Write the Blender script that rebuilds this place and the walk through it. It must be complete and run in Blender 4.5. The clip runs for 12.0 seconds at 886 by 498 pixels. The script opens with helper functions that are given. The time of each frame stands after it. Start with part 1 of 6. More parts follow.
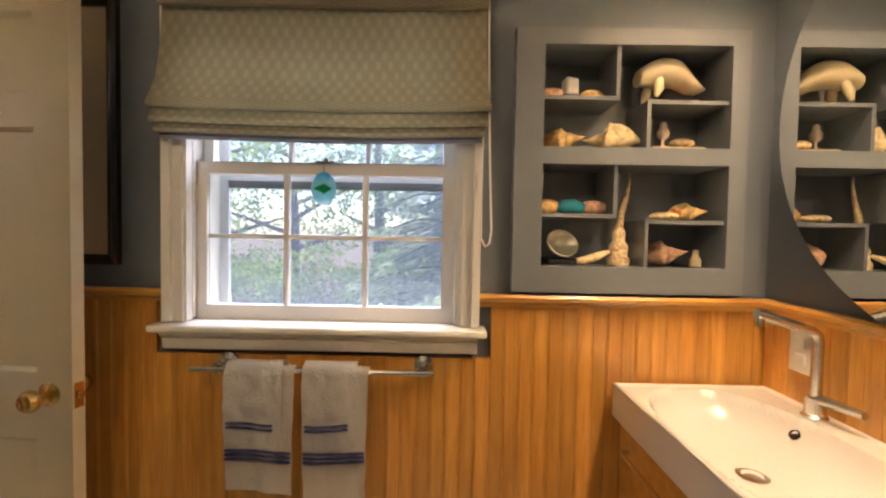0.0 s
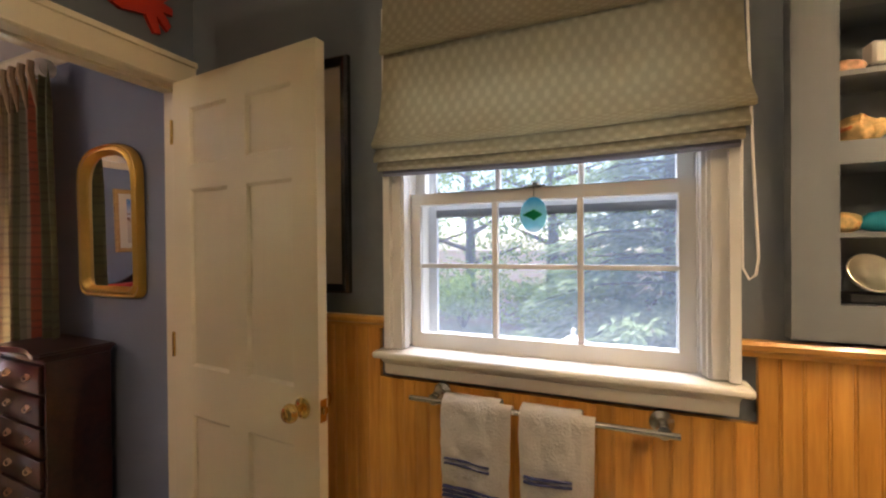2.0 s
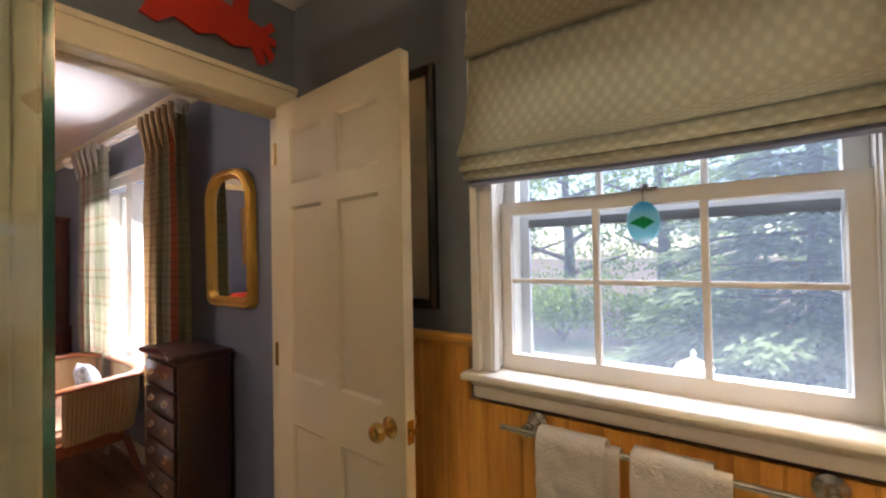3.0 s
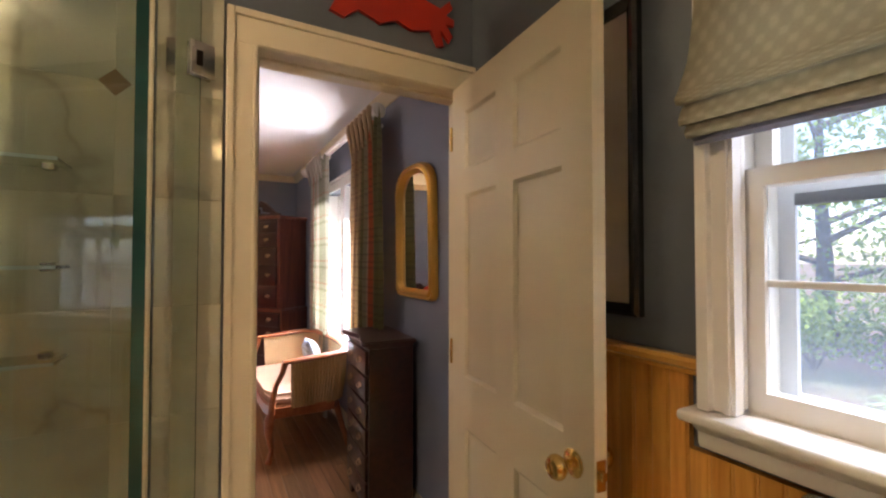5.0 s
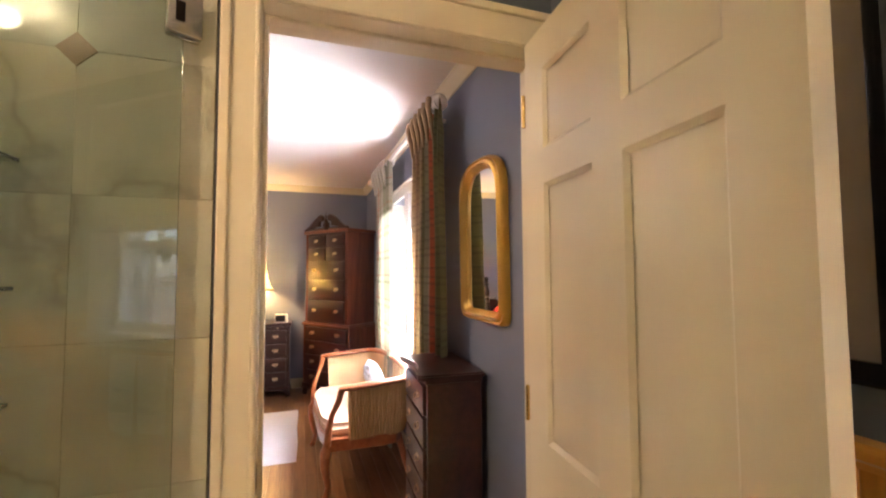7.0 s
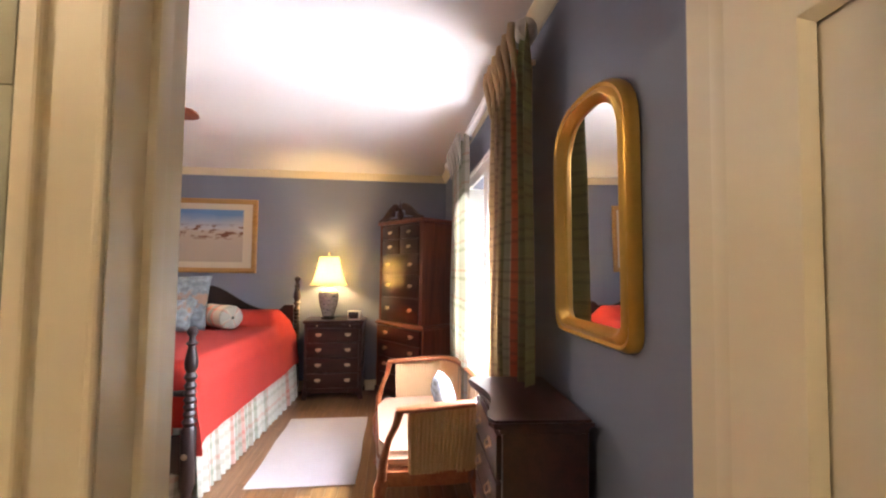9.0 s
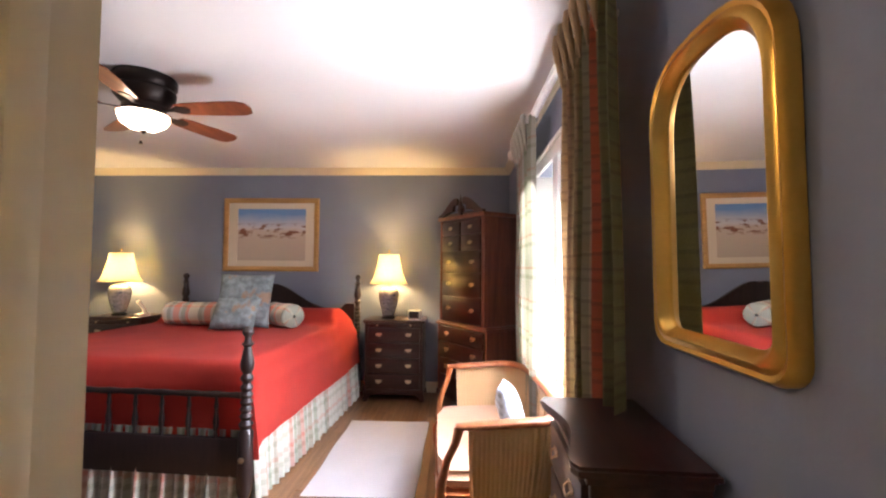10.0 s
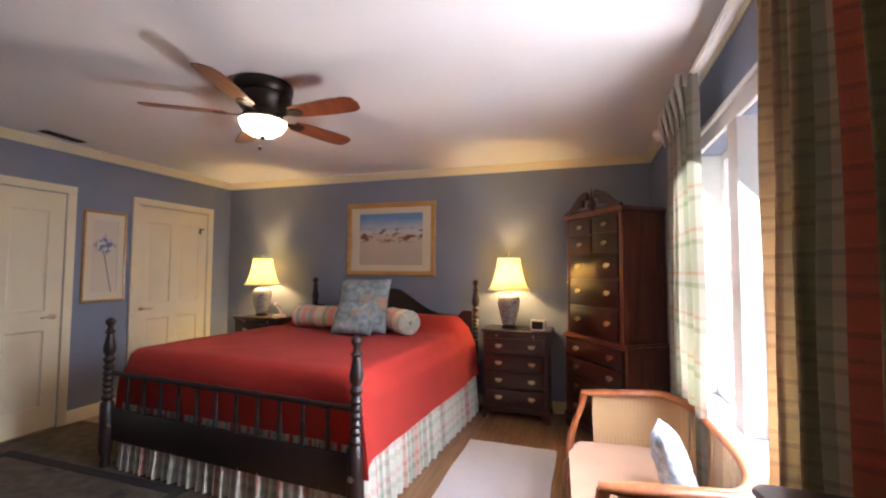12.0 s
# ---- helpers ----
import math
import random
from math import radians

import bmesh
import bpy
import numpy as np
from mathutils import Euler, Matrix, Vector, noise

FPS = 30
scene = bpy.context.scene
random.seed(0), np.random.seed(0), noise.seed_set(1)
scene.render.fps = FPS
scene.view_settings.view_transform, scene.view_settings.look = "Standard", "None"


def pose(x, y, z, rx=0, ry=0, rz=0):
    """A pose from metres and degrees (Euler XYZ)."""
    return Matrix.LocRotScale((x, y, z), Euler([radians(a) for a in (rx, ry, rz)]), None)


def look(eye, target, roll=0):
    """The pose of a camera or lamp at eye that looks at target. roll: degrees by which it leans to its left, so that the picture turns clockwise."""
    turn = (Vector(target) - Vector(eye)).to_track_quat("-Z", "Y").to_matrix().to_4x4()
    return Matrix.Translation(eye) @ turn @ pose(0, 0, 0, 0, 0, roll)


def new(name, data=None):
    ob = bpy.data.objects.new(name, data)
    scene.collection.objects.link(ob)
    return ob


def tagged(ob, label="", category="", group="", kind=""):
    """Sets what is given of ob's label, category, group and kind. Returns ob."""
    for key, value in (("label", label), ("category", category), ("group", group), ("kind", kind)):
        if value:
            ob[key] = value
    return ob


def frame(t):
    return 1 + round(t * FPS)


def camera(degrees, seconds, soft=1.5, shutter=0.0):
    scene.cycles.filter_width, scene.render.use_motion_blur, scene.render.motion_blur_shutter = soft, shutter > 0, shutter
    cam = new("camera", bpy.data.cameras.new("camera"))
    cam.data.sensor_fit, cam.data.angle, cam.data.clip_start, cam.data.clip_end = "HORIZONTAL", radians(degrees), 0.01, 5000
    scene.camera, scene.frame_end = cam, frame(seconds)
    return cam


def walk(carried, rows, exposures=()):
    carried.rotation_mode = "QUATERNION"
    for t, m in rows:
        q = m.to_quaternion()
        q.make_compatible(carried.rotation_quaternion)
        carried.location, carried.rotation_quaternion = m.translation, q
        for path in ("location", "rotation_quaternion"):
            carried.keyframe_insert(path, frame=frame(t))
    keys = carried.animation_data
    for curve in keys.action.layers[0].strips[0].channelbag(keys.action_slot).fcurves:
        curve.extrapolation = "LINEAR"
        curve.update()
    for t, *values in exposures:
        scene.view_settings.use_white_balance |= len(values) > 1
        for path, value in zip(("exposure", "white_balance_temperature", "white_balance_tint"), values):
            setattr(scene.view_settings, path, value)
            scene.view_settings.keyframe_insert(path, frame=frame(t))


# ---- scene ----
cam = camera(92.7, 12.0, 2.2)
PATH = [
    (0, (-1.285, 1.746, 1.367), (-1.299, 3.745, 1.3), 1.0),
    (0.5, (-1.334, 1.768, 1.368), (-1.558, 3.755, 1.33), 0.5),
    (1, (-1.373, 1.782, 1.391), (-1.802, 3.735, 1.36), 0.2),
    (1.5, (-1.413, 1.794, 1.407), (-2.015, 3.701, 1.382), -0.1),
    (2, (-1.43, 1.832, 1.413), (-2.212, 3.672, 1.402), -0.5),
    (2.5, (-1.442, 1.873, 1.421), (-2.419, 3.618, 1.433), -0.7),
    (3, (-1.455, 1.923, 1.426), (-2.629, 3.541, 1.465), -1.1),
    (3.5, (-1.469, 1.961, 1.416), (-2.821, 3.433, 1.487), -1.1),
    (5.5, (-1.675, 2.157, 1.401), (-3.49, 2.994, 1.451), -0.1),
    (6, (-1.751, 2.221, 1.406), (-3.603, 2.973, 1.49), -0.5),
    (6.5, (-1.852, 2.276, 1.411), (-3.723, 2.973, 1.515), -0.5),
    (7, (-1.964, 2.317, 1.409), (-3.858, 2.952, 1.514), -0.3),
    (9, (-2.536, 2.518, 1.386), (-4.52, 2.748, 1.481), 0.7),
    (9.5, (-2.664, 2.541, 1.385), (-4.66, 2.622, 1.477), 0.4),
    (10, (-2.793, 2.547, 1.384), (-4.79, 2.478, 1.466), 0.4),
    (10.5, (-2.896, 2.536, 1.387), (-4.882, 2.317, 1.465), 0.4),
    (11, (-2.999, 2.534, 1.396), (-4.963, 2.159, 1.472), 0.3),
    (11.5, (-3.091, 2.524, 1.409), (-5.022, 2.007, 1.481), 0.3),
    (12, (-3.165, 2.501, 1.385), (-5.062, 1.874, 1.484), 0.4),
]
walk(cam, [(t, look(eye, target, roll)) for t, eye, target, roll in PATH], [(0.0, 1.45, 6500, 22), (3.5, 1.5, 6450, 20), (5.5, 1.83, 6450, 22), (7.0, 2.4, 6450, 22), (9.5, 1.95, 6250, 20), (10.5, 1.9, 6200, 20), (12.0, 1.55, 6150, 20)])

# ---- world, sun and large lights ----
world = bpy.data.worlds.new("sky")
scene.world = world
world.use_nodes = True
wn = world.node_tree
sky = wn.nodes.new("ShaderNodeTexSky")
sky.sky_type, sky.sun_disc = "NISHITA", False
SUN_EL, SUN_AZ = radians(76), radians(10)
sky.sun_elevation, sky.sun_rotation = SUN_EL, SUN_AZ
wn.nodes["Background"].inputs[1].default_value = 0.15
wn.links.new(sky.outputs[0], wn.nodes["Background"].inputs[0])


def lamp(name, kind, energy, color, m, **more):
    data = bpy.data.lights.new(name, kind)
    data.energy, data.color = energy, color
    if kind == "AREA":
        data.shape, data.size, data.size_y = "RECTANGLE", more["size"], more["size_y"]
        data.spread = radians(more.get("spread", 180))
    elif kind == "SUN":
        data.angle = more["angle"]
    else:
        data.shadow_soft_size = more["radius"]
    ob = new(name, data)
    ob.matrix_world = m
    return ob


sun_from = Vector((math.sin(SUN_AZ) * math.cos(SUN_EL), math.cos(SUN_AZ) * math.cos(SUN_EL), math.sin(SUN_EL)))
lamp("sun", "SUN", 5.0, (1.0, 0.95, 0.86), look(sun_from * 30, (0, 0, 0)), angle=radians(0.5))
# skylight through the two windows
lamp("bedroom_window_skylight", "AREA", 36, (0.88, 0.94, 1.0), look((-5.2, 3.40, 1.45), (-5.4, 2.0, 0.1)), size=1.15, size_y=1.25, spread=105)
# daylight thrown up through the window from the ground outside
lamp("bedroom_window_ground_bounce", "AREA", 34, (1.0, 0.98, 0.98), look((-5.2, 3.30, 0.78), (-5.1, 2.3, 2.42)), size=1.1, size_y=0.16)
lamp("bathroom_window_skylight", "AREA", 45, (0.86, 0.93, 1.0), look((-1.64, 3.95, 2.95), (-1.64, 3.0, 1.35)), size=1.3, size_y=1.0)
WARM = (1.0, 0.67, 0.25)
for lx, ly in ((-7.3, 1.815), (-7.3, -1.135)):
    lamp("table_lamp_bulb", "POINT", 12, WARM, pose(lx, ly, 1.33), radius=0.045)
lamp("fan_bulb", "POINT", 6, (1.0, 0.84, 0.66), pose(-5.17, 0.71, 2.21), radius=0.05)
for k in range(3):
    lamp("vanity_bulb", "POINT", 15, (1.0, 0.74, 0.42), pose(-0.545, 2.16 + 0.24 * k, 2.30), radius=0.04)
lamp("shower_bulb", "POINT", 8, (1.0, 0.76, 0.46), pose(-1.95, 1.2, 2.42), radius=0.035)

# ---- materials ----
def nodes_of(name):
    m = bpy.data.materials.new(name)
    m.use_nodes = True
    return m, m.node_tree.nodes, m.node_tree.links, m.node_tree.nodes["Principled BSDF"]


def mapped(n, l, scale):
    co, mp = n.new("ShaderNodeTexCoord"), n.new("ShaderNodeMapping")
    mp.inputs["Scale"].default_value = scale
    l.new(co.outputs["Object"], mp.inputs[0])
    return mp.outputs[0]


def noise_of(n, l, vec, scale, detail=4):
    t = n.new("ShaderNodeTexNoise")
    t.inputs["Scale"].default_value, t.inputs["Detail"].default_value = scale, detail
    l.new(vec, t.inputs["Vector"])
    return t.outputs[0]


def ramp_of(n, l, fac, stops):
    r = n.new("ShaderNodeValToRGB")
    e = r.color_ramp.elements
    while len(e) < len(stops):
        e.new(0.5)
    for el, (p, c) in zip(e, stops):
        el.position, el.color = p, (*c, 1)
    l.new(fac, r.inputs[0])
    return r.outputs[0]


def mix_of(n, l, a, b, fac, mode="MIX"):
    x = n.new("ShaderNodeMix")
    x.data_type, x.blend_type = "RGBA", mode
    for sock, v in ((x.inputs[0], fac), (x.inputs[6], a), (x.inputs[7], b)):
        if isinstance(v, (int, float)):
            sock.default_value = v
        elif isinstance(v, tuple):
            sock.default_value = (*v, 1)
        else:
            l.new(v, sock)
    return x.outputs[2]


def math_of(n, l, op, a, b=0.0, c=0.0):
    x = n.new("ShaderNodeMath")
    x.operation = op
    for sock, v in zip(x.inputs, (a, b, c)):
        if isinstance(v, (int, float)):
            sock.default_value = v
        else:
            l.new(v, sock)
    return x.outputs[0]


def bump_of(n, l, p, height, strength, dist=0.01):
    b = n.new("ShaderNodeBump")
    b.inputs["Strength"].default_value, b.inputs["Distance"].default_value = strength, dist
    l.new(height, b.inputs["Height"])
    l.new(b.outputs[0], p.inputs["Normal"])


def shade_of(c, f):
    return tuple(min(1, v * f) for v in c)


def paint(name, color, rough=0.5, var=0.08, grain=60, bump=0.05, metal=0.0, coat=0.0, big=2.5):
    """A painted or plain surface: slow blotches, fine grain, slight relief."""
    m, n, l, p = nodes_of(name)
    v = mapped(n, l, (1, 1, 1))
    slow = ramp_of(n, l, noise_of(n, l, v, big), ((0.3, shade_of(color, 1 - var)), (0.7, shade_of(color, 1 + var))))
    fine = noise_of(n, l, v, grain, 3)
    col = mix_of(n, l, slow, shade_of(color, 1 - 2 * var), math_of(n, l, "MULTIPLY", fine, 0.35))
    l.new(col, p.inputs["Base Color"])
    l.new(math_of(n, l, "MULTIPLY_ADD", noise_of(n, l, v, big * 4), 0.2, rough - 0.1), p.inputs["Roughness"])
    p.inputs["Metallic"].default_value, p.inputs["Coat Weight"].default_value = metal, coat
    if bump:
        bump_of(n, l, p, fine, bump, 0.004)
    return m


def wood(name, dark, light, stretch=(1, 1, 12), scale=9, rough=0.35, coat=0.3, pieces=0.0):
    """Wood grain drawn out along one axis; pieces: how much single boards differ."""
    m, n, l, p = nodes_of(name)
    co, mp = n.new("ShaderNodeTexCoord"), n.new("ShaderNodeMapping")
    mp.inputs["Scale"].default_value = tuple(1.0 / s * max(stretch) ** 0.5 for s in stretch)
    info = n.new("ShaderNodeObjectInfo")
    shift = n.new("ShaderNodeVectorMath")
    shift.operation = "ADD"
    l.new(co.outputs["Object"], shift.inputs[0])
    off = n.new("ShaderNodeCombineXYZ")
    for k in range(3):
        l.new(math_of(n, l, "MULTIPLY", info.outputs["Random"], 7.0 + k), off.inputs[k])
    l.new(off.outputs[0], shift.inputs[1])
    l.new(shift.outputs[0], mp.inputs[0])
    a = noise_of(n, l, mp.outputs[0], scale, 6)
    b = noise_of(n, l, mp.outputs[0], scale * 5, 3)
    g = math_of(n, l, "MULTIPLY_ADD", b, 0.35, math_of(n, l, "MULTIPLY", a, 0.7))
    col = ramp_of(n, l, g, ((0.32, dark), (0.68, light)))
    if pieces:
        f = math_of(n, l, "MULTIPLY_ADD", info.outputs["Random"], pieces, 1 - pieces / 2)
        c = n.new("ShaderNodeCombineColor")
        for k in range(3):
            l.new(f, c.inputs[k])
        col = mix_of(n, l, col, c.outputs[0], 1.0, "MULTIPLY")
    l.new(col, p.inputs["Base Color"])
    p.inputs["Roughness"].default_value, p.inputs["Coat Weight"].default_value = rough, coat
    p.inputs["Coat Roughness"].default_value = 0.18
    bump_of(n, l, p, g, 0.12, 0.002)
    return m


def fabric(name, color, var=0.12, weave=900, rough=0.95, bump=0.3, sheen=0.2):
    m, n, l, p = nodes_of(name)
    v = mapped(n, l, (1, 1, 1))
    col = ramp_of(n, l, noise_of(n, l, v, 5), ((0.3, shade_of(color, 1 - var)), (0.7, shade_of(color, 1 + var))))
    fine = noise_of(n, l, v, weave / 4, 2)
    l.new(mix_of(n, l, col, shade_of(color, 0.7), math_of(n, l, "MULTIPLY", fine, 0.3)), p.inputs["Base Color"])
    p.inputs["Roughness"].default_value, p.inputs["Sheen Weight"].default_value = rough, sheen
    bump_of(n, l, p, fine, bump, 0.003)
    return m


def plaid(name, base, bands_u, bands_v, axis_u, axis_v, period_u, period_v, see=0.0, weave=False):
    """Woven plaid: stripes along two axes of the cloth, laid over one another."""
    m, n, l, p = nodes_of(name)
    co, sep = n.new("ShaderNodeTexCoord"), n.new("ShaderNodeSeparateXYZ")
    l.new(co.outputs["UV"], sep.inputs[0])

    def stripes(axis, period, bands):
        f = math_of(n, l, "FRACT", math_of(n, l, "DIVIDE", sep.outputs[axis], period))
        r = n.new("ShaderNodeValToRGB")
        r.color_ramp.interpolation = "CONSTANT"
        e = r.color_ramp.elements
        while len(e) < len(bands):
            e.new(0.5)
        for el, (pos, c) in zip(e, bands):
            el.position, el.color = pos, (*c, 1)
        l.new(f, r.inputs[0])
        return r.outputs[0]

    u, w = stripes(axis_u, period_u, bands_u), stripes(axis_v, period_v, bands_v)
    if weave:
        both = n.new("ShaderNodeVectorMath")
        both.operation = "MULTIPLY"
        l.new(u, both.inputs[0])
        l.new(w, both.inputs[1])
        col = both.outputs[0]
    else:
        col = mix_of(n, l, u, w, 0.38)
    v = mapped(n, l, (1, 1, 1))
    fine = noise_of(n, l, v, 220, 2)
    col = mix_of(n, l, col, base, math_of(n, l, "MULTIPLY", fine, 0.3))
    l.new(col, p.inputs["Base Color"])
    p.inputs["Roughness"].default_value = 0.9
    bump_of(n, l, p, fine, 0.25, 0.002)
    if see:
        tr, add = n.new("ShaderNodeBsdfTranslucent"), n.new("ShaderNodeMixShader")
        l.new(col, tr.inputs[0])
        add.inputs[0].default_value = see
        out = n["Material Output"]
        l.new(p.outputs[0], add.inputs[1])
        l.new(tr.outputs[0], add.inputs[2])
        l.new(add.outputs[0], out.inputs[0])
    return m


def marble_stone(name):
    m, n, l, p = nodes_of(name)
    co, shift, info = n.new("ShaderNodeTexCoord"), n.new("ShaderNodeVectorMath"), n.new("ShaderNodeObjectInfo")
    shift.operation = "MULTIPLY_ADD"
    shift.inputs[1].default_value = (1, 1, 1)
    l.new(co.outputs["Object"], shift.inputs[0])
    off = n.new("ShaderNodeCombineXYZ")
    for k in range(3):
        l.new(math_of(n, l, "MULTIPLY", info.outputs["Random"], 11.0 + 7 * k), off.inputs[k])
    l.new(off.outputs[0], shift.inputs[2])
    v = shift.outputs[0]
    warp = noise_of(n, l, v, 1.3, 6)
    vein = math_of(n, l, "ABSOLUTE", math_of(n, l, "SUBTRACT", warp, 0.5))
    cloud = ramp_of(n, l, noise_of(n, l, v, 3.5, 6), ((0.3, (0.37, 0.38, 0.29)), (0.55, (0.50, 0.49, 0.37)), (0.75, (0.59, 0.53, 0.36))))
    veins = ramp_of(n, l, vein, ((0.0, (0.20, 0.16, 0.11)), (0.012, (0.62, 0.58, 0.5)), (0.05, (0.95, 0.95, 0.93)), (1.0, (1, 1, 1))))
    l.new(mix_of(n, l, cloud, veins, 0.38, "MULTIPLY"), p.inputs["Base Color"])
    p.inputs["Roughness"].default_value, p.inputs["IOR"].default_value = 0.035, 1.6
    return m


def glass_pane(name, tint=(0.97, 1.0, 0.98)):
    m, n, l, p = nodes_of(name)
    p.inputs["Base Color"].default_value = (*tint, 1)
    p.inputs["Transmission Weight"].default_value = 1.0
    p.inputs["Roughness"].default_value, p.inputs["IOR"].default_value = 0.0, 1.45
    return m


def metal(name, color, rough=0.25, var=0.1):
    return paint(name, color, rough, var, 80, 0.02, 1.0)


def glow(name, color, strength):
    m, n, l, p = nodes_of(name)
    p.inputs["Base Color"].default_value = (*color, 1)
    p.inputs["Emission Color"].default_value = (*color, 1)
    p.inputs["Emission Strength"].default_value = strength
    return m


def lampshade_cloth(name, color, see):
    m, n, l, p = nodes_of(name)
    v = mapped(n, l, (1, 1, 1))
    col = ramp_of(n, l, noise_of(n, l, v, 40), ((0.3, shade_of(color, 0.92)), (0.7, color)))
    d, t, x = n.new("ShaderNodeBsdfDiffuse"), n.new("ShaderNodeBsdfTranslucent"), n.new("ShaderNodeMixShader")
    l.new(col, d.inputs[0])
    l.new(col, t.inputs[0])
    x.inputs[0].default_value = see
    l.new(d.outputs[0], x.inputs[1])
    l.new(t.outputs[0], x.inputs[2])
    l.new(x.outputs[0], n["Material Output"].inputs[0])
    return m


def leaf_green(name, dark, light):
    m, n, l, p = nodes_of(name)
    geo = n.new("ShaderNodeNewGeometry")
    col = ramp_of(n, l, geo.outputs["Random Per Island"], ((0.0, dark), (1.0, light)))
    d, t, x = n.new("ShaderNodeBsdfDiffuse"), n.new("ShaderNodeBsdfTranslucent"), n.new("ShaderNodeMixShader")
    l.new(col, d.inputs[0])
    l.new(col, t.inputs[0])
    x.inputs[0].default_value = 0.58
    l.new(d.outputs[0], x.inputs[1])
    l.new(t.outputs[0], x.inputs[2])
    l.new(x.outputs[0], n["Material Output"].inputs[0])
    return m


def screen_mesh(name):
    """Fine insect screen: mostly open, its wires catch the light. Its bluish tint paints the window's haze."""
    m, n, l, p = nodes_of(name)
    d, t, o = n.new("ShaderNodeBsdfTranslucent"), n.new("ShaderNodeBsdfTransparent"), n.new("ShaderNodeMixShader")
    d.inputs[0].default_value = (0.56, 0.66, 0.80, 1)
    o.inputs[0].default_value = 0.10
    l.new(t.outputs[0], o.inputs[1])
    l.new(d.outputs[0], o.inputs[2])
    l.new(o.outputs[0], n["Material Output"].inputs[0])
    return m


WALL_BED = paint("blue_grey_wall_paint", (0.20, 0.225, 0.30), 0.6, 0.05, 90, 0.06)
WALL_BATH = paint("slate_wall_paint", (0.135, 0.155, 0.18), 0.55, 0.05, 90, 0.06)
NICHE_PAINT = paint("grey_trim_paint", (0.165, 0.18, 0.195), 0.4, 0.05, 50, 0.03)
CEIL = paint("ceiling_white", (0.80, 0.79, 0.78), 0.8, 0.02, 120, 0.04)
WHITE = paint("white_gloss_trim", (0.78, 0.76, 0.72), 0.4, 0.012, 40, 0.0)
CREAM = paint("cream_door_paint", (0.74, 0.655, 0.47), 0.4, 0.025, 40, 0.0)
FIR = wood("varnished_fir", (0.44, 0.175, 0.024), (0.70, 0.35, 0.07), (1, 1, 14), 8, 0.3, 0.4, 0.32)
FIR_RAIL = wood("varnished_fir_rail", (0.46, 0.20, 0.03), (0.66, 0.35, 0.075), (14, 1, 1), 8, 0.3, 0.4)
OAK = wood("oak_floor", (0.13, 0.058, 0.022), (0.28, 0.14, 0.06), (14, 1, 1), 8, 0.3, 0.3, 0.4)
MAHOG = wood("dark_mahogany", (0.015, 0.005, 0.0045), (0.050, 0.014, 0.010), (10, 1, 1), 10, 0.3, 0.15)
# lighter and redder than MAHOG, for the highboy's sides, columns and mouldings
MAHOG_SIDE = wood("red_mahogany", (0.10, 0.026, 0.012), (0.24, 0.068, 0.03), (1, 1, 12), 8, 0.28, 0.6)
EBONY = wood("near_black_stained_wood", (0.008, 0.004, 0.004), (0.024, 0.011, 0.009), (1, 1, 8), 12, 0.42, 0.15)
CHERRY = wood("orange_cherry_wood", (0.27, 0.075, 0.028), (0.46, 0.16, 0.06), (8, 1, 1), 9, 0.3, 0.4)
FANWOOD = wood("fan_blade_wood", (0.10, 0.022, 0.008), (0.22, 0.06, 0.02), (10, 1, 1), 9, 0.35, 0.3)
BRASS = metal("polished_brass", (0.72, 0.50, 0.18), 0.22)
OLDBRASS = metal("drawer_pull_brass", (0.62, 0.50, 0.34), 0.35)
CHROME = metal("brushed_nickel", (0.62, 0.60, 0.56), 0.24)
BRONZE = paint("dark_bronze", (0.020, 0.013, 0.010), 0.4, 0.2, 60, 0.03, 0.6)
GILT = metal("gilt_gold", (0.78, 0.46, 0.10), 0.32, 0.18)
CERAMIC = paint("white_ceramic", (0.70, 0.68, 0.63), 0.08, 0.01, 20, 0.0, 0.0, 0.6)
PLASTIC_W = paint("white_plastic", (0.78, 0.76, 0.70), 0.4, 0.02, 40, 0.0)
BLACK = paint("black_plastic", (0.012, 0.012, 0.013), 0.35, 0.1, 40, 0.02)
GLASS = glass_pane("window_glass")
SHOWER = glass_pane("shower_glass", (0.90, 0.98, 0.94))
GLASS_EDGE = paint("green_glass_edge", (0.02, 0.075, 0.062), 0.1, 0.1, 40, 0.0, 0.0, 0.5)
MARBLE = marble_stone("polished_marble")
MIRROR, mn, ml, mp_ = nodes_of("mirror_silver")
mp_.inputs["Base Color"].default_value, mp_.inputs["Metallic"].default_value, mp_.inputs["Roughness"].default_value = (0.88, 0.89, 0.88, 1), 1.0, 0.01
TERRY = fabric("white_terry", (0.84, 0.82, 0.79), 0.04, 600, 1.0, 0.9, 0.3)
NAVY = fabric("navy_thread", (0.03, 0.045, 0.16), 0.1, 600)
CORAL = fabric("coral_red_coverlet", (0.66, 0.058, 0.04), 0.06, 500, 0.95, 0.6, 0.04)
RUG_WHITE = fabric("white_cotton_rug", (0.80, 0.78, 0.80), 0.03, 300, 1.0, 1.0)
CUSHION_BLUE = fabric("pale_blue_print", (0.42, 0.52, 0.66), 0.3, 400)
SEAT_CLOTH = fabric("peach_seat_cloth", (0.50, 0.30, 0.19), 0.06, 500)
CANE = fabric("ribbed_gold_upholstery", (0.64, 0.43, 0.22), 0.06, 500, 0.8, 0.4)
SAGE, OLIVE, RUST, SAND, BROWNY = (0.44, 0.44, 0.29), (0.36, 0.36, 0.19), (0.78, 0.17, 0.09), (0.76, 0.65, 0.47), (0.34, 0.20, 0.12)
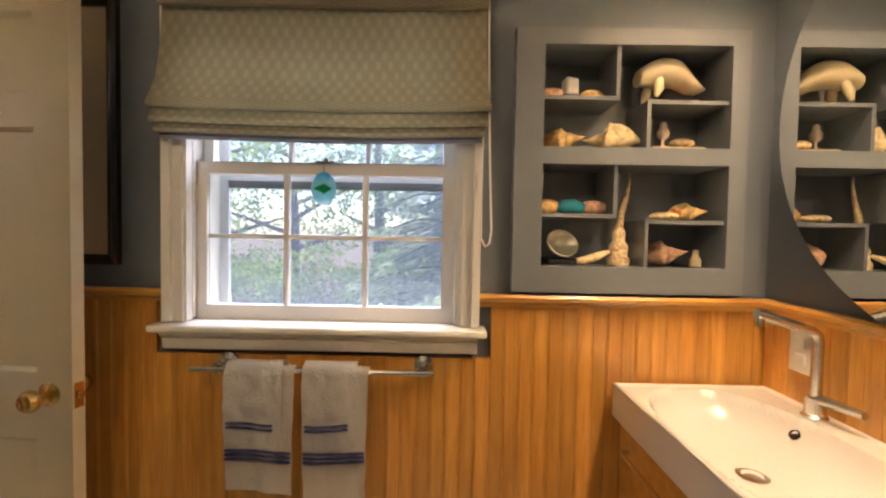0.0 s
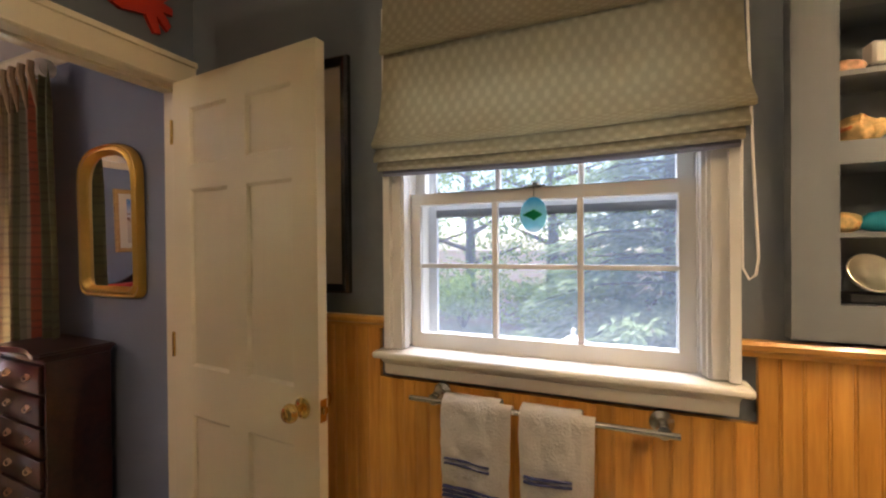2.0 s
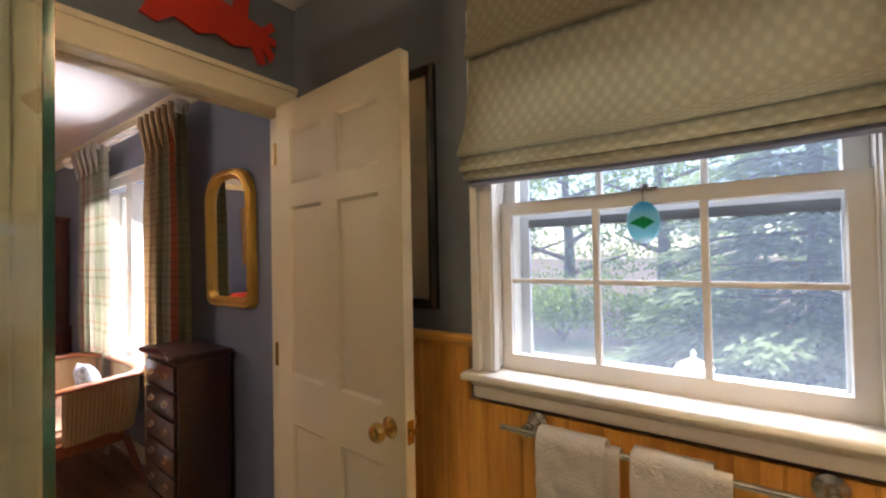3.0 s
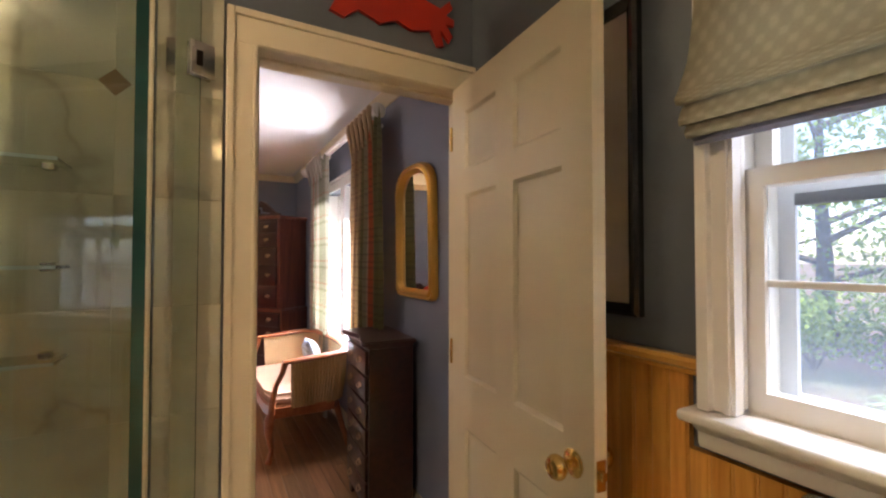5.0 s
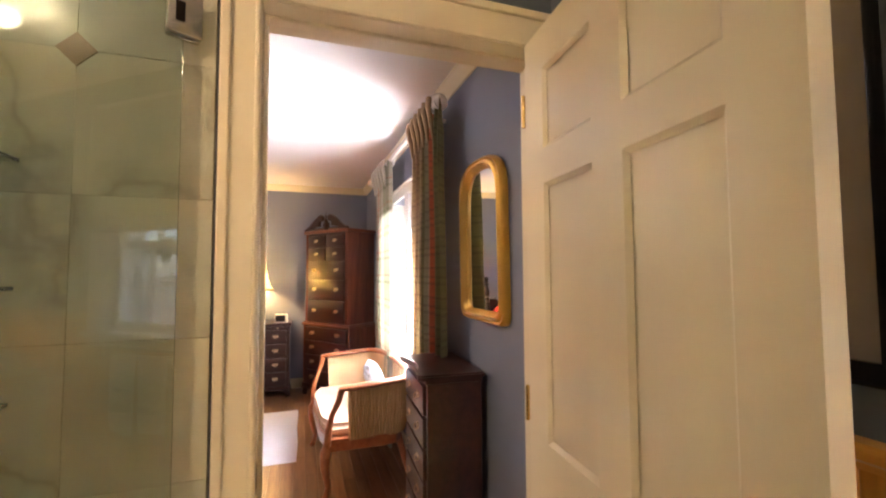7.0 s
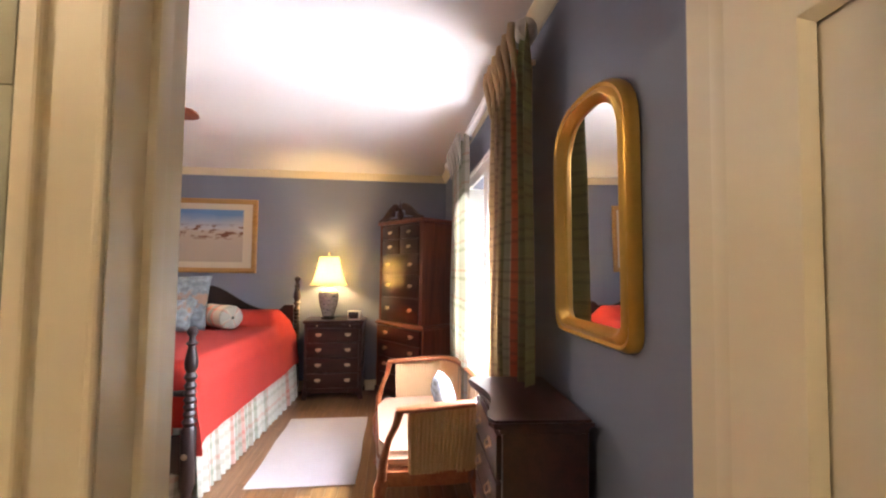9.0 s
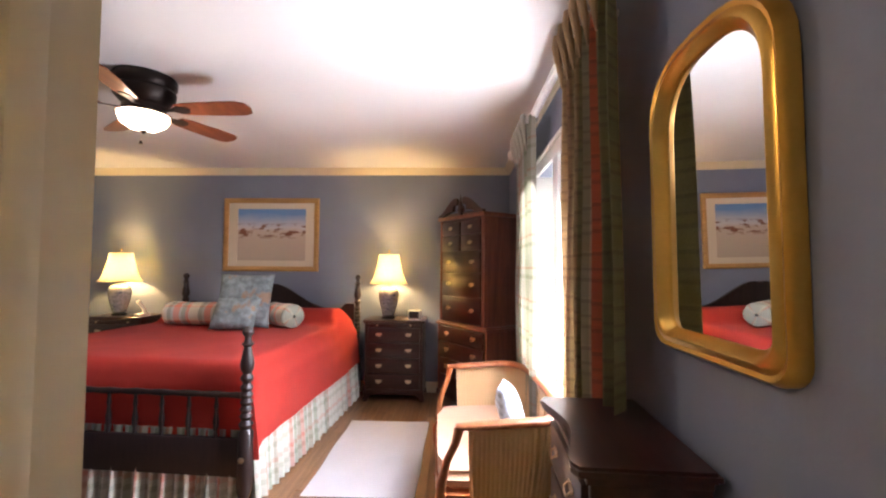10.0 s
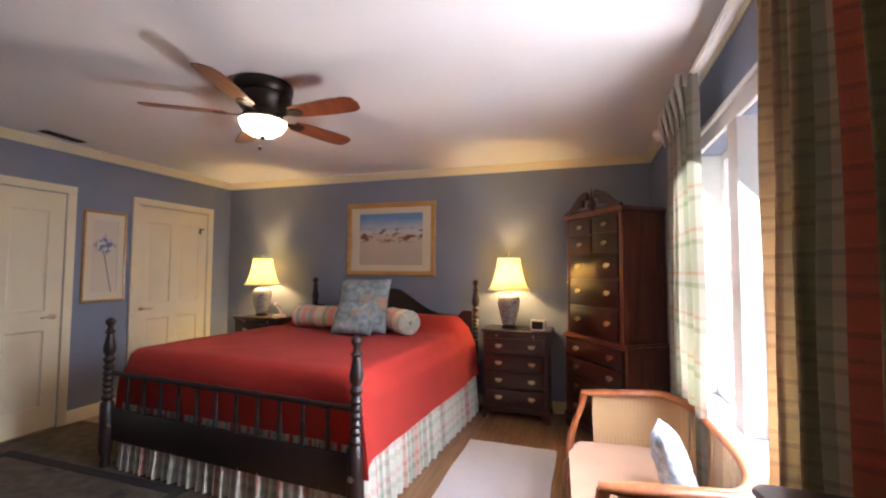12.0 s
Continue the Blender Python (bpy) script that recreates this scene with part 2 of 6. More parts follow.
OCHRE, MOSS = (0.64, 0.46, 0.18), (0.25, 0.26, 0.13)
LIGHTER, DARKER, EVEN = (1.0, 1.0, 0.96), (0.66, 0.64, 0.66), (0.90, 0.90, 0.88)
# the narrow MOSS band at 0.37 draws one dark fold into the cloth
PLAID = plaid("plaid_curtain_cloth", SAND, ((0, (0.46, 0.31, 0.17)), (0.10, OCHRE), (0.13, BROWNY), (0.19, (0.46, 0.35, 0.19)), (0.27, OLIVE), (0.31, (0.42, 0.30, 0.17)), (0.37, MOSS), (0.42, SAND), (0.49, SAGE), (0.58, SAND), (0.645, RUST), (0.79, OCHRE), (0.82, OLIVE), (0.86, MOSS), (0.915, OCHRE), (0.93, MOSS)), ((0, EVEN), (0.16, DARKER), (0.24, EVEN), (0.30, LIGHTER), (0.35, EVEN), (0.40, DARKER), (0.46, EVEN), (0.70, DARKER), (0.78, LIGHTER), (0.83, EVEN)), 0, 1, 1.5, 0.16, 0.07, True)
# far curtain's copy of the plaid: the backlit look is in its pale colours
PLAID_BACKLIT = plaid("plaid_cloth_painted_sunlit", (0.40, 0.38, 0.33), ((0, (0.42, 0.40, 0.34)), (0.16, (0.17, 0.20, 0.11)), (0.34, (0.42, 0.40, 0.34)), (0.54, (0.46, 0.13, 0.08)), (0.70, (0.42, 0.40, 0.34)), (0.84, (0.20, 0.21, 0.13))), ((0, (0.42, 0.40, 0.34)), (0.4, (0.18, 0.20, 0.13)), (0.52, (0.42, 0.40, 0.34)), (0.7, (0.42, 0.15, 0.10)), (0.78, (0.40, 0.37, 0.31))), 0, 1, 0.42, 0.2, 0.03)
PALE = (0.50, 0.49, 0.42)
PLAID_SKIRT = plaid("plaid_bed_skirt_cloth", PALE, ((0, PALE), (0.2, (0.20, 0.24, 0.17)), (0.36, PALE), (0.60, (0.50, 0.14, 0.10)), (0.72, PALE), (0.88, (0.24, 0.2, 0.14))), ((0, PALE), (0.4, (0.24, 0.26, 0.19)), (0.6, PALE), (0.82, (0.5, 0.2, 0.15))), 0, 1, 0.37, 0.17)
PLAID_BOLSTER = plaid("plaid_bolster_cloth", PALE, ((0, SAND), (0.22, (0.25, 0.27, 0.2)), (0.34, PALE), (0.42, RUST), (0.62, PALE), (0.68, (0.25, 0.27, 0.2)), (0.82, RUST), (0.92, SAND)), ((0, PALE), (0.5, SAND), (0.66, RUST), (0.76, PALE)), 0, 1, 0.30, 0.16)

# ---- mesh helpers ----
def part(name, bm, material, parent=None, label="", smooth=40):
    """Link a bmesh as ONE mesh object, under a thing or a part where given."""
    bmesh.ops.recalc_face_normals(bm, faces=bm.faces)
    me = bpy.data.meshes.new(name)
    bm.to_mesh(me)
    bm.free()
    me.materials.append(material)
    if smooth:
        me.polygons.foreach_set("use_smooth", [True] * len(me.polygons))
        me.set_sharp_from_angle(angle=radians(smooth))
    ob = new(name, me)
    if parent:
        ob.parent = parent
    if label:
        ob["label"] = label
    return ob


def thing(name, m, label, category, group="", kind=""):
    ob = new(name)
    ob.empty_display_size = 0.1
    ob.matrix_world = m
    return tagged(ob, label, category, group, kind)


def box(bm, x0, x1, y0, y1, z0, z1, bev=0.0, seg=2):
    c = Matrix.LocRotScale(((x0 + x1) / 2, (y0 + y1) / 2, (z0 + z1) / 2), None, (x1 - x0, y1 - y0, z1 - z0))
    vs = bmesh.ops.create_cube(bm, size=1, matrix=c)["verts"]
    if bev:
        es = list({e for v in vs for e in v.link_edges})
        bmesh.ops.bevel(bm, geom=es, offset=bev, segments=seg, affect="EDGES", profile=0.5)
    return bm


def boxed(*a, **k):
    return box(bmesh.new(), *a, **k)


def rings(bm, loops, cap=True, close=True):
    """Skin a row of equal loops of points."""
    vs = [[bm.verts.new(p) for p in lp] for lp in loops]
    n = len(vs[0])
    for a, b in zip(vs, vs[1:]):
        for i in range(n if close else n - 1):
            j = (i + 1) % n
            bm.faces.new((a[i], a[j], b[j], b[i]))
    if cap and close:
        bm.faces.new(vs[0][::-1])
        bm.faces.new(vs[-1])
    return bm


def lathe(bm, prof, seg=16, m=None, squash=1.0):
    m = m or Matrix()
    return rings(bm, [[m @ Vector((r * math.cos(2 * math.pi * k / seg), squash * r * math.sin(2 * math.pi * k / seg), z)) for k in range(seg)] for r, z in prof])


def tube(bm, pts, r, seg=8):
    pts = [Vector(p) for p in pts]
    loops, side = [], None
    for i, p in enumerate(pts):
        d = (pts[min(i + 1, len(pts) - 1)] - pts[max(i - 1, 0)]).normalized()
        if side is None:
            side = d.orthogonal().normalized()
        side = (side - d * side.dot(d)).normalized()
        up = d.cross(side)
        rr = r[i] if isinstance(r, (list, tuple)) else r
        loops.append([p + rr * (math.cos(2 * math.pi * k / seg) * side + math.sin(2 * math.pi * k / seg) * up) for k in range(seg)])
    return rings(bm, loops)


def prism(bm, outline, m, depth):
    """A flat outline (x, y) pushed out along its z."""
    a = [m @ Vector((x, y, 0)) for x, y in outline]
    b = [m @ Vector((x, y, depth)) for x, y in outline]
    return rings(bm, [a, b])


def run(bm, profile, a, b, out):
    """A moulding: profile (out, up) swept from a to b; out is the way it stands off."""
    a, b, out = Vector(a), Vector(b), Vector(out)
    up = Vector((0, 0, 1))
    return rings(bm, [[q + out * o + up * u for o, u in profile] for q in (a, b)])


def sheet(bm, f, nu, nv, width, height, thick=0.0):
    """A cloth: f(u, v) for u, v in 0..1, with uv in metres."""
    uv = bm.loops.layers.uv.new("UVMap")
    g = [[bm.verts.new(f(i / nu, j / nv)) for j in range(nv + 1)] for i in range(nu + 1)]
    for i in range(nu):
        for j in range(nv):
            fc = bm.faces.new((g[i][j], g[i + 1][j], g[i + 1][j + 1], g[i][j + 1]))
            for lp, (a, b) in zip(fc.loops, ((i, j), (i + 1, j), (i + 1, j + 1), (i, j + 1))):
                lp[uv].uv = (a / nu * width, b / nv * height)
    if thick:
        bmesh.ops.solidify(bm, geom=list(bm.faces), thickness=thick)
    return bm


def holed(axis, at0, at1, u_cuts, z_cuts, holes):
    """A wall slab with holes through it. axis: the one that it stands across; holes: (u0, u1, z0, z1)."""
    us, zs = sorted({*u_cuts, *[h[0] for h in holes], *[h[1] for h in holes]}), sorted({*z_cuts, *[h[2] for h in holes], *[h[3] for h in holes]})
    nu, nz = len(us) - 1, len(zs) - 1

    def solid(i, j):
        if not (0 <= i < nu and 0 <= j < nz):
            return False
        u, z = (us[i] + us[i + 1]) / 2, (zs[j] + zs[j + 1]) / 2
        return not any(h[0] < u < h[1] and h[2] < z < h[3] for h in holes)

    bm, seen = bmesh.new(), {}

    def v(i, j, s):
        if (i, j, s) not in seen:
            d = (at0, at1)[s]
            seen[i, j, s] = bm.verts.new((us[i], d, zs[j]) if axis == "y" else (d, us[i], zs[j]))
        return seen[i, j, s]

    for i in range(nu):
        for j in range(nz):
            if solid(i, j):
                for s in (0, 1):
                    bm.faces.new((v(i, j, s), v(i + 1, j, s), v(i + 1, j + 1, s), v(i, j + 1, s)))
                for (di, dj), (p, q) in (((-1, 0), ((i, j), (i, j + 1))), ((1, 0), ((i + 1, j), (i + 1, j + 1))), ((0, -1), ((i, j), (i + 1, j))), ((0, 1), ((i, j + 1), (i + 1, j + 1)))):
                    if not solid(i + di, j + dj):
                        bm.faces.new((v(*p, 0), v(*q, 0), v(*q, 1), v(*p, 1)))
    return bm


def setting(name, bm, material, label, category, smooth=0):
    return tagged(part(name, bm, material, None, "", smooth), label, category, "", "structure")


# ---- structure: two rooms side by side along one outer wall ----
FAR, SOUTH, NORTH, CEIL_Z = -7.50, -1.85, 3.12, 2.48
BATH_N, BATH_W, BATH_E, BATH_S, BATH_CEIL = 3.015, -3.02, -0.325, 0.45, 2.50
DOOR_Y0, DOOR_Y1, DOOR_TOP = 2.222, 2.985, 2.052
setting("wall_north_bathroom", holed("y", BATH_N, 3.23, (-3.07, -0.05), (0, 2.6), [(-2.08, -1.24, 1.08, 2.06), (-1.013, -0.473, 1.279, 1.922)]), WALL_BATH, "slate grey painted bathroom wall above wood wainscot", "wall")
setting("wall_north_bedroom", holed("y", NORTH, 3.36, (-7.7, -3.07), (0, 2.6), [(-5.82, -4.60, 0.74, 2.02)]), WALL_BED, "blue grey painted bedroom window wall", "wall")
setting("wall_between", holed("x", -3.145, BATH_W, (-1.9, 3.1), (0, 2.6), [(DOOR_Y0 - 0.02, DOOR_Y1 + 0.02, -1, DOOR_TOP + 0.02)]), WALL_BATH, "slate grey painted partition wall with a doorway", "wall")
setting("wall_bedroom_east", holed("x", -3.153, -3.147, (-1.9, 3.11), (0, 2.6), [(DOOR_Y0 - 0.02, DOOR_Y1 + 0.02, -1, DOOR_TOP + 0.02)]), WALL_BED, "blue grey painted face of the partition wall", "wall")
setting("wall_west", boxed(FAR - 0.15, FAR, SOUTH - 0.15, 3.36, 0, 2.6), WALL_BED, "blue grey painted wall behind the bed", "wall")
setting("wall_south", holed("y", SOUTH - 0.15, SOUTH, (FAR - 0.15, -3.07), (0, 2.6), [(-7.15, -6.305, -1, 2.04), (-5.66, -4.81, -1, 2.04)]), WALL_BED, "blue grey painted wall with two closet doors", "wall")
setting("wall_bathroom_east", boxed(BATH_E, BATH_E + 0.15, BATH_S - 0.15, BATH_N, 0, 2.6), WALL_BATH, "slate grey painted wall over the basin", "wall")
setting("wall_bathroom_south", boxed(-3.02, BATH_E, BATH_S - 0.15, BATH_S, 0, 2.6), WALL_BATH, "slate grey painted bathroom wall", "wall")
setting("closet_back", boxed(FAR - 0.15, -3.07, SOUTH - 0.85, SOUTH - 0.8, 0, 2.6), CREAM, "cream closet wall behind the doors", "wall")
setting("ceiling_bedroom", boxed(FAR, -3.145, SOUTH, NORTH, CEIL_Z, CEIL_Z + 0.1), CEIL, "smooth white bedroom ceiling", "ceiling")
setting("ceiling_bathroom", boxed(BATH_W, BATH_E, BATH_S, BATH_N, BATH_CEIL, BATH_CEIL + 0.1), CEIL, "smooth white bathroom ceiling", "ceiling")
# unseen slab, added; its north edge limits the sun strip on the bedroom floor
setting("roof", boxed(-8.2, 0.6, -3.2, 3.54, 2.62, 2.75), WHITE, "unseen white slab over the rooms, its edge trimming the sun", "roof")
setting("floor", boxed(FAR, -3.07, SOUTH - 0.8, NORTH, -0.12, -0.012), OAK, "dark oak bedroom floor base", "floor")
setting("floor_bathroom", boxed(-3.07, BATH_E, BATH_S, BATH_N, -0.12, 0.0), MARBLE, "pale stone bathroom floor", "floor")

CROWN = ((0, 0), (0, -0.075), (0.010, -0.075), (0.017, -0.064), (0.046, -0.028), (0.056, -0.012), (0.056, 0))
for nm, a, b, o in (("crown_west", (FAR, SOUTH, CEIL_Z), (FAR, NORTH, CEIL_Z), (1, 0, 0)), ("crown_south", (FAR, SOUTH, CEIL_Z), (-3.153, SOUTH, CEIL_Z), (0, 1, 0)),
                    ("crown_north", (FAR, NORTH, CEIL_Z), (-3.153, NORTH, CEIL_Z), (0, -1, 0)), ("crown_east", (-3.153, SOUTH, CEIL_Z), (-3.153, NORTH, CEIL_Z), (-1, 0, 0))):
    setting(nm, run(bmesh.new(), CROWN, a, b, o), CREAM, "cream painted crown moulding", "moulding", 30)
BASE = ((0, 0), (0, 0.11), (0.006, 0.115), (0.012, 0.10), (0.016, 0.085), (0.016, 0))
for nm, a, b, o in (("baseboard_west", (FAR, SOUTH, 0), (FAR, NORTH, 0), (1, 0, 0)), ("baseboard_north", (FAR, NORTH, 0), (-3.153, NORTH, 0), (0, -1, 0)),
                    ("baseboard_south", (-6.235, SOUTH, 0), (-5.73, SOUTH, 0), (0, 1, 0)), ("baseboard_south_end", (-4.74, SOUTH, 0), (-3.153, SOUTH, 0), (0, 1, 0))):
    setting(nm, run(bmesh.new(), BASE, a, b, o), CREAM, "cream painted baseboard", "baseboard", 30)


# ---- doorway and door between the rooms ----
def casing(name, side_x, out, reveal=0.0):
    """Stepped trim round the doorway on one face of the partition, set back from the lining."""
    t = thing(name, pose(0, 0, 0), "cream painted stepped door casing", "door casing", "", "structure")
    w = 0.085
    a, b, low = DOOR_Y0 - reveal, DOOR_Y1 + reveal, DOOR_TOP + reveal
    top = low + 0.105
    for nm, y0, y1 in (("jamb_trim", a - w, a), ("jamb_trim", b, b + w)):
        bm = bmesh.new()
        box(bm, *sorted((side_x, side_x + out * 0.014)), y0, y1, 0, low, 0.002)
        outer = y0 if y0 < 2.5 else y1 - 0.022
        box(bm, *sorted((side_x, side_x + out * 0.024)), outer, outer + 0.022, 0, top, 0.004)
        inner = y1 - 0.012 if y0 < 2.5 else y0
        box(bm, *sorted((side_x, side_x + out * 0.018)), inner, inner + 0.012, 0, low, 0.004)
        part(nm, bm, CREAM, t, "", 0)
    bm = bmesh.new()
    box(bm, *sorted((side_x, side_x + out * 0.014)), a - w + 0.022, b + w - 0.022, low, top, 0.002)
    box(bm, *sorted((side_x, side_x + out * 0.024)), a - w + 0.022, b + w - 0.022, top - 0.022, top + 0.001, 0.004)
    box(bm, *sorted((side_x, side_x + out * 0.018)), a, b, low, low + 0.012, 0.004)
    part("head_trim", bm, CREAM, t, "", 0)


casing("casing_bathroom", BATH_W, 1)
casing("casing_bedroom", -3.153, -1, 0.019)
lining = thing("door_lining", pose(0, 0, 0), "cream painted door lining with stops", "door frame", "", "structure")
part("side_jamb", boxed(-3.155, -3.009, DOOR_Y0 - 0.019, DOOR_Y0 + 0.002, 0, DOOR_TOP), CREAM, lining)
part("side_jamb", boxed(-3.155, -3.009, DOOR_Y1 - 0.002, DOOR_Y1 + 0.019, 0, DOOR_TOP), CREAM, lining)
part("head_jamb", boxed(-3.155, -3.009, DOOR_Y0 + 0.002, DOOR_Y1 - 0.002, DOOR_TOP - 0.002, DOOR_TOP + 0.019), CREAM, lining)
part("door_stop", boxed(-3.10, -3.07, DOOR_Y0, DOOR_Y0 + 0.012, 0, DOOR_TOP, 0.002), CREAM, lining)
part("door_stop", boxed(-3.10, -3.07, DOOR_Y1 - 0.008, DOOR_Y1, 0, DOOR_TOP, 0.002), CREAM, lining)
part("head_stop", boxed(-3.10, -3.07, DOOR_Y0 + 0.012, DOOR_Y1 - 0.012, DOOR_TOP - 0.012, DOOR_TOP, 0.002), CREAM, lining)
part("strike_plate", boxed(-3.065, -3.035, DOOR_Y0, DOOR_Y0 + 0.002, 0.90, 0.97), BRASS, lining, "worn brass strike plate")


def knob(parent, x, y, z, side):
    """A brass door knob with its rose, standing off along y."""
    m = pose(x, y, z, 90 if side < 0 else -90)
    bm = bmesh.new()
    lathe(bm, ((0.0, 0), (0.031, 0), (0.033, 0.004), (0.026, 0.009), (0.012, 0.012)), 20, m)
    part("rose", bm, BRASS, parent)
    bm = bmesh.new()
    lathe(bm, ((0.010, 0.010), (0.011, 0.028), (0.022, 0.036), (0.0285, 0.046), (0.0285, 0.056), (0.022, 0.066), (0.012, 0.069), (0.010, 0.064), (0.0, 0.064)), 20, m)
    part("door_knob", bm, BRASS, parent, "polished brass knob")


def panel_door(name, m, w, h, thick, panels, label, handed, paintwork, knob_z=0.93):
    """A panelled door: hinge edge at x = 0, faces along y, stiles and rails round sunk raised panels."""
    d = thing(name, m, label, "door", "", "structure")
    holes = panels
    part("leaf_frame", holed("y", -thick / 2, thick / 2, (0, w), (0, h), holes), paintwork, d, "", 20)
    for x0, x1, z0, z1 in holes:
        bm = bmesh.new()
        for s in (-1, 1):
            yb, yf = s * (thick / 2 - 0.012), s * (thick / 2 - 0.005)
            a = [(x0, yb, z0), (x1, yb, z0), (x1, yb, z1), (x0, yb, z1)]
            g = 0.012
            b = [(x0 + g, yb, z0 + g), (x1 - g, yb, z0 + g), (x1 - g, yb, z1 - g), (x0 + g, yb, z1 - g)]
            g = 0.042
            c = [(x0 + g, yf, z0 + g), (x1 - g, yf, z0 + g), (x1 - g, yf, z1 - g), (x0 + g, yf, z1 - g)]
            rings(bm, [a, b, c])
        part("panel", bm, paintwork, d, "", 20)
        bm = bmesh.new()
        for s in (-1, 1):
            t = thick / 2
            for (ax, az, bx, bz, ox, oz) in ((x0, z0, x1, z0, 0, 1), (x0, z1, x1, z1, 0, -1), (x0, z0, x0, z1, 1, 0), (x1, z0, x1, z1, -1, 0)):
                q = 0.011
                rings(bm, [[(ax, s * t, az), (ax + ox * q, s * (t - 0.009), az + oz * q), (ax, s * (t - 0.012), az)], [(bx, s * t, bz), (bx + ox * q, s * (t - 0.009), bz + oz * q), (bx, s * (t - 0.012), bz)]])
        part("panel_moulding", bm, paintwork, d, "", 30)
    return d


DW, DH = 0.725, 2.03
PANELS = []
for x0, x1 in ((0.10, 0.312), (0.408, 0.622)):
    PANELS += [(x0, x1, 1.71, 1.92), (x0, x1, 0.975, 1.622), (x0, x1, 0.22, 0.795)]
door = panel_door("door_bathroom", pose(-2.985, 2.922, 0.008, 0, 0, -5.0), DW, DH, 0.036, PANELS, "cream painted six-panel door standing open", 1, CREAM)
knob(door, DW - 0.065, -0.018, 0.918, -1)
knob(door, DW - 0.065, 0.018, 0.918, 1)
part("latch_plate", boxed(DW, DW + 0.002, -0.013, 0.013, 0.880, 0.948), BRASS, door, "brass latch plate")
part("latch_bolt", boxed(DW, DW + 0.012, -0.007, 0.007, 0.905, 0.925, 0.002), BRASS, door)
for z in (0.22, 1.0, 1.8):
    bm = bmesh.new()
    lathe(bm, ((0.0, 0), (0.006, 0), (0.006, 0.09), (0.0, 0.094)), 10, pose(-0.008, -0.02, z))
    part("butt_hinge", bm, BRASS, door)


# ---- windows ----
def bathroom_window():
    w = thing("window_bathroom", pose(0, 0, 0), "white double-hung window with six-light lower sash over a deep stool", "window", "", "structure")
    for x0, x1, s in ((-2.113, -2.05, 1), (-1.248, -1.185, -1)):
        c = part("side_casing", boxed(x0, x1, 2.985, BATH_N - 0.001, 1.098, 2.15), WHITE, w, "", 0)
        o = x0 if s > 0 else x1 - 0.022
        part("back_band", boxed(o, o + 0.022, 2.966, 2.9849, 1.0985, 2.149), WHITE, c, "", 0)
        i = x1 - 0.020 if s > 0 else x0 + 0.008
        part("inner_bead", boxed(i, i + 0.012, 2.978, 2.9849, 1.0985, 2.149), WHITE, c, "", 0)
        jx = x1 - 0.029 if s > 0 else x0 - 0.009
        part("jamb", boxed(jx, jx + 0.018, 3.0, 3.225, 1.10, 2.05), WHITE, w)
        part("parting_stop", boxed(jx + (0.018 if s > 0 else -0.004), jx + (0.022 if s > 0 else 0.0), 3.03, 3.048, 1.10, 2.05, 0.003), WHITE, w)
    part("head_casing", boxed(-2.113, -1.185, 2.982, BATH_N, 2.05, 2.17, 0.004), WHITE, w)
    bm = bmesh.new()
    box(bm, -2.142, -1.163, 2.938, 3.05, 1.072, 1.094, 0.008, 3)
    part("stool", bm, WHITE, w)
    prof = ((0, 0), (0.018, 0), (0.024, 0.010), (0.026, 0.034), (0.042, 0.046), (0.046, 0.055), (0, 0.055))
    part("apron", run(bmesh.new(), prof, (-2.117, 3.0, 1.017), (-1.188, 3.0, 1.017), (0, -1, 0)), WHITE, w)
    part("outer_sill", boxed(-2.08, -1.24, 3.05, 3.27, 1.06, 1.085), WHITE, w)

    def sash(name, y0, y1, z0, z1, bottom, top, cols, row):
        s = part(name, holed("y", y0, y1, (-2.06, -1.258), (z0, z1), [(-2.028, -1.298, z0 + bottom, z1 - top)]), WHITE, w, "", 30)
        for x in cols:
            part("muntin", boxed(x - 0.008, x + 0.008, y0 + 0.004, y1 - 0.004, z0 + bottom, z1 - top, 0.003), WHITE, s)
        part("muntin", boxed(-2.028, -1.298, y0 + 0.006, y1 - 0.006, row - 0.007, row + 0.007, 0.003), WHITE, s)
        g = part("pane", boxed(-2.028, -1.298, (y0 + y1) / 2 - 0.0015, (y0 + y1) / 2 + 0.0015, z0 + bottom, z1 - top), GLASS, s, "", 0)
        g.visible_shadow = False

    sash("lower_sash", 3.052, 3.085, 1.086, 1.582, 0.052, 0.036, (-1.783, -1.538), 1.352)
    sash("upper_sash", 3.092, 3.125, 1.548, 2.05, 0.034, 0.04, (-1.783, -1.538), 1.81)
    bm = bmesh.new()
    box(bm, -1.69, -1.63, 3.045, 3.075, 1.582, 1.588, 0.002)
    lathe(bm, ((0.0, 0), (0.012, 0), (0.012, 0.008), (0.0, 0.01)), 10, pose(-1.66, 3.06, 1.588))
    part("sash_lock", bm, CHROME, w, "nickel sash lock")
    bm = bmesh.new()
    for x, x_in in ((-2.08, -2.03), (-1.29, -1.24)):
        box(bm, x, x_in, 3.19, 3.205, 1.085, 2.05)
    for z in (1.085, 1.540):
        box(bm, -2.03, -1.29, 3.19, 3.205, z, z + 0.03)
    part("storm_frame", bm, paint("storm_frame_grey", (0.58, 0.60, 0.63), 0.5), w, "grey storm window frame")
    part("insect_screen", boxed(-2.03, -1.29, 3.196, 3.197, 1.115, 1.515), screen_mesh("insect_screen_mesh"), w, "fine insect screen, tinted bluish to add haze", 0)
    part("storm_rail", boxed(-2.03, -1.29, 3.186, 3.2, 1.514, 1.540, 0.002), paint("dark_storm_rail", (0.13, 0.14, 0.155), 0.5), w, "dark grey storm sash rail")
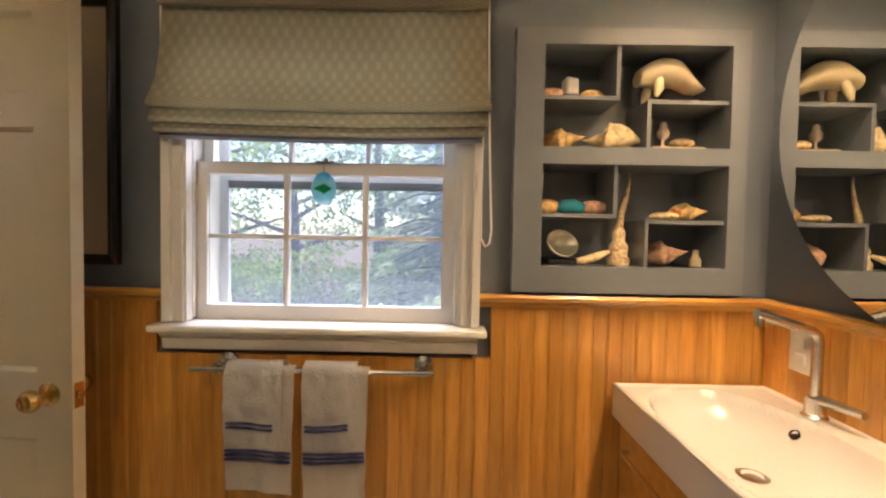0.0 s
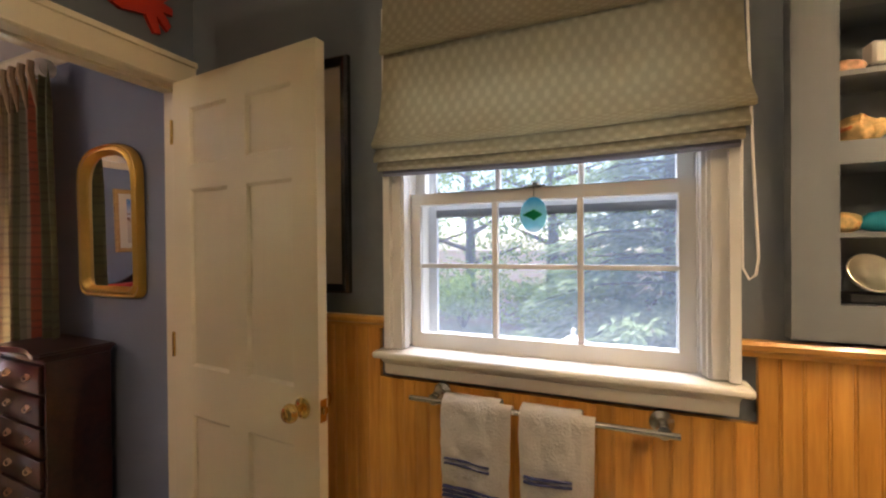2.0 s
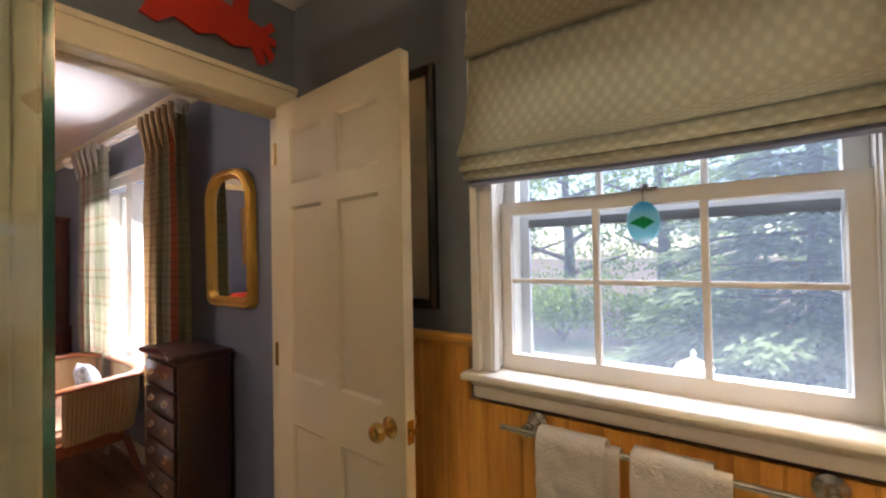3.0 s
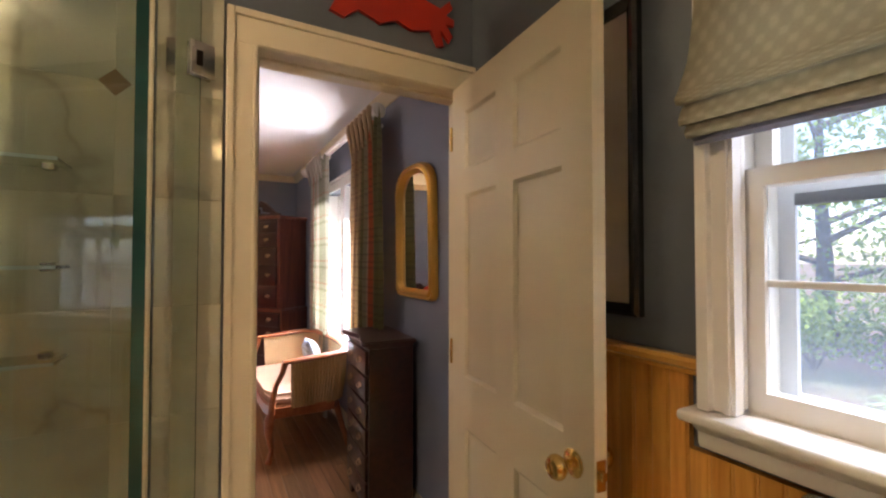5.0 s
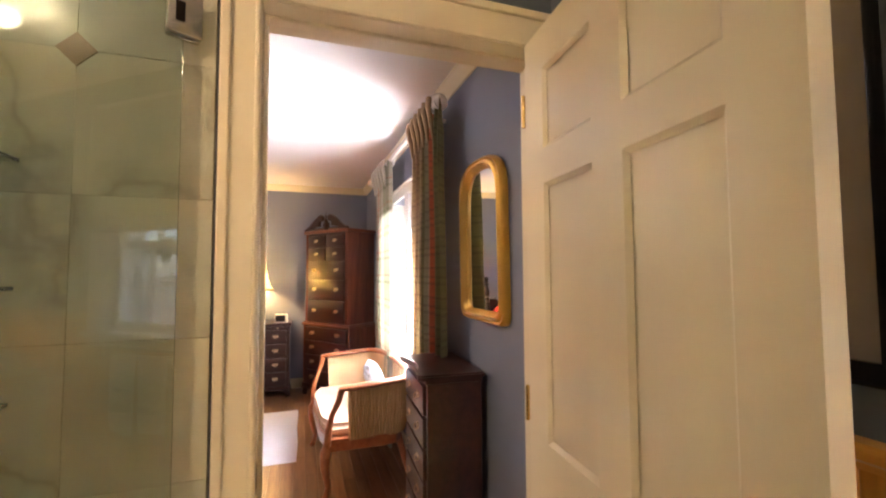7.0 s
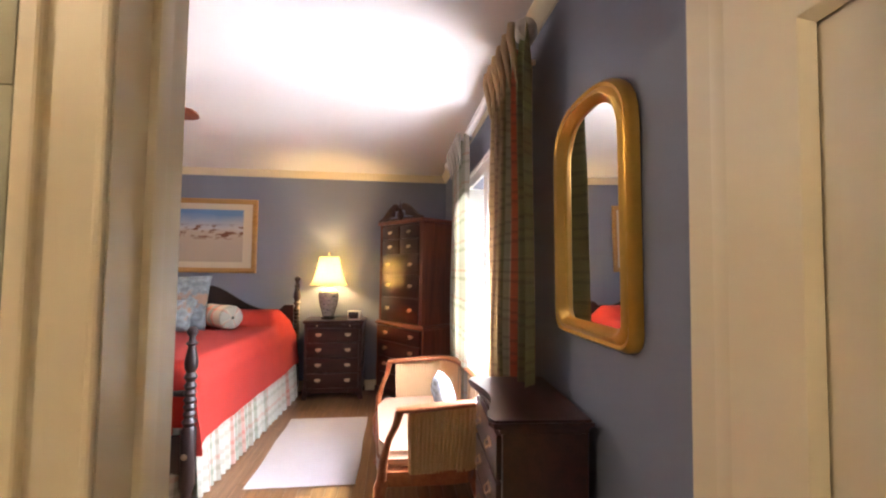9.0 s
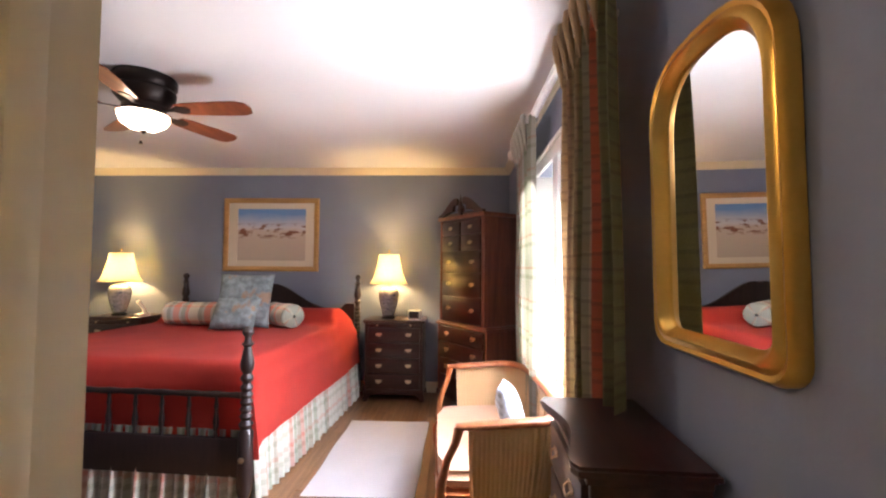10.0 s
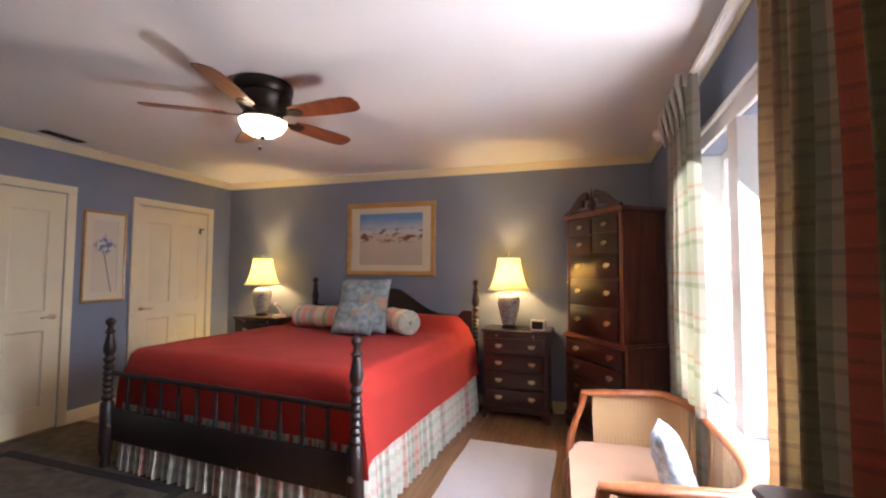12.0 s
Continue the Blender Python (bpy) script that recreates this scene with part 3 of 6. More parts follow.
    part("upper_screen", boxed(-2.03, -1.29, 3.196, 3.197, 1.57, 2.05), screen_mesh("hazy_storm_mesh"), w, "fine insect screen, tinted bluish to add haze", 0)


def bedroom_window():
    w = thing("window_bedroom", pose(0, 0, 0), "white twin double-hung window with wide casing", "window", "", "structure")
    x0, x1, z0, z1 = -5.82, -4.60, 0.74, 2.02
    for a, b in ((x0 - 0.09, x0), (x1, x1 + 0.09)):
        bm = bmesh.new()
        box(bm, a, b, 3.098, NORTH, z0, z1 + 0.0, 0.003)
        box(bm, a, a + 0.02, 3.088, 3.1, z0, z1, 0.003)
        part("side_casing", bm, WHITE, w, "", 0)
    bm = bmesh.new()
    box(bm, x0 - 0.09, x1 + 0.09, 3.098, NORTH, z1, z1 + 0.09, 0.003)
    box(bm, x0 - 0.10, x1 + 0.10, 3.082, NORTH - 0.002, z1 + 0.072, z1 + 0.098, 0.004)
    part("head_casing", bm, WHITE, w)
    part("stool", boxed(x0 - 0.12, x1 + 0.12, 3.05, 3.30, z0 - 0.03, z0 - 0.002, 0.006), WHITE, w)
    part("apron", boxed(x0 - 0.09, x1 + 0.09, 3.10, NORTH, z0 - 0.11, z0 - 0.03, 0.004), WHITE, w)
    for a, b in ((x0, x0 + 0.02), (x1 - 0.02, x1), (-5.27, -5.15)):
        part("jamb", boxed(a, b, 3.102, 3.355, z0, z1), WHITE, w)
    for a, b in ((x0 + 0.02, -5.27), (-5.15, x1 - 0.02)):
        for nm, ya, yb, za, zb in (("lower_sash", 3.18, 3.215, z0, 1.385), ("upper_sash", 3.222, 3.255, 1.345, z1)):
            s = part(nm, holed("y", ya, yb, (a, b), (za, zb), [(a + 0.04, b - 0.04, za + 0.05, zb - 0.04)]), WHITE, w, "", 30)
            c = (a + b) / 2
            part("muntin", boxed(c - 0.008, c + 0.008, ya + 0.005, yb - 0.005, za + 0.05, zb - 0.04), WHITE, s)
            m = (za + zb) / 2
            part("muntin", boxed(a + 0.04, b - 0.04, ya + 0.007, yb - 0.007, m - 0.007, m + 0.007), WHITE, s)
            g = part("pane", boxed(a + 0.04, b - 0.04, ya + 0.014, ya + 0.017, za + 0.05, zb - 0.04), GLASS, s, "", 0)
            g.visible_shadow = False


bathroom_window()
bedroom_window()

# ---- closet doors in the bedroom's south wall ----
CP = [(0.11, 0.375, 1.0, 1.86), (0.465, 0.73, 1.0, 1.86), (0.11, 0.375, 0.2, 0.84), (0.465, 0.73, 0.2, 0.84)]
for nm, x, flip in (("door_closet_1", -6.305, -1), ("door_closet_2", -4.81, -1)):
    d = panel_door(nm, pose(x - 0.002, SOUTH - 0.02, 0.01, 0, 0, 180), 0.841 if x < -6 else 0.846, 2.025, 0.036, CP, "cream painted four-panel closet door, shut", 1, CREAM)
    hx = 0.785 if x > -6 else 0.06
    bm = bmesh.new()
    lathe(bm, ((0.0, 0), (0.024, 0), (0.024, 0.006), (0.01, 0.01), (0.01, 0.04), (0.0, 0.04)), 16, pose(hx, -0.018, 0.95, 90))
    tube(bm, [(hx, -0.055, 0.95), (hx + (0.05 if hx < 0.4 else -0.05), -0.06, 0.952), (hx + (0.1 if hx < 0.4 else -0.1), -0.056, 0.948)], 0.008)
    part("lever_handle", bm, OLDBRASS, d, "brass lever handle")
    c = thing(nm.replace("door", "casing"), pose(0, 0, 0), "cream painted closet door casing", "door casing", "", "structure")
    xa, xb = (-7.15, -6.305) if x < -6 else (-5.66, -4.81)
    for a, b in ((xa - 0.07, xa), (xb, xb + 0.07)):
        part("side_trim", boxed(a, b, SOUTH, SOUTH + 0.02, 0, 2.04, 0.004), CREAM, c)
    part("head_trim", boxed(xa - 0.07, xb + 0.07, SOUTH, SOUTH + 0.021, 2.04, 2.11, 0.004), CREAM, c)
bm = bmesh.new()
box(bm, -7.06, -7.035, SOUTH + 0.0, SOUTH + 0.004, 1.79, 1.86)
tube(bm, [(-7.047, SOUTH + 0.004, 1.85), (-7.047, SOUTH + 0.05, 1.84), (-7.047, SOUTH + 0.055, 1.86)], 0.006)
hook = tagged(part("coat_hook", bm, BRONZE), "small dark metal hook screwed to a closet door", "hook")

# ---- bedroom: bed ----
def turned(h, r, heavy=False):
    """The profile of a turned bed post."""
    p = [(0.0, 0), (r * 0.75, 0), (r * 0.85, 0.04), (r * 0.6, 0.07), (r * 1.05, 0.12), (r * 1.05, 0.44), (r * 0.7, 0.46), (r * 1.0, 0.485), (r * 0.7, 0.505)]
    z = 0.51
    while z < h - 0.34:
        p += [(r * 0.62, z), (r * 0.9, z + 0.02), (r * 0.62, z + 0.04)]
        z += 0.04
    p += [(r * 0.55, h - 0.32), (r * 0.95, h - 0.29), (r * 0.6, h - 0.265), (r * 0.9, h - 0.24), (r * 0.98, h - 0.21), (r * 0.62, h - 0.14), (r * 0.5, h - 0.115), (r * 0.85, h - 0.10), (r * 0.5, h - 0.085),
          (r * 0.45, h - 0.06), (r * 0.78, h - 0.04), (r * 0.8, h - 0.025), (r * 0.45, h - 0.006), (0.0, h)]
    return p


BED = pose(-6.30, 0.44, 0, 0, 0, -3.4)
bed = thing("bed", BED, "near-black turned four-post bed with carved headboard", "bed")
for x, y, h in ((-1.06, 0.98, 1.29), (-1.06, -0.98, 1.29), (1.06, 0.98, 1.035), (1.08, -1.04, 1.035)):
    bm = bmesh.new()
    lathe(bm, turned(h, 0.04), 14, pose(x, y, 0))
    part("post", bm, EBONY, bed)
top = []
for k in range(41):
    y = -0.945 + 1.89 * k / 40
    a = abs(y)
    z = 0.93 + 0.26 * (0.5 + 0.5 * math.cos(math.pi * min(1, a / 0.66))) if a < 0.66 else (0.93 if a < 0.82 else 0.98)
    if 0.66 <= a < 0.74:
        z = 0.93
    if a < 0.07:
        z -= 0.018 * (1 - a / 0.07)
    top.append((y, z))
bm = prism(bmesh.new(), [(-0.945, 0.4)] + top + [(0.945, 0.4)], Matrix.Translation((-1.075, 0, 0)) @ Matrix(((0, 0, 1, 0), (1, 0, 0, 0), (0, 1, 0, 0), (0, 0, 0, 1))), 0.03)
part("headboard", bm, EBONY, bed, "dark arched headboard", 30)
bm = bmesh.new()
tube(bm, [(1.06, -1.01 + 1.96 * k / 24, 0.645) for k in range(25)], [0.02 + 0.005 * math.sin(k * math.pi / 1.0 + (k % 2) * 1.5) for k in range(25)], 10)
part("foot_rail", bm, EBONY, bed)
part("footboard", boxed(1.045, 1.075, -1.01, 0.95, 0.19, 0.405, 0.006), EBONY, bed)
for k in range(11):
    bm = bmesh.new()
    lathe(bm, ((0.0, 0), (0.012, 0), (0.009, 0.03), (0.014, 0.05), (0.016, 0.09), (0.009, 0.15), (0.013, 0.17), (0.009, 0.2), (0.010, 0.235), (0.0, 0.235)), 8, pose(1.06, -0.86 + 0.166 * k, 0.405))
    part("spindle", bm, EBONY, bed)
for y in (-0.96, 0.96):
    part("side_rail", boxed(-1.05, 1.05, y - 0.015, y + 0.015, 0.24, 0.38, 0.004), EBONY, bed)
for y in (0.98, -0.98):
    bm = bmesh.new()
    lathe(bm, ((0.0, 0), (0.016, 0), (0.018, 0.004), (0.009, 0.009), (0.0, 0.01)), 12, pose(1.1, y, 0.30, 0, 90))
    part("bolt_cover", bm, OLDBRASS, bed, "small brass bolt cover")
mattress = tagged(part("mattress", boxed(-1.0, 1.0, -0.93, 0.93, 0.36, 0.795, 0.06, 3), TERRY), "thick white mattress on the bed under its coverlet", "mattress")
mattress.matrix_world = BED


def coverlet():
    top_z, half, drop, foot = 0.815, 0.955, 0.40, 0.43
    across, along = 2 * half + 2 * drop, 2.0 + foot

    def f(u, v):
        s, t = (u - 0.5) * across, v * along
        side, end = max(0, abs(s) - half), max(0, t - 2.0)
        sg = 1 if s > 0 else -1
        y, x = max(-half, min(half, s)), -0.99 + min(t, 2.0)
        roll = 0.135 * math.exp(-((x + 0.80) / 0.20) ** 4) * max(0, min(1, (0.93 - abs(y)) * 8 + 0.35))
        edge = 0.06
        z = top_z + roll
        for d, lim in ((half - abs(y), edge), (1.01 - x, edge)):
            if d < lim:
                z -= edge * (1 - math.sqrt(max(0, 1 - ((lim - d) / lim) ** 2))) * 0.9
        z += 0.006 * noise.noise((x * 3, y * 3, 0))
        wav = noise.noise((x * 4, y * 4, 3.0))
        y += sg * (0.035 * min(1, side * 12) + side * (0.10 + 0.05 * wav))
        x += 0.02 * min(1, end * 12) + end * (0.02 + 0.02 * wav)
        z -= max(side, end)
        if side > 0 and end > 0:
            y += sg * 0.02 * min(side, end) / 0.4
        return Vector((x, y, z))

    bm = bmesh.new()
    sheet(bm, f, 84, 72, across, along, 0.008)
    ob = tagged(part("coverlet", bm, CORAL, None, "", 70), "coral red woven coverlet spread smoothly over the bed", "bedspread")
    ob.matrix_world = BED


coverlet()
skirt = thing("bed_skirt", BED, "pale green and red plaid ruffled bed skirt", "bed skirt")
for nm, a, b, n in (("side_ruffle", (-1.0, 0.955), (1.02, 0.955), 30), ("side_ruffle", (-1.0, -0.955), (1.02, -0.955), 30), ("foot_ruffle", (1.005, -0.94), (1.005, 0.94), 26)):
    bm = bmesh.new()
    a, b = Vector((*a, 0)), Vector((*b, 0))
    out = Vector((0, math.copysign(1, a.y), 0)) if nm[0] == "s" else Vector((1, 0, 0))
    ph = random.random() * 9

    def f(u, v, a=a, b=b, out=out, n=n, ph=ph):
        q = a.lerp(b, u)
        w = math.sin(u * n * 2 * math.pi + ph + 1.3 * math.sin(u * 17 + ph)) + 0.4 * math.sin(u * n * 3.1 + ph)
        amp = 0.004 + 0.017 * (1 - v) ** 0.6
        return q + out * (amp * w + 0.035 + 0.025 * (1 - v)) + Vector((0, 0, 0.012 + 0.43 * v))

    sheet(bm, f, n * 9, 8, 4.2, 0.45)
    part(nm, bm, PLAID_SKIRT, skirt, "", 80)


def bolster(name, x, y, z, rz, length, r, label):
    bm = bmesh.new()

    def f(u, v):
        t = (u - 0.5) * length
        e = abs(u - 0.5) * 2
        rr = r * (1 - 0.16 * max(0, (e - 0.82) / 0.18) ** 2) if e < 0.97 else r * (0.84 if e < 0.985 else 0.12)
        a = 2 * math.pi * v
        rr *= 1 + 0.02 * math.sin(5 * a + u * 9)
        return Vector((t, rr * math.cos(a), rr * 0.93 * math.sin(a)))

    sheet(bm, f, 44, 22, length, 2 * math.pi * r)
    ob = tagged(part(name, bm, PLAID_BOLSTER, None, "", 60), label, "cushion", "bolsters on the bed")
    ob.matrix_world = pose(x, y, z, 0, 0, rz)


bolster("bolster_cushion", -6.72, 0.09, 0.925, 88, 0.56, 0.115, "plaid green and red bolster cushion lying on the coverlet")
bolster("bolster_cushion", -6.68, 0.93, 0.925, 52, 0.40, 0.115, "plaid green and red bolster cushion with its gathered end showing")


def pillow(name, m, w, h, t, material, label, category="cushion"):
    bm = bmesh.new()

    def side(s):
        def f(u, v):
            a, b = 2 * u - 1, 2 * v - 1
            puff = (max(0, 1 - a ** 4) * max(0, 1 - b ** 4)) ** 0.55
            wob = 0.012 * noise.noise((a * 3, b * 3, s * 2.0))
            return Vector((a * w / 2 * (1 - 0.06 * (1 - b * b) * abs(a)), s * t / 2 * puff + wob * puff, b * h / 2 * (1 - 0.06 * (1 - a * a) * abs(b))))
        return f

    sheet(bm, side(1), 18, 18, w, h)
    b2 = bmesh.new()
    sheet(b2, side(-1), 18, 18, w, h)
    me = bpy.data.meshes.new("tmp")
    b2.to_mesh(me)
    b2.free()
    bm.from_mesh(me)
    bpy.data.meshes.remove(me)
    bmesh.ops.remove_doubles(bm, verts=bm.verts, dist=0.0005)
    ob = tagged(part(name, bm, material, None, "", 80), label, category)
    ob.matrix_world = m
    return ob


def floral(name, ground, spots, scale):
    m, n, l, p = nodes_of(name)
    v = mapped(n, l, (1, 1, 1))
    a = noise_of(n, l, v, scale, 3)
    b = noise_of(n, l, v, scale * 2.3, 4)
    c = ramp_of(n, l, b, ((0.38, shade_of(ground, 0.75)), (0.5, ground), (0.62, shade_of(ground, 1.3))))
    f = ramp_of(n, l, a, ((0.60, (0, 0, 0)), (0.66, (1, 1, 1))))
    x = mix_of(n, l, c, spots, f)
    l.new(x, p.inputs["Base Color"])
    p.inputs["Roughness"].default_value = 0.9
    bump_of(n, l, p, noise_of(n, l, v, 200, 2), 0.2, 0.002)
    return m


FLORAL = floral("blue_floral_print", (0.20, 0.235, 0.25), (0.30, 0.20, 0.14), 7)
pillow("square_cushion", pose(-6.60, 0.61, 1.06, -14, 0, 92), 0.50, 0.50, 0.17, FLORAL, "blue grey floral square cushion propped against the bolsters")

pillow("round_cushion", pose(-6.46, 0.60, 0.955, -30, 0, 90), 0.40, 0.30, 0.16, FLORAL, "plump blue grey floral cushion lying in front of a square one")


# ---- drawers, lamps and cabinets ----
def bail_pull(parent, x, y, z, s=1.0):
    """A brass plate with a hanging bail, on a drawer that faces -y."""
    bm = bmesh.new()
    out = [(-0.034, 0.004), (-0.024, 0.016), (-0.010, 0.012), (0, 0.019), (0.010, 0.012), (0.024, 0.016), (0.034, 0.004), (0.022, -0.008), (0.010, -0.010), (0, -0.020), (-0.010, -0.010), (-0.022, -0.008)]
    m = Matrix.Translation((x, y, z)) @ Matrix(((1, 0, 0, 0), (0, 0, -1, 0), (0, 1, 0, 0), (0, 0, 0, 1)))
    prism(bm, [(a * s, b * s) for a, b in out], m, 0.002)
    pl = part("pull_plate", bm, OLDBRASS, parent, "", 30)
    bm = bmesh.new()
    tube(bm, [(x - 0.026 * s, y - 0.003, z + 0.004), (x - 0.026 * s, y - 0.012, z - 0.004), (x - 0.016 * s, y - 0.014, z - 0.014 * s), (x, y - 0.014, z - 0.017 * s), (x + 0.016 * s, y - 0.014, z - 0.014 * s), (x + 0.026 * s, y - 0.012, z - 0.004), (x + 0.026 * s, y - 0.003, z + 0.004)], 0.0026, 6)
    part("bail", bm, OLDBRASS, pl)


def drawer(parent, x0, x1, z0, z1, y, pulls, material, bow=0.0, s=1.0):
    bm = bmesh.new()
    box(bm, x0 + 0.004, x1 - 0.004, y - 0.014, y + 0.02, z0 + 0.004, z1 - 0.004, 0.005)
    d = part("drawer", bm, material, parent)
    for q in pulls:
        bail_pull(d, x0 + (x1 - x0) * q, y - 0.014, (z0 + z1) / 2 + 0.005, s)
    return d


def carcass(name, parent, w, d, z0, z1, material, side_mat=None):
    bm = bmesh.new()
    box(bm, -w / 2 + 0.02, w / 2 - 0.02, -d / 2 + 0.004, d / 2, z0, z1)
    part(name, bm, material, parent)
    for s in (-1, 1):
        a = s * w / 2
        part("side_panel", boxed(*sorted((a, a - s * 0.02)), -d / 2, d / 2, z0, z1, 0.003), side_mat or material, parent)


def moulded_top(parent, w, d, z, h, over, material, name="top"):
    bm = bmesh.new()
    box(bm, -w / 2 - over, w / 2 + over, -d / 2 - over, d / 2, z, z + h, h * 0.35, 3)
    box(bm, -w / 2 - over * 0.5, w / 2 + over * 0.5, -d / 2 - over * 0.5, d / 2, z - 0.012, z, 0.003)
    part(name, bm, material, parent)


def bracket_feet(parent, w, d, h, material):
    for sx in (-1, 1):
        for sy in (-1, 1):
            bm = bmesh.new()
            o = [(0, h), (0.10, h), (0.085, h * 0.75), (0.05, h * 0.55), (0.035, 0), (-0.008, 0), (-0.012, h * 0.3)]
            m = Matrix.Translation((-sx * -1 * w / 2, sy * (d / 2 - 0.012), 0)) @ Matrix(((-sx, 0, 0, 0), (0, 0, 1, 0), (0, 1, 0, 0), (0, 0, 0, 1)))
            prism(bm, o, m, 0.02 if sy < 0 else -0.02)
            part("bracket_foot", bm, material, parent, "", 30)


def nightstand(m, label):
    t = thing("nightstand", m, label, "nightstand", "pair of nightstands")
    w, d = 0.60, 0.37
    carcass("body", t, w, d, 0.10, 0.805, MAHOG)
    moulded_top(t, w, d, 0.805, 0.024, 0.018, MAHOG)
    part("plinth", boxed(-w / 2 - 0.008, w / 2 + 0.008, -d / 2 - 0.008, d / 2, 0.075, 0.125, 0.006), MAHOG, t)
    bracket_feet(t, w + 0.01, d, 0.08, MAHOG)
    sl = part("pull_out_shelf", boxed(-w / 2 + 0.03, w / 2 - 0.03, -d / 2 - 0.006, 0.1, 0.767, 0.787, 0.003), MAHOG, t)
    for q in (-0.17, 0.17):
        bm = bmesh.new()
        lathe(bm, ((0.0, 0), (0.006, 0), (0.005, 0.008), (0.008, 0.012), (0.0, 0.017)), 8, pose(q, -d / 2 - 0.006, 0.777, 90))
        part("shelf_knob", bm, OLDBRASS, sl)
    for k in range(4):
        z = 0.13 + 0.157 * k
        drawer(t, -w / 2 + 0.03, w / 2 - 0.03, z, z + 0.154, -d / 2, (0.22, 0.78), MAHOG)
    return t


nightstand(pose(-7.315, 1.90, 0, 0, 0, 90), "dark mahogany four-drawer nightstand with brass bail pulls")
nightstand(pose(-7.315, -1.06, 0, 0, 0, 90), "dark mahogany nightstand carrying a lamp and telephone")

JAR = floral("blue_and_white_glaze", (0.30, 0.29, 0.30), (0.10, 0.11, 0.17), 26)
JAR.node_tree.nodes["Principled BSDF"].inputs["Roughness"].default_value = 0.12
SHADE_CLOTH = lampshade_cloth("cream_silk_shade", (0.92, 0.86, 0.66), 0.55)


def table_lamp(x, y, z, label):
    t = thing("table_lamp", pose(x, y, z), label, "table lamp", "pair of table lamps")
    bm = bmesh.new()
    lathe(bm, ((0.0, 0), (0.072, 0), (0.074, 0.018), (0.055, 0.026), (0.058, 0.034), (0.0, 0.036)), 24)
    part("base", bm, BLACK, t, "dark carved wooden base")
    bm = bmesh.new()
    lathe(bm, ((0.0, 0.034), (0.062, 0.036), (0.07, 0.07), (0.095, 0.16), (0.108, 0.24), (0.103, 0.29), (0.08, 0.318), (0.052, 0.33), (0.046, 0.345), (0.052, 0.35), (0.0, 0.352)), 28)
    part("jar", bm, JAR, t, "blue and white glazed jar body")
    bm = bmesh.new()
    lathe(bm, ((0.0, 0.315), (0.012, 0.316), (0.012, 0.40), (0.019, 0.41), (0.019, 0.455), (0.0, 0.455)), 12)
    part("socket", bm, BRASS, t)
    bm = bmesh.new()
    n = 40
    loops = []
    for r, q in ((0.205, 0.365), (0.180, 0.395), (0.155, 0.45), (0.135, 0.52), (0.118, 0.60), (0.108, 0.675), (0.1055, 0.675), (0.1155, 0.60), (0.1325, 0.52), (0.1525, 0.45), (0.1775, 0.395), (0.2025, 0.365)):
        loops.append([Vector((r * (1 + 0.012 * math.cos(k * math.pi)) * math.cos(2 * math.pi * k / n), r * (1 + 0.012 * math.cos(k * math.pi)) * math.sin(2 * math.pi * k / n), q)) for k in range(n)])
    rings(bm, loops + [loops[0]], cap=False)
    part("shade", bm, SHADE_CLOTH, t, "lit cream pleated bell shade", 60)
    bm = bmesh.new()
    tube(bm, [(0, -0.05, 0.46), (0, -0.055, 0.56), (0, 0, 0.70), (0, 0.055, 0.56), (0, 0.05, 0.46)], 0.0022, 6)
    lathe(bm, ((0.0, 0.70), (0.008, 0.702), (0.011, 0.713), (0.006, 0.724), (0.0, 0.73)), 10)
    part("harp", bm, BRASS, t)


table_lamp(-7.3, 1.815, 0.829, "blue and white jar table lamp, lit, with cream bell shade")
table_lamp(-7.3, -1.135, 0.829, "blue and white jar lamp, lit, standing in the corner")

clock = thing("alarm_clock", pose(-7.2, 2.105, 0.829, 0, 0, 78), "small silver alarm clock with a black face", "clock")
part("housing", boxed(-0.07, 0.07, -0.02, 0.03, 0, 0.098, 0.01), PLASTIC_W, clock)
part("display", boxed(-0.058, 0.05, -0.024, -0.019, 0.014, 0.086, 0.002), BLACK, clock, "black clock face")
phone = thing("telephone", pose(-7.2, -0.80, 0.829, 0, 0, 70), "white cordless telephone in its cradle", "telephone")
part("cradle", boxed(-0.05, 0.05, -0.06, 0.06, 0, 0.035, 0.012), PLASTIC_W, phone)
part("handset", tube(bmesh.new(), [(0, 0.03, 0.03), (0, 0.015, 0.08), (0, -0.02, 0.13), (0, -0.05, 0.165)], [0.022, 0.02, 0.018, 0.02], 10), PLASTIC_W, phone)


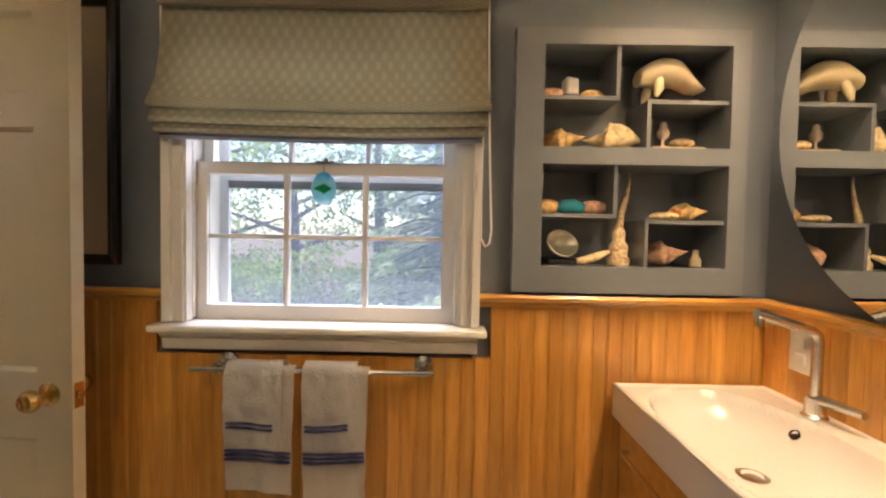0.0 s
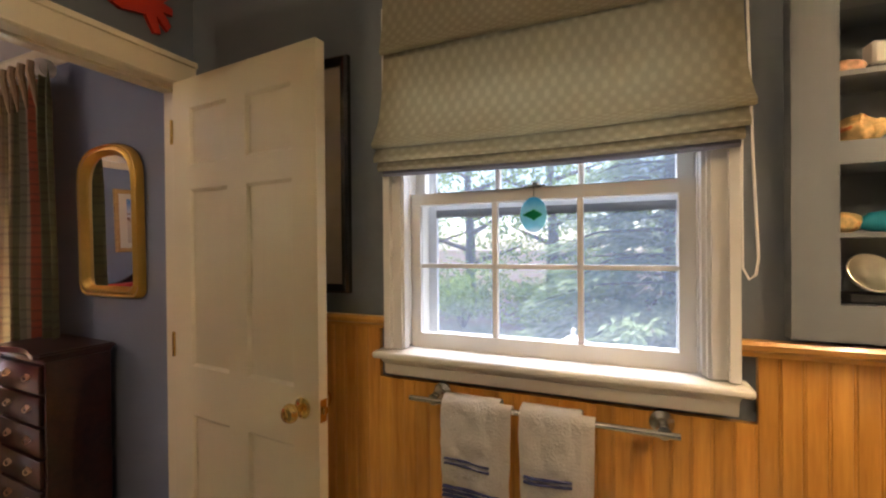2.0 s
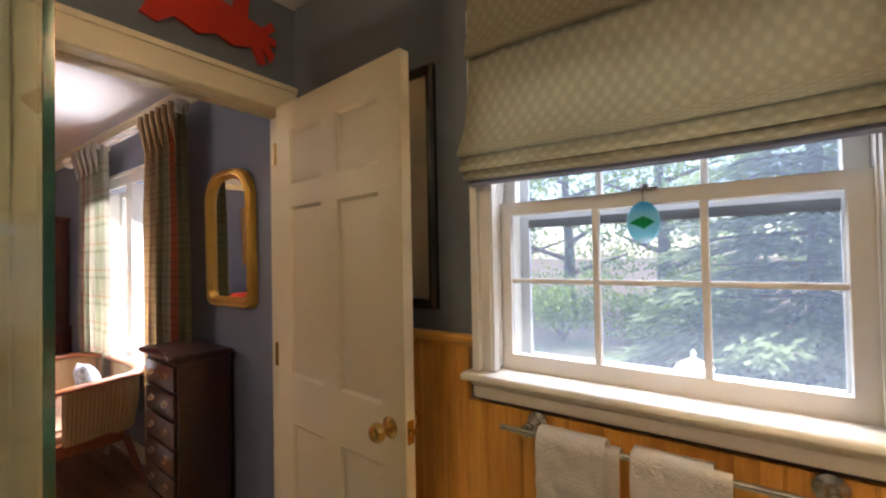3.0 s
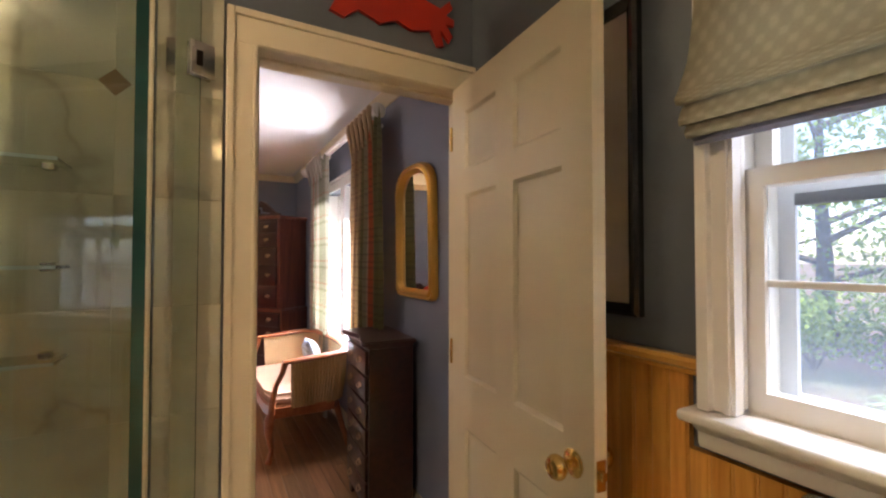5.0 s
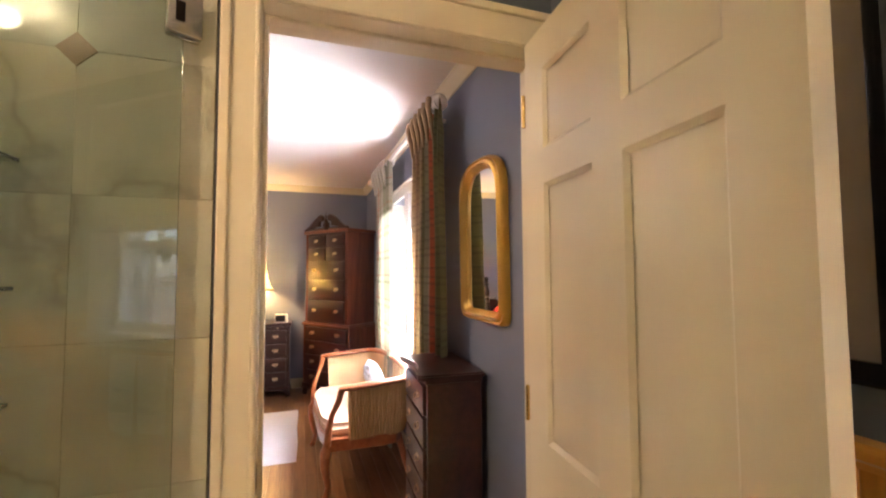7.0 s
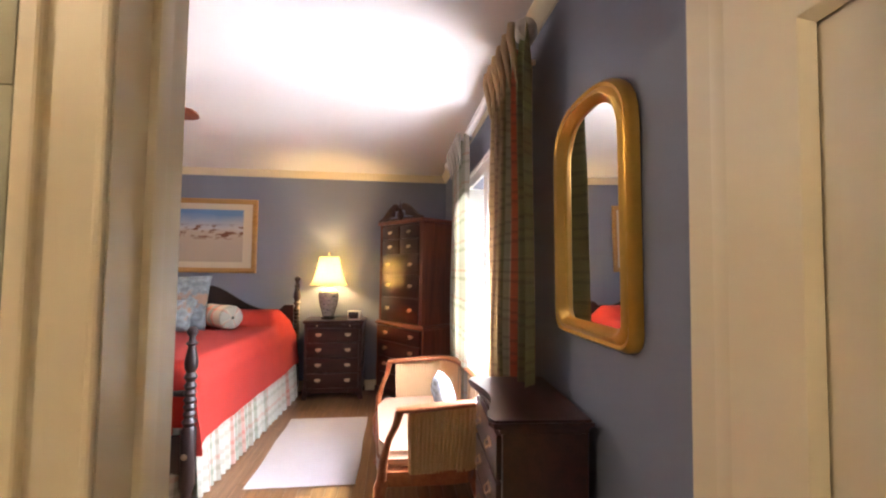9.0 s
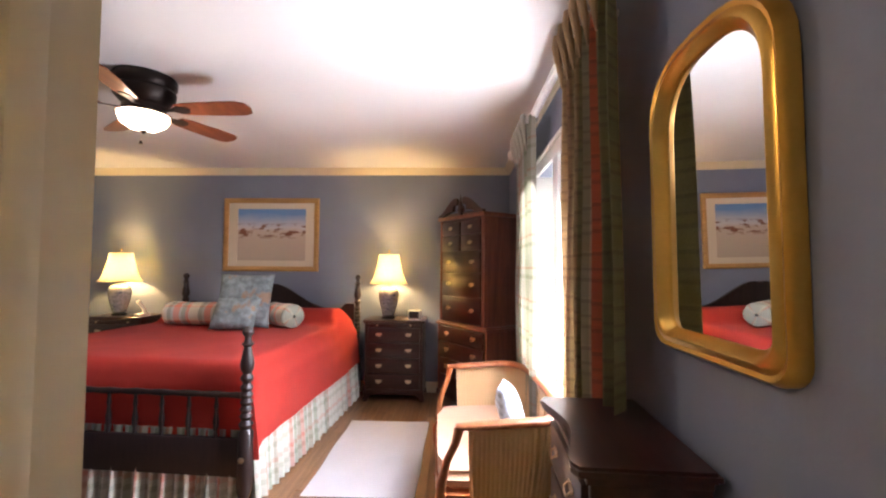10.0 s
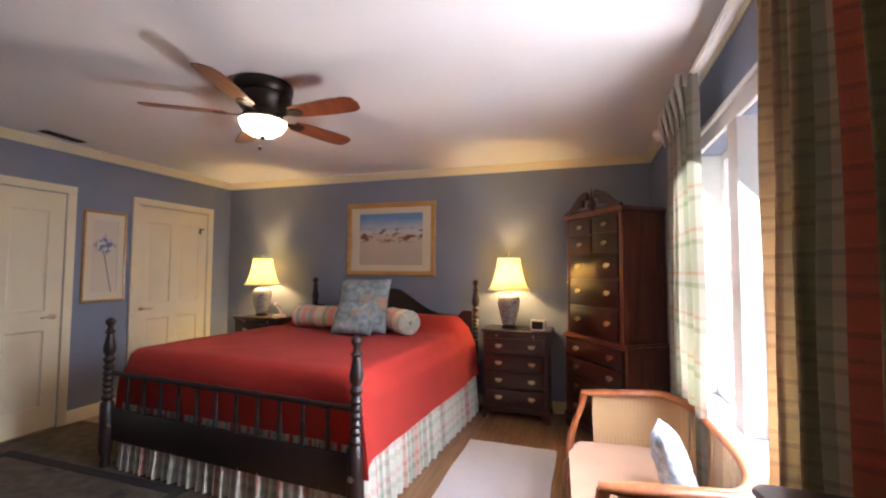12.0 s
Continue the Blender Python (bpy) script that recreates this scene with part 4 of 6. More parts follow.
def highboy():
    t = thing("highboy", pose(-6.98, 2.74, 0, 0, 0, 35.6), "tall dark mahogany chest on chest with scrolled bonnet", "chest")
    wl, wu, d = 0.78, 0.715, 0.40
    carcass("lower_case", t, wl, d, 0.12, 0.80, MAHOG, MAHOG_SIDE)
    part("plinth", boxed(-wl / 2 - 0.012, wl / 2 + 0.012, -d / 2 - 0.012, d / 2, 0.08, 0.14, 0.008), MAHOG, t)
    bracket_feet(t, wl + 0.02, d, 0.085, MAHOG)
    bm = bmesh.new()
    box(bm, -wl / 2 - 0.018, wl / 2 + 0.018, -d / 2 - 0.018, d / 2, 0.80, 0.822, 0.007, 3)
    box(bm, -wl / 2 - 0.004, wl / 2 + 0.004, -d / 2 - 0.004, d / 2, 0.822, 0.838, 0.005)
    part("waist_moulding", bm, MAHOG_SIDE, t)
    for z0, z1 in ((0.15, 0.31), (0.315, 0.475), (0.48, 0.635), (0.64, 0.79)):
        drawer(t, -wl / 2 + 0.035, wl / 2 - 0.035, z0, z1, -d / 2, (0.2, 0.8), MAHOG, s=1.15)
    du = d - 0.03
    u = part("upper_case", boxed(-wu / 2 + 0.02, wu / 2 - 0.02, -du / 2 - 0.011, d / 2, 0.838, 1.865), MAHOG, t)
    for s in (-1, 1):
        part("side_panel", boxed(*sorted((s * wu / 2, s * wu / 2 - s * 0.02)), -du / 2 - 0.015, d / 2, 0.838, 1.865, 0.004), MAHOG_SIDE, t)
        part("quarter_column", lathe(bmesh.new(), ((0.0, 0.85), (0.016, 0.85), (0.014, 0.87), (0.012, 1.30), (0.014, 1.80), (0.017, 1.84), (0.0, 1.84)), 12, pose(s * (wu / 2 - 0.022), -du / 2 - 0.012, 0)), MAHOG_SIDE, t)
    z = 0.85
    for h, two in ((0.25, 0), (0.225, 0), (0.205, 0), (0.155, 1), (0.14, 1)):
        if two:
            drawer(t, -wu / 2 + 0.045, -0.004, z, z + h - 0.006, -du / 2 - 0.012, (0.5,), MAHOG)
            drawer(t, 0.004, wu / 2 - 0.045, z, z + h - 0.006, -du / 2 - 0.012, (0.5,), MAHOG)
        else:
            drawer(t, -wu / 2 + 0.045, wu / 2 - 0.045, z, z + h - 0.006, -du / 2 - 0.012, (0.2, 0.8), MAHOG, s=1.1)
        z += h
    bm = bmesh.new()
    box(bm, -wu / 2 - 0.02, wu / 2 + 0.02, -du / 2 - 0.035, d / 2, 1.843, 1.88, 0.008, 3)
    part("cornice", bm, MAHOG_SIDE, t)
    for s in (-1, 1):
        o = []
        for k in range(13):
            q = k / 12
            o.append((s * (0.36 - 0.30 * q), 0.02 + 0.15 * (0.5 - 0.5 * math.cos(math.pi * q)) ** 0.9))
        for k in range(8):
            a = -0.3 + 4.3 * k / 7
            o.append((s * (0.075 - 0.034 * math.sin(a)), 0.132 + 0.036 * math.cos(a)))
        for k in range(9):
            q = 1 - k / 8
            o.append((s * (0.36 - 0.25 * q), -0.002 + 0.045 * (0.5 - 0.5 * math.cos(math.pi * q))))
        m = Matrix.Translation((0, -du / 2 - 0.005, 1.88)) @ Matrix(((1, 0, 0, 0), (0, 0, -1, 0), (0, 1, 0, 0), (0, 0, 0, 1)))
        part("scroll", prism(bmesh.new(), o, m, 0.03), MAHOG, t, "", 30)
        part("fret", lathe(bmesh.new(), ((0.012, -0.004), (0.02, -0.004), (0.02, 0.004), (0.012, 0.004), (0.012, -0.004)), 14, pose(s * 0.033, -du / 2 - 0.015, 1.933, 90), 1.6), MAHOG, t)
    part("bonnet_back", boxed(-0.33, 0.33, -du / 2 + 0.0, -du / 2 + 0.012, 1.877, 1.907), MAHOG, t)
    bm = bmesh.new()
    lathe(bm, ((0.0, 1.81), (0.02, 1.812), (0.02, 1.86), (0.012, 1.875), (0.022, 1.90), (0.018, 1.93), (0.006, 1.945), (0.010, 1.96), (0.004, 1.99), (0.0, 2.03)), 12, pose(0, -du / 2 - 0.02, 0.065))
    part("finial", bm, MAHOG, t)


highboy()


def small_chest():
    t = thing("small_chest", pose(-3.925, 2.962, 0, 0, 0, -3), "narrow dark mahogany chest with a serpentine top", "chest")
    w, d = 0.45, 0.245
    carcass("body", t, w, d, 0.08, 0.935, MAHOG, MAHOG)
    o = [(w / 2 + 0.02, d / 2 + 0.01), (-w / 2 - 0.02, d / 2 + 0.01)]
    for k in range(25):
        q = k / 24
        o.append((-w / 2 - 0.02 + (w + 0.04) * q, -d / 2 - 0.02 - 0.022 * math.cos(2 * math.pi * q * 1.0) ** 1 * (1 if 0.04 < q < 0.96 else 0.4)))
    bm = prism(bmesh.new(), o, Matrix.Translation((0, 0, 0.947)), 0.024)
    es = [e for e in bm.edges if abs(e.verts[0].co.z - e.verts[1].co.z) < 1e-5]
    bmesh.ops.bevel(bm, geom=es, offset=0.007, segments=2, affect="EDGES")
    part("top", bm, MAHOG, t, "polished serpentine top", 30)
    part("top_moulding", boxed(-w / 2 - 0.008, w / 2 + 0.008, -d / 2 - 0.01, d / 2, 0.93, 0.948, 0.004), MAHOG, t)
    bracket_feet(t, w, d, 0.085, MAHOG)
    for k in range(6):
        z = 0.10 + 0.137 * k
        drawer(t, -w / 2 + 0.025, w / 2 - 0.025, z, z + 0.133, -d / 2, (0.26, 0.74), MAHOG, s=0.85)


small_chest()


# ---- armchair with a wrap-round rail, its back to the window ----
def armchair():
    t = thing("armchair", pose(-5.2, 2.715, 0, 0, 0, 3), "orange cherry barrel armchair with ribbed slatted back", "armchair")

    HW = 0.55

    def rail(q):
        """The plan of the rail: q from 0 (one arm's tip) over the back to 1."""
        if q < 0.26:
            x, y = -HW + 0.015 * (0.26 - q), -0.20 + (q / 0.26) * 0.35
        elif q > 0.74:
            x, y = HW - 0.015 * (q - 0.74), -0.20 + ((1 - q) / 0.26) * 0.35
        else:
            b = math.pi * (1 - (q - 0.26) / 0.48)
            x, y = HW * math.copysign(abs(math.cos(b)) ** 0.7, math.cos(b)), 0.15 + 0.17 * abs(math.sin(b)) ** 0.8
        return Vector((x, y, 0.695 + 0.03 * math.sin(math.pi * q) ** 1.3))

    bm = bmesh.new()
    n = 64
    pts = [rail(k / n) for k in range(n + 1)]
    loops = []
    for k, p in enumerate(pts):
        d = (pts[min(n, k + 1)] - pts[max(0, k - 1)])
        d.z = 0
        d.normalize()
        o = Vector((d.y, -d.x, 0))
        e = 0.7 + 0.3 * min(1, min(k, n - k) / 4)
        loops.append([p + o * (0.036 * e * math.cos(a)) + Vector((0, 0, 0.019 * e * math.sin(a))) for a in [2 * math.pi * j / 12 for j in range(12)]])
    rings(bm, loops)
    part("top_rail", bm, CHERRY, t, "", 60)
    n = 58
    for k in range(n):
        q = 0.05 + 0.90 * (k + 0.5) / n
        p, z1 = rail(q), 0.0
        z1 = p.z - 0.008
        b = Vector((p.x * 0.93, p.y * 0.93 - 0.005, 0.37))
        bm = bmesh.new()
        tube(bm, [b, (b + Vector((p.x, p.y, z1))) / 2 + Vector((p.x, p.y, 0)) * 0.02, Vector((p.x, p.y, z1))], 0.0115, 6)
        part("slat", bm, CANE, t)
    bm = bmesh.new()
    n = 40
    out = [[Vector((rail(0.04 + 0.92 * k / n).x * f, rail(0.04 + 0.92 * k / n).y * f, z)) for f, z in ((0.925, 0.38), (0.965, 0.55), (0.985, rail(0.04 + 0.92 * k / n).z - 0.01), (0.995, rail(0.04 + 0.92 * k / n).z - 0.01), (0.975, 0.55), (0.935, 0.38))] for k in range(n + 1)]
    rings(bm, out)
    part("back_lining", bm, CANE, t, "woven gold back lining", 60)
    o = [(-0.50, -0.25), (-0.3, -0.285), (0.3, -0.285), (0.50, -0.25), (0.525, 0.08)] + [(0.525 * math.copysign(abs(math.cos(a)) ** 0.7, math.cos(a)), 0.12 + 0.14 * math.sin(a) ** 0.8) for a in [math.pi * k / 12 for k in range(1, 12)]] + [(-0.525, 0.08)]
    part("seat_rail", prism(bmesh.new(), o, Matrix.Translation((0, 0, 0.31)), 0.07), CHERRY, t, "", 30)
    bm = prism(bmesh.new(), [(x * 0.94, y * 0.93 - 0.01) for x, y in o], Matrix.Translation((0, 0, 0.375)), 0.085)
    bmesh.ops.bevel(bm, geom=[e for e in bm.edges if abs(e.verts[0].co.z - e.verts[1].co.z) < 1e-5], offset=0.03, segments=3, affect="EDGES")
    part("seat", bm, SEAT_CLOTH, t, "peach upholstered seat", 60)
    for s in (-1, 1):
        part("arm_support", tube(bmesh.new(), [(s * 0.505, -0.265, 0.35), (s * 0.53, -0.26, 0.45), (s * 0.515, -0.235, 0.54), (s * 0.535, -0.20, 0.62), (s * 0.55, -0.185, 0.692)], [0.024, 0.021, 0.017, 0.018, 0.022], 10), CHERRY, t)
        part("front_leg", tube(bmesh.new(), [(s * 0.465, -0.24, 0.36), (s * 0.485, -0.27, 0.30), (s * 0.485, -0.275, 0.22), (s * 0.455, -0.25, 0.08), (s * 0.46, -0.265, 0.02), (s * 0.465, -0.275, 0.0)], [0.03, 0.036, 0.028, 0.017, 0.02, 0.024], 10), CHERRY, t)
        part("back_leg", tube(bmesh.new(), [(s * 0.40, 0.20, 0.36), (s * 0.42, 0.24, 0.2), (s * 0.45, 0.29, 0.0)], [0.026, 0.022, 0.018], 10), CHERRY, t)


armchair()
pillow("throw_cushion", pose(-5.08, 2.84, 0.60, -18, 8, 172), 0.34, 0.34, 0.12, floral("pale_blue_print_cushion", (0.45, 0.54, 0.68), (0.6, 0.62, 0.64), 14), "pale blue printed throw cushion propped on the armchair")


# ---- mirror, pictures ----
def arched(a, h, inset, n=16):
    """A rectangle with rounded lower corners and an arched top, from its centre."""
    a, b = a - inset, h / 2 - inset
    pts, r = [], 0.05
    sh = 0.17
    for k in range(n + 1):
        q = math.pi * k / n
        pts.append((a * math.copysign(abs(math.cos(q)) ** 0.75, math.cos(q)), b - sh + sh * abs(math.sin(q)) ** 0.85))
    for cx, c0 in ((-a + r, math.pi), (a - r, 1.5 * math.pi)):
        for k in range(6):
            q = c0 + math.pi / 2 * k / 5
            pts.append((cx + r * math.cos(q), -b + r + r * math.sin(q)))
    return pts


m = pose(-3.735, NORTH - 0.006, 1.553, 0.8)
gilt = thing("gilt_mirror", m, "arched gilt wood framed mirror hanging on the wall", "mirror")
loops = [[Vector((x, -y, z)) for x, z in arched(0.24, 0.745, i)] for i, y in ((0, 0.0), (0.0, 0.022), (0.008, 0.036), (0.017, 0.031), (0.022, 0.037), (0.033, 0.041), (0.042, 0.033), (0.047, 0.023), (0.052, 0.019), (0.055, 0.010), (0.055, 0.0))]
part("frame", rings(bmesh.new(), loops + [loops[0]], cap=False), GILT, gilt, "", 50)
part("mirror_glass", prism(bmesh.new(), arched(0.24, 0.745, 0.053), Matrix.Translation((0, -0.008, 0)) @ Matrix(((1, 0, 0, 0), (0, 0, -1, 0), (0, 1, 0, 0), (0, 0, 0, 1))), 0.004), MIRROR, gilt, "clear mirror glass", 0)


def desert(name):
    """Watercolour: blue sky fading down over rust rocks and pale sand."""
    m, n, l, p = nodes_of(name)
    co, sep = n.new("ShaderNodeTexCoord"), n.new("ShaderNodeSeparateXYZ")
    l.new(co.outputs["Object"], sep.inputs[0])
    v = mapped(n, l, (3.0, 1, 7))
    wob = noise_of(n, l, v, 1.6, 5)
    z = math_of(n, l, "MULTIPLY_ADD", wob, 0.10, sep.outputs[2])
    base = ramp_of(n, l, math_of(n, l, "MULTIPLY_ADD", z, 1.7, 0.45), ((0.0, (0.50, 0.42, 0.33)), (0.60, (0.58, 0.48, 0.38)), (0.66, (0.60, 0.58, 0.58)), (0.95, (0.16, 0.30, 0.58))))
    band = ramp_of(n, l, math_of(n, l, "MULTIPLY_ADD", sep.outputs[2], 1.7, 0.45), ((0.36, (0, 0, 0)), (0.44, (1, 1, 1)), (0.62, (1, 1, 1)), (0.68, (0, 0, 0))))
    rock = ramp_of(n, l, noise_of(n, l, v, 2.7, 6), ((0.50, (0, 0, 0)), (0.58, (1, 1, 1))))
    x = mix_of(n, l, base, (0.22, 0.10, 0.06), mix_of(n, l, band, rock, 1.0, "MULTIPLY"))
    l.new(x, p.inputs["Base Color"])
    p.inputs["Roughness"].default_value = 0.25
    return m


def picture(name, m, w, h, rail, deep, frame_mat, mat_w, mat_mat, art, aw, ah, label):
    """A framed picture that faces -y in its own axes, its centre at the pose."""
    t = thing(name, m, label, "picture")
    loops = []
    for i, y in ((0, 0), (0, deep * 0.7), (rail * 0.25, deep), (rail * 0.6, deep * 0.85), (rail, deep * 0.6), (rail, 0)):
        loops.append([Vector((sx * (w / 2 - i), -y, sz * (h / 2 - i))) for sx, sz in ((-1, -1), (1, -1), (1, 1), (-1, 1))])
    part("frame", rings(bmesh.new(), loops + [loops[0]], cap=False), frame_mat, t, "", 25)
    part("mat_board", holed("y", -0.006, -0.002, (-w / 2 + rail, w / 2 - rail), (-h / 2 + rail, h / 2 - rail), [(-aw / 2, aw / 2, -ah / 2, ah / 2)]), mat_mat, t, "", 0)
    part("art", boxed(-aw / 2 - 0.01, aw / 2 + 0.01, -0.0018, -0.0005, -ah / 2 - 0.01, ah / 2 + 0.01), art, t, "", 0)
    return t


MATBOARD = paint("cream_mat_board", (0.66, 0.58, 0.44), 0.8, 0.02, 200, 0.02)
GOLDWOOD = wood("gold_oak_frame", (0.36, 0.18, 0.05), (0.56, 0.32, 0.10), (10, 1, 1), 9, 0.35, 0.3)
picture("watercolour_picture", pose(FAR + 0.002, 0.443, 1.728, 0, 0, 90), 1.09, 0.825, 0.055, 0.03, GOLDWOOD, 0.1, MATBOARD, desert("desert_watercolour"), 0.78, 0.585, "gold wood framed desert watercolour above the headboard")


def blue_flower(name):
    m, n, l, p = nodes_of(name)
    v = mapped(n, l, (1, 1, 1))
    co, sep = n.new("ShaderNodeTexCoord"), n.new("ShaderNodeSeparateXYZ")
    l.new(co.outputs["Object"], sep.inputs[0])
    dx, dz = math_of(n, l, "ABSOLUTE", sep.outputs[0]), math_of(n, l, "ABSOLUTE", math_of(n, l, "SUBTRACT", sep.outputs[2], 0.10))
    near = ramp_of(n, l, math_of(n, l, "ADD", dx, dz), ((0.07, (1, 1, 1)), (0.13, (0, 0, 0))))
    blot = ramp_of(n, l, noise_of(n, l, v, 22, 3), ((0.46, (0, 0, 0)), (0.54, (1, 1, 1))))
    stem = ramp_of(n, l, math_of(n, l, "ABSOLUTE", math_of(n, l, "ADD", math_of(n, l, "MULTIPLY", sep.outputs[2], 0.2), sep.outputs[0])), ((0.003, (1, 1, 1)), (0.006, (0, 0, 0))))
    low = ramp_of(n, l, sep.outputs[2], ((0.0, (1, 1, 1)), (0.1, (0, 0, 0))))
    x = mix_of(n, l, (0.62, 0.56, 0.46), (0.12, 0.16, 0.34), mix_of(n, l, near, blot, 1.0, "MULTIPLY"))
    x = mix_of(n, l, x, (0.10, 0.11, 0.14), mix_of(n, l, stem, low, 1.0, "MULTIPLY"))
    l.new(x, p.inputs["Base Color"])
    p.inputs["Roughness"].default_value = 0.25
    return m


picture("flower_picture", pose(-5.99, SOUTH + 0.002, 1.492, 0, 0, 180), 0.39, 0.86, 0.022, 0.02, GOLDWOOD, 0.06, MATBOARD, blue_flower("blue_flower_print"), 0.23, 0.68, "narrow framed blue flower print between the closet doors")


# ---- ceiling fan ----
def ceiling_fan():
    t = thing("ceiling_fan", pose(-5.17, 0.71, CEIL_Z), "five-blade ceiling fan, dark bronze with lit glass bowl", "ceiling fan")
    part("canopy", lathe(bmesh.new(), ((0.0, 0), (0.155, 0), (0.165, -0.012), (0.165, -0.05), (0.15, -0.07), (0.16, -0.085), (0.155, -0.12), (0.12, -0.16), (0.10, -0.175), (0.0, -0.175)), 32), BRONZE, t)
    part("hub", lathe(bmesh.new(), ((0.0, -0.17), (0.11, -0.172), (0.115, -0.205), (0.075, -0.225), (0.0, -0.225)), 24), BRONZE, t)
    bowl = part("light_bowl", lathe(bmesh.new(), ((0.133, -0.222), (0.130, -0.245), (0.112, -0.278), (0.078, -0.302), (0.03, -0.315), (0.0, -0.317), (0.0, -0.313), (0.03, -0.311), (0.076, -0.298), (0.109, -0.275), (0.127, -0.245), (0.130, -0.222)), 32), lampshade_cloth("frosted_glass_bowl", (0.95, 0.9, 0.8), 0.7), t, "lit frosted glass bowl")
    bowl.visible_shadow = False
    part("bowl_rim", lathe(bmesh.new(), ((0.126, -0.215), (0.137, -0.215), (0.137, -0.226), (0.126, -0.226), (0.126, -0.215)), 32), BRONZE, t)
    part("bowl_finial", lathe(bmesh.new(), ((0.0, -0.313), (0.022, -0.315), (0.014, -0.325), (0.008, -0.333), (0.0, -0.338)), 12), BRONZE, t)
    ch = part("pull_chain", tube(bmesh.new(), [(0.03, 0.01, -0.22), (0.031, 0.01, -0.30), (0.031, 0.01, -0.385)], 0.0012, 5), OLDBRASS, t)
    part("chain_fob", lathe(bmesh.new(), ((0.0, -0.405), (0.009, -0.403), (0.010, -0.39), (0.005, -0.383), (0.0, -0.382)), 8, pose(0.031, 0.01, 0)), BRONZE, ch)
    for k in range(5):
        m = pose(0, 0, -0.195, 0, 0, 17 + 72 * k)
        b = part("blade", prism(bmesh.new(), [(0.20, -0.045), (0.26, -0.058), (0.45, -0.068), (0.58, -0.068), (0.625, -0.05), (0.64, 0), (0.625, 0.05), (0.58, 0.068), (0.45, 0.068), (0.26, 0.058), (0.20, 0.045)], m @ pose(0, 0, 0, -12), 0.006), FANWOOD, t, "reddish brown wooden blade", 30)
        bm = bmesh.new()
        prism(bm, [(0.09, -0.018), (0.17, -0.014), (0.21, -0.036), (0.26, -0.03), (0.275, 0), (0.26, 0.03), (0.21, 0.036), (0.17, 0.014), (0.09, 0.018)], m @ pose(0, 0, -0.005, -12), 0.005)
        part("blade_iron", bm, BRONZE, b, "", 30)


ceiling_fan()
vent = thing("ceiling_vent", pose(-5.48, -1.63, CEIL_Z, 0, 0, 8), "dark slotted air vent in the ceiling", "vent")
part("frame", holed("y", 0, 0.006, (-0.17, 0.17), (-0.06, 0.06), [(-0.15, 0.15, -0.04, 0.04)]), BRONZE, vent, "", 0).matrix_basis = pose(0, 0, 0, 90)
for k in range(6):
    part("slat", boxed(-0.15, 0.15, -0.036 + 0.0135 * k, -0.03 + 0.0135 * k, -0.008, 0.0), BRONZE, vent)

# ---- curtains ----
rod = thing("curtain_rod", pose(0, 0, 0), "thick white curtain pole with ball finials", "curtain rod")
part("pole", tube(bmesh.new(), [(-4.20, 3.02, 2.335), (-5.0, 3.02, 2.335), (-6.30, 3.02, 2.335)], 0.024, 14), WHITE, rod)
for x, s in ((-4.20, 1), (-6.30, -1)):
    part("finial", lathe(bmesh.new(), ((0.0, 0), (0.026, 0), (0.03, 0.01), (0.02, 0.022), (0.03, 0.034), (0.047, 0.06), (0.05, 0.08), (0.04, 0.105), (0.018, 0.122), (0.0, 0.126)), 18, pose(x, 3.02, 2.335, 0, 90 * s)), WHITE, rod)
for x in (-4.30, -6.15):
    part("bracket", tube(bmesh.new(), [(x, 3.12, 2.30), (x, 3.06, 2.295), (x, 3.02, 2.30)], 0.013, 8), WHITE, rod)


def curtain(name, x0, x1, folds, cloth, width, label, z0=0.02, seed=0.0, phase=0.0):
    t = thing(name, pose(0, 0, 0), label, "curtain", "pair of curtains")
    bm = bmesh.new()

    def f(u, v):
        pinch = max(0, (v - 0.93) / 0.07)
        spread = 1 - 0.13 * max(0, (v - 0.55) / 0.45) ** 2
        c = (x0 + x1) / 2
        x = c + (x0 + (x1 - x0) * u - c) * spread
        w = math.sin(2 * math.pi * folds * u + 0.9 * math.sin(2.4 * u * math.pi + seed) + 0.5 * v + phase)
        amp = 0.036 * (1 - 0.55 * pinch) * (0.85 + 0.3 * noise.noise((u * 4, seed, 1)))
        y = 3.012 + amp * w + 0.012 * noise.noise((u * 9, v * 3, seed))
        x += 0.012 * math.cos(2 * math.pi * folds * u) + 0.008 * noise.noise((u * 5, v * 4, seed + 4))
        return Vector((x, y, z0 + (2.335 - z0) * v))

    sheet(bm, f, folds * 16, 40, width, 2.3, 0.004)
    part("cloth", bm, cloth, t, "", 80)
    for k in range(folds):
        x = (x0 + x1) / 2 + (x0 + (x1 - x0) * (k + 0.5) / folds - (x0 + x1) / 2) * 0.87
        part("ring", lathe(bmesh.new(), ((0.030, -0.004), (0.036, -0.004), (0.036, 0.004), (0.030, 0.004), (0.030, -0.004)), 16, pose(x, 3.02, 2.322, 0, 90)), WHITE, t)
        part("pleat", tube(bmesh.new(), [(x, 2.955, 2.34), (x, 2.95, 2.29), (x, 2.965, 2.21), (x, 2.975, 2.12)], [0.016, 0.018, 0.014, 0.004], 8), cloth, t)


curtain("curtain", -4.61, -4.01, 6, PLAID, 1.5, "green, sand and rust plaid curtain hanging to the floor", phase=-2.68)
curtain("curtain", -6.05, -5.33, 5, PLAID_BACKLIT, 1.3, "pale plaid curtain with the window's light put into its colours", seed=2.0)

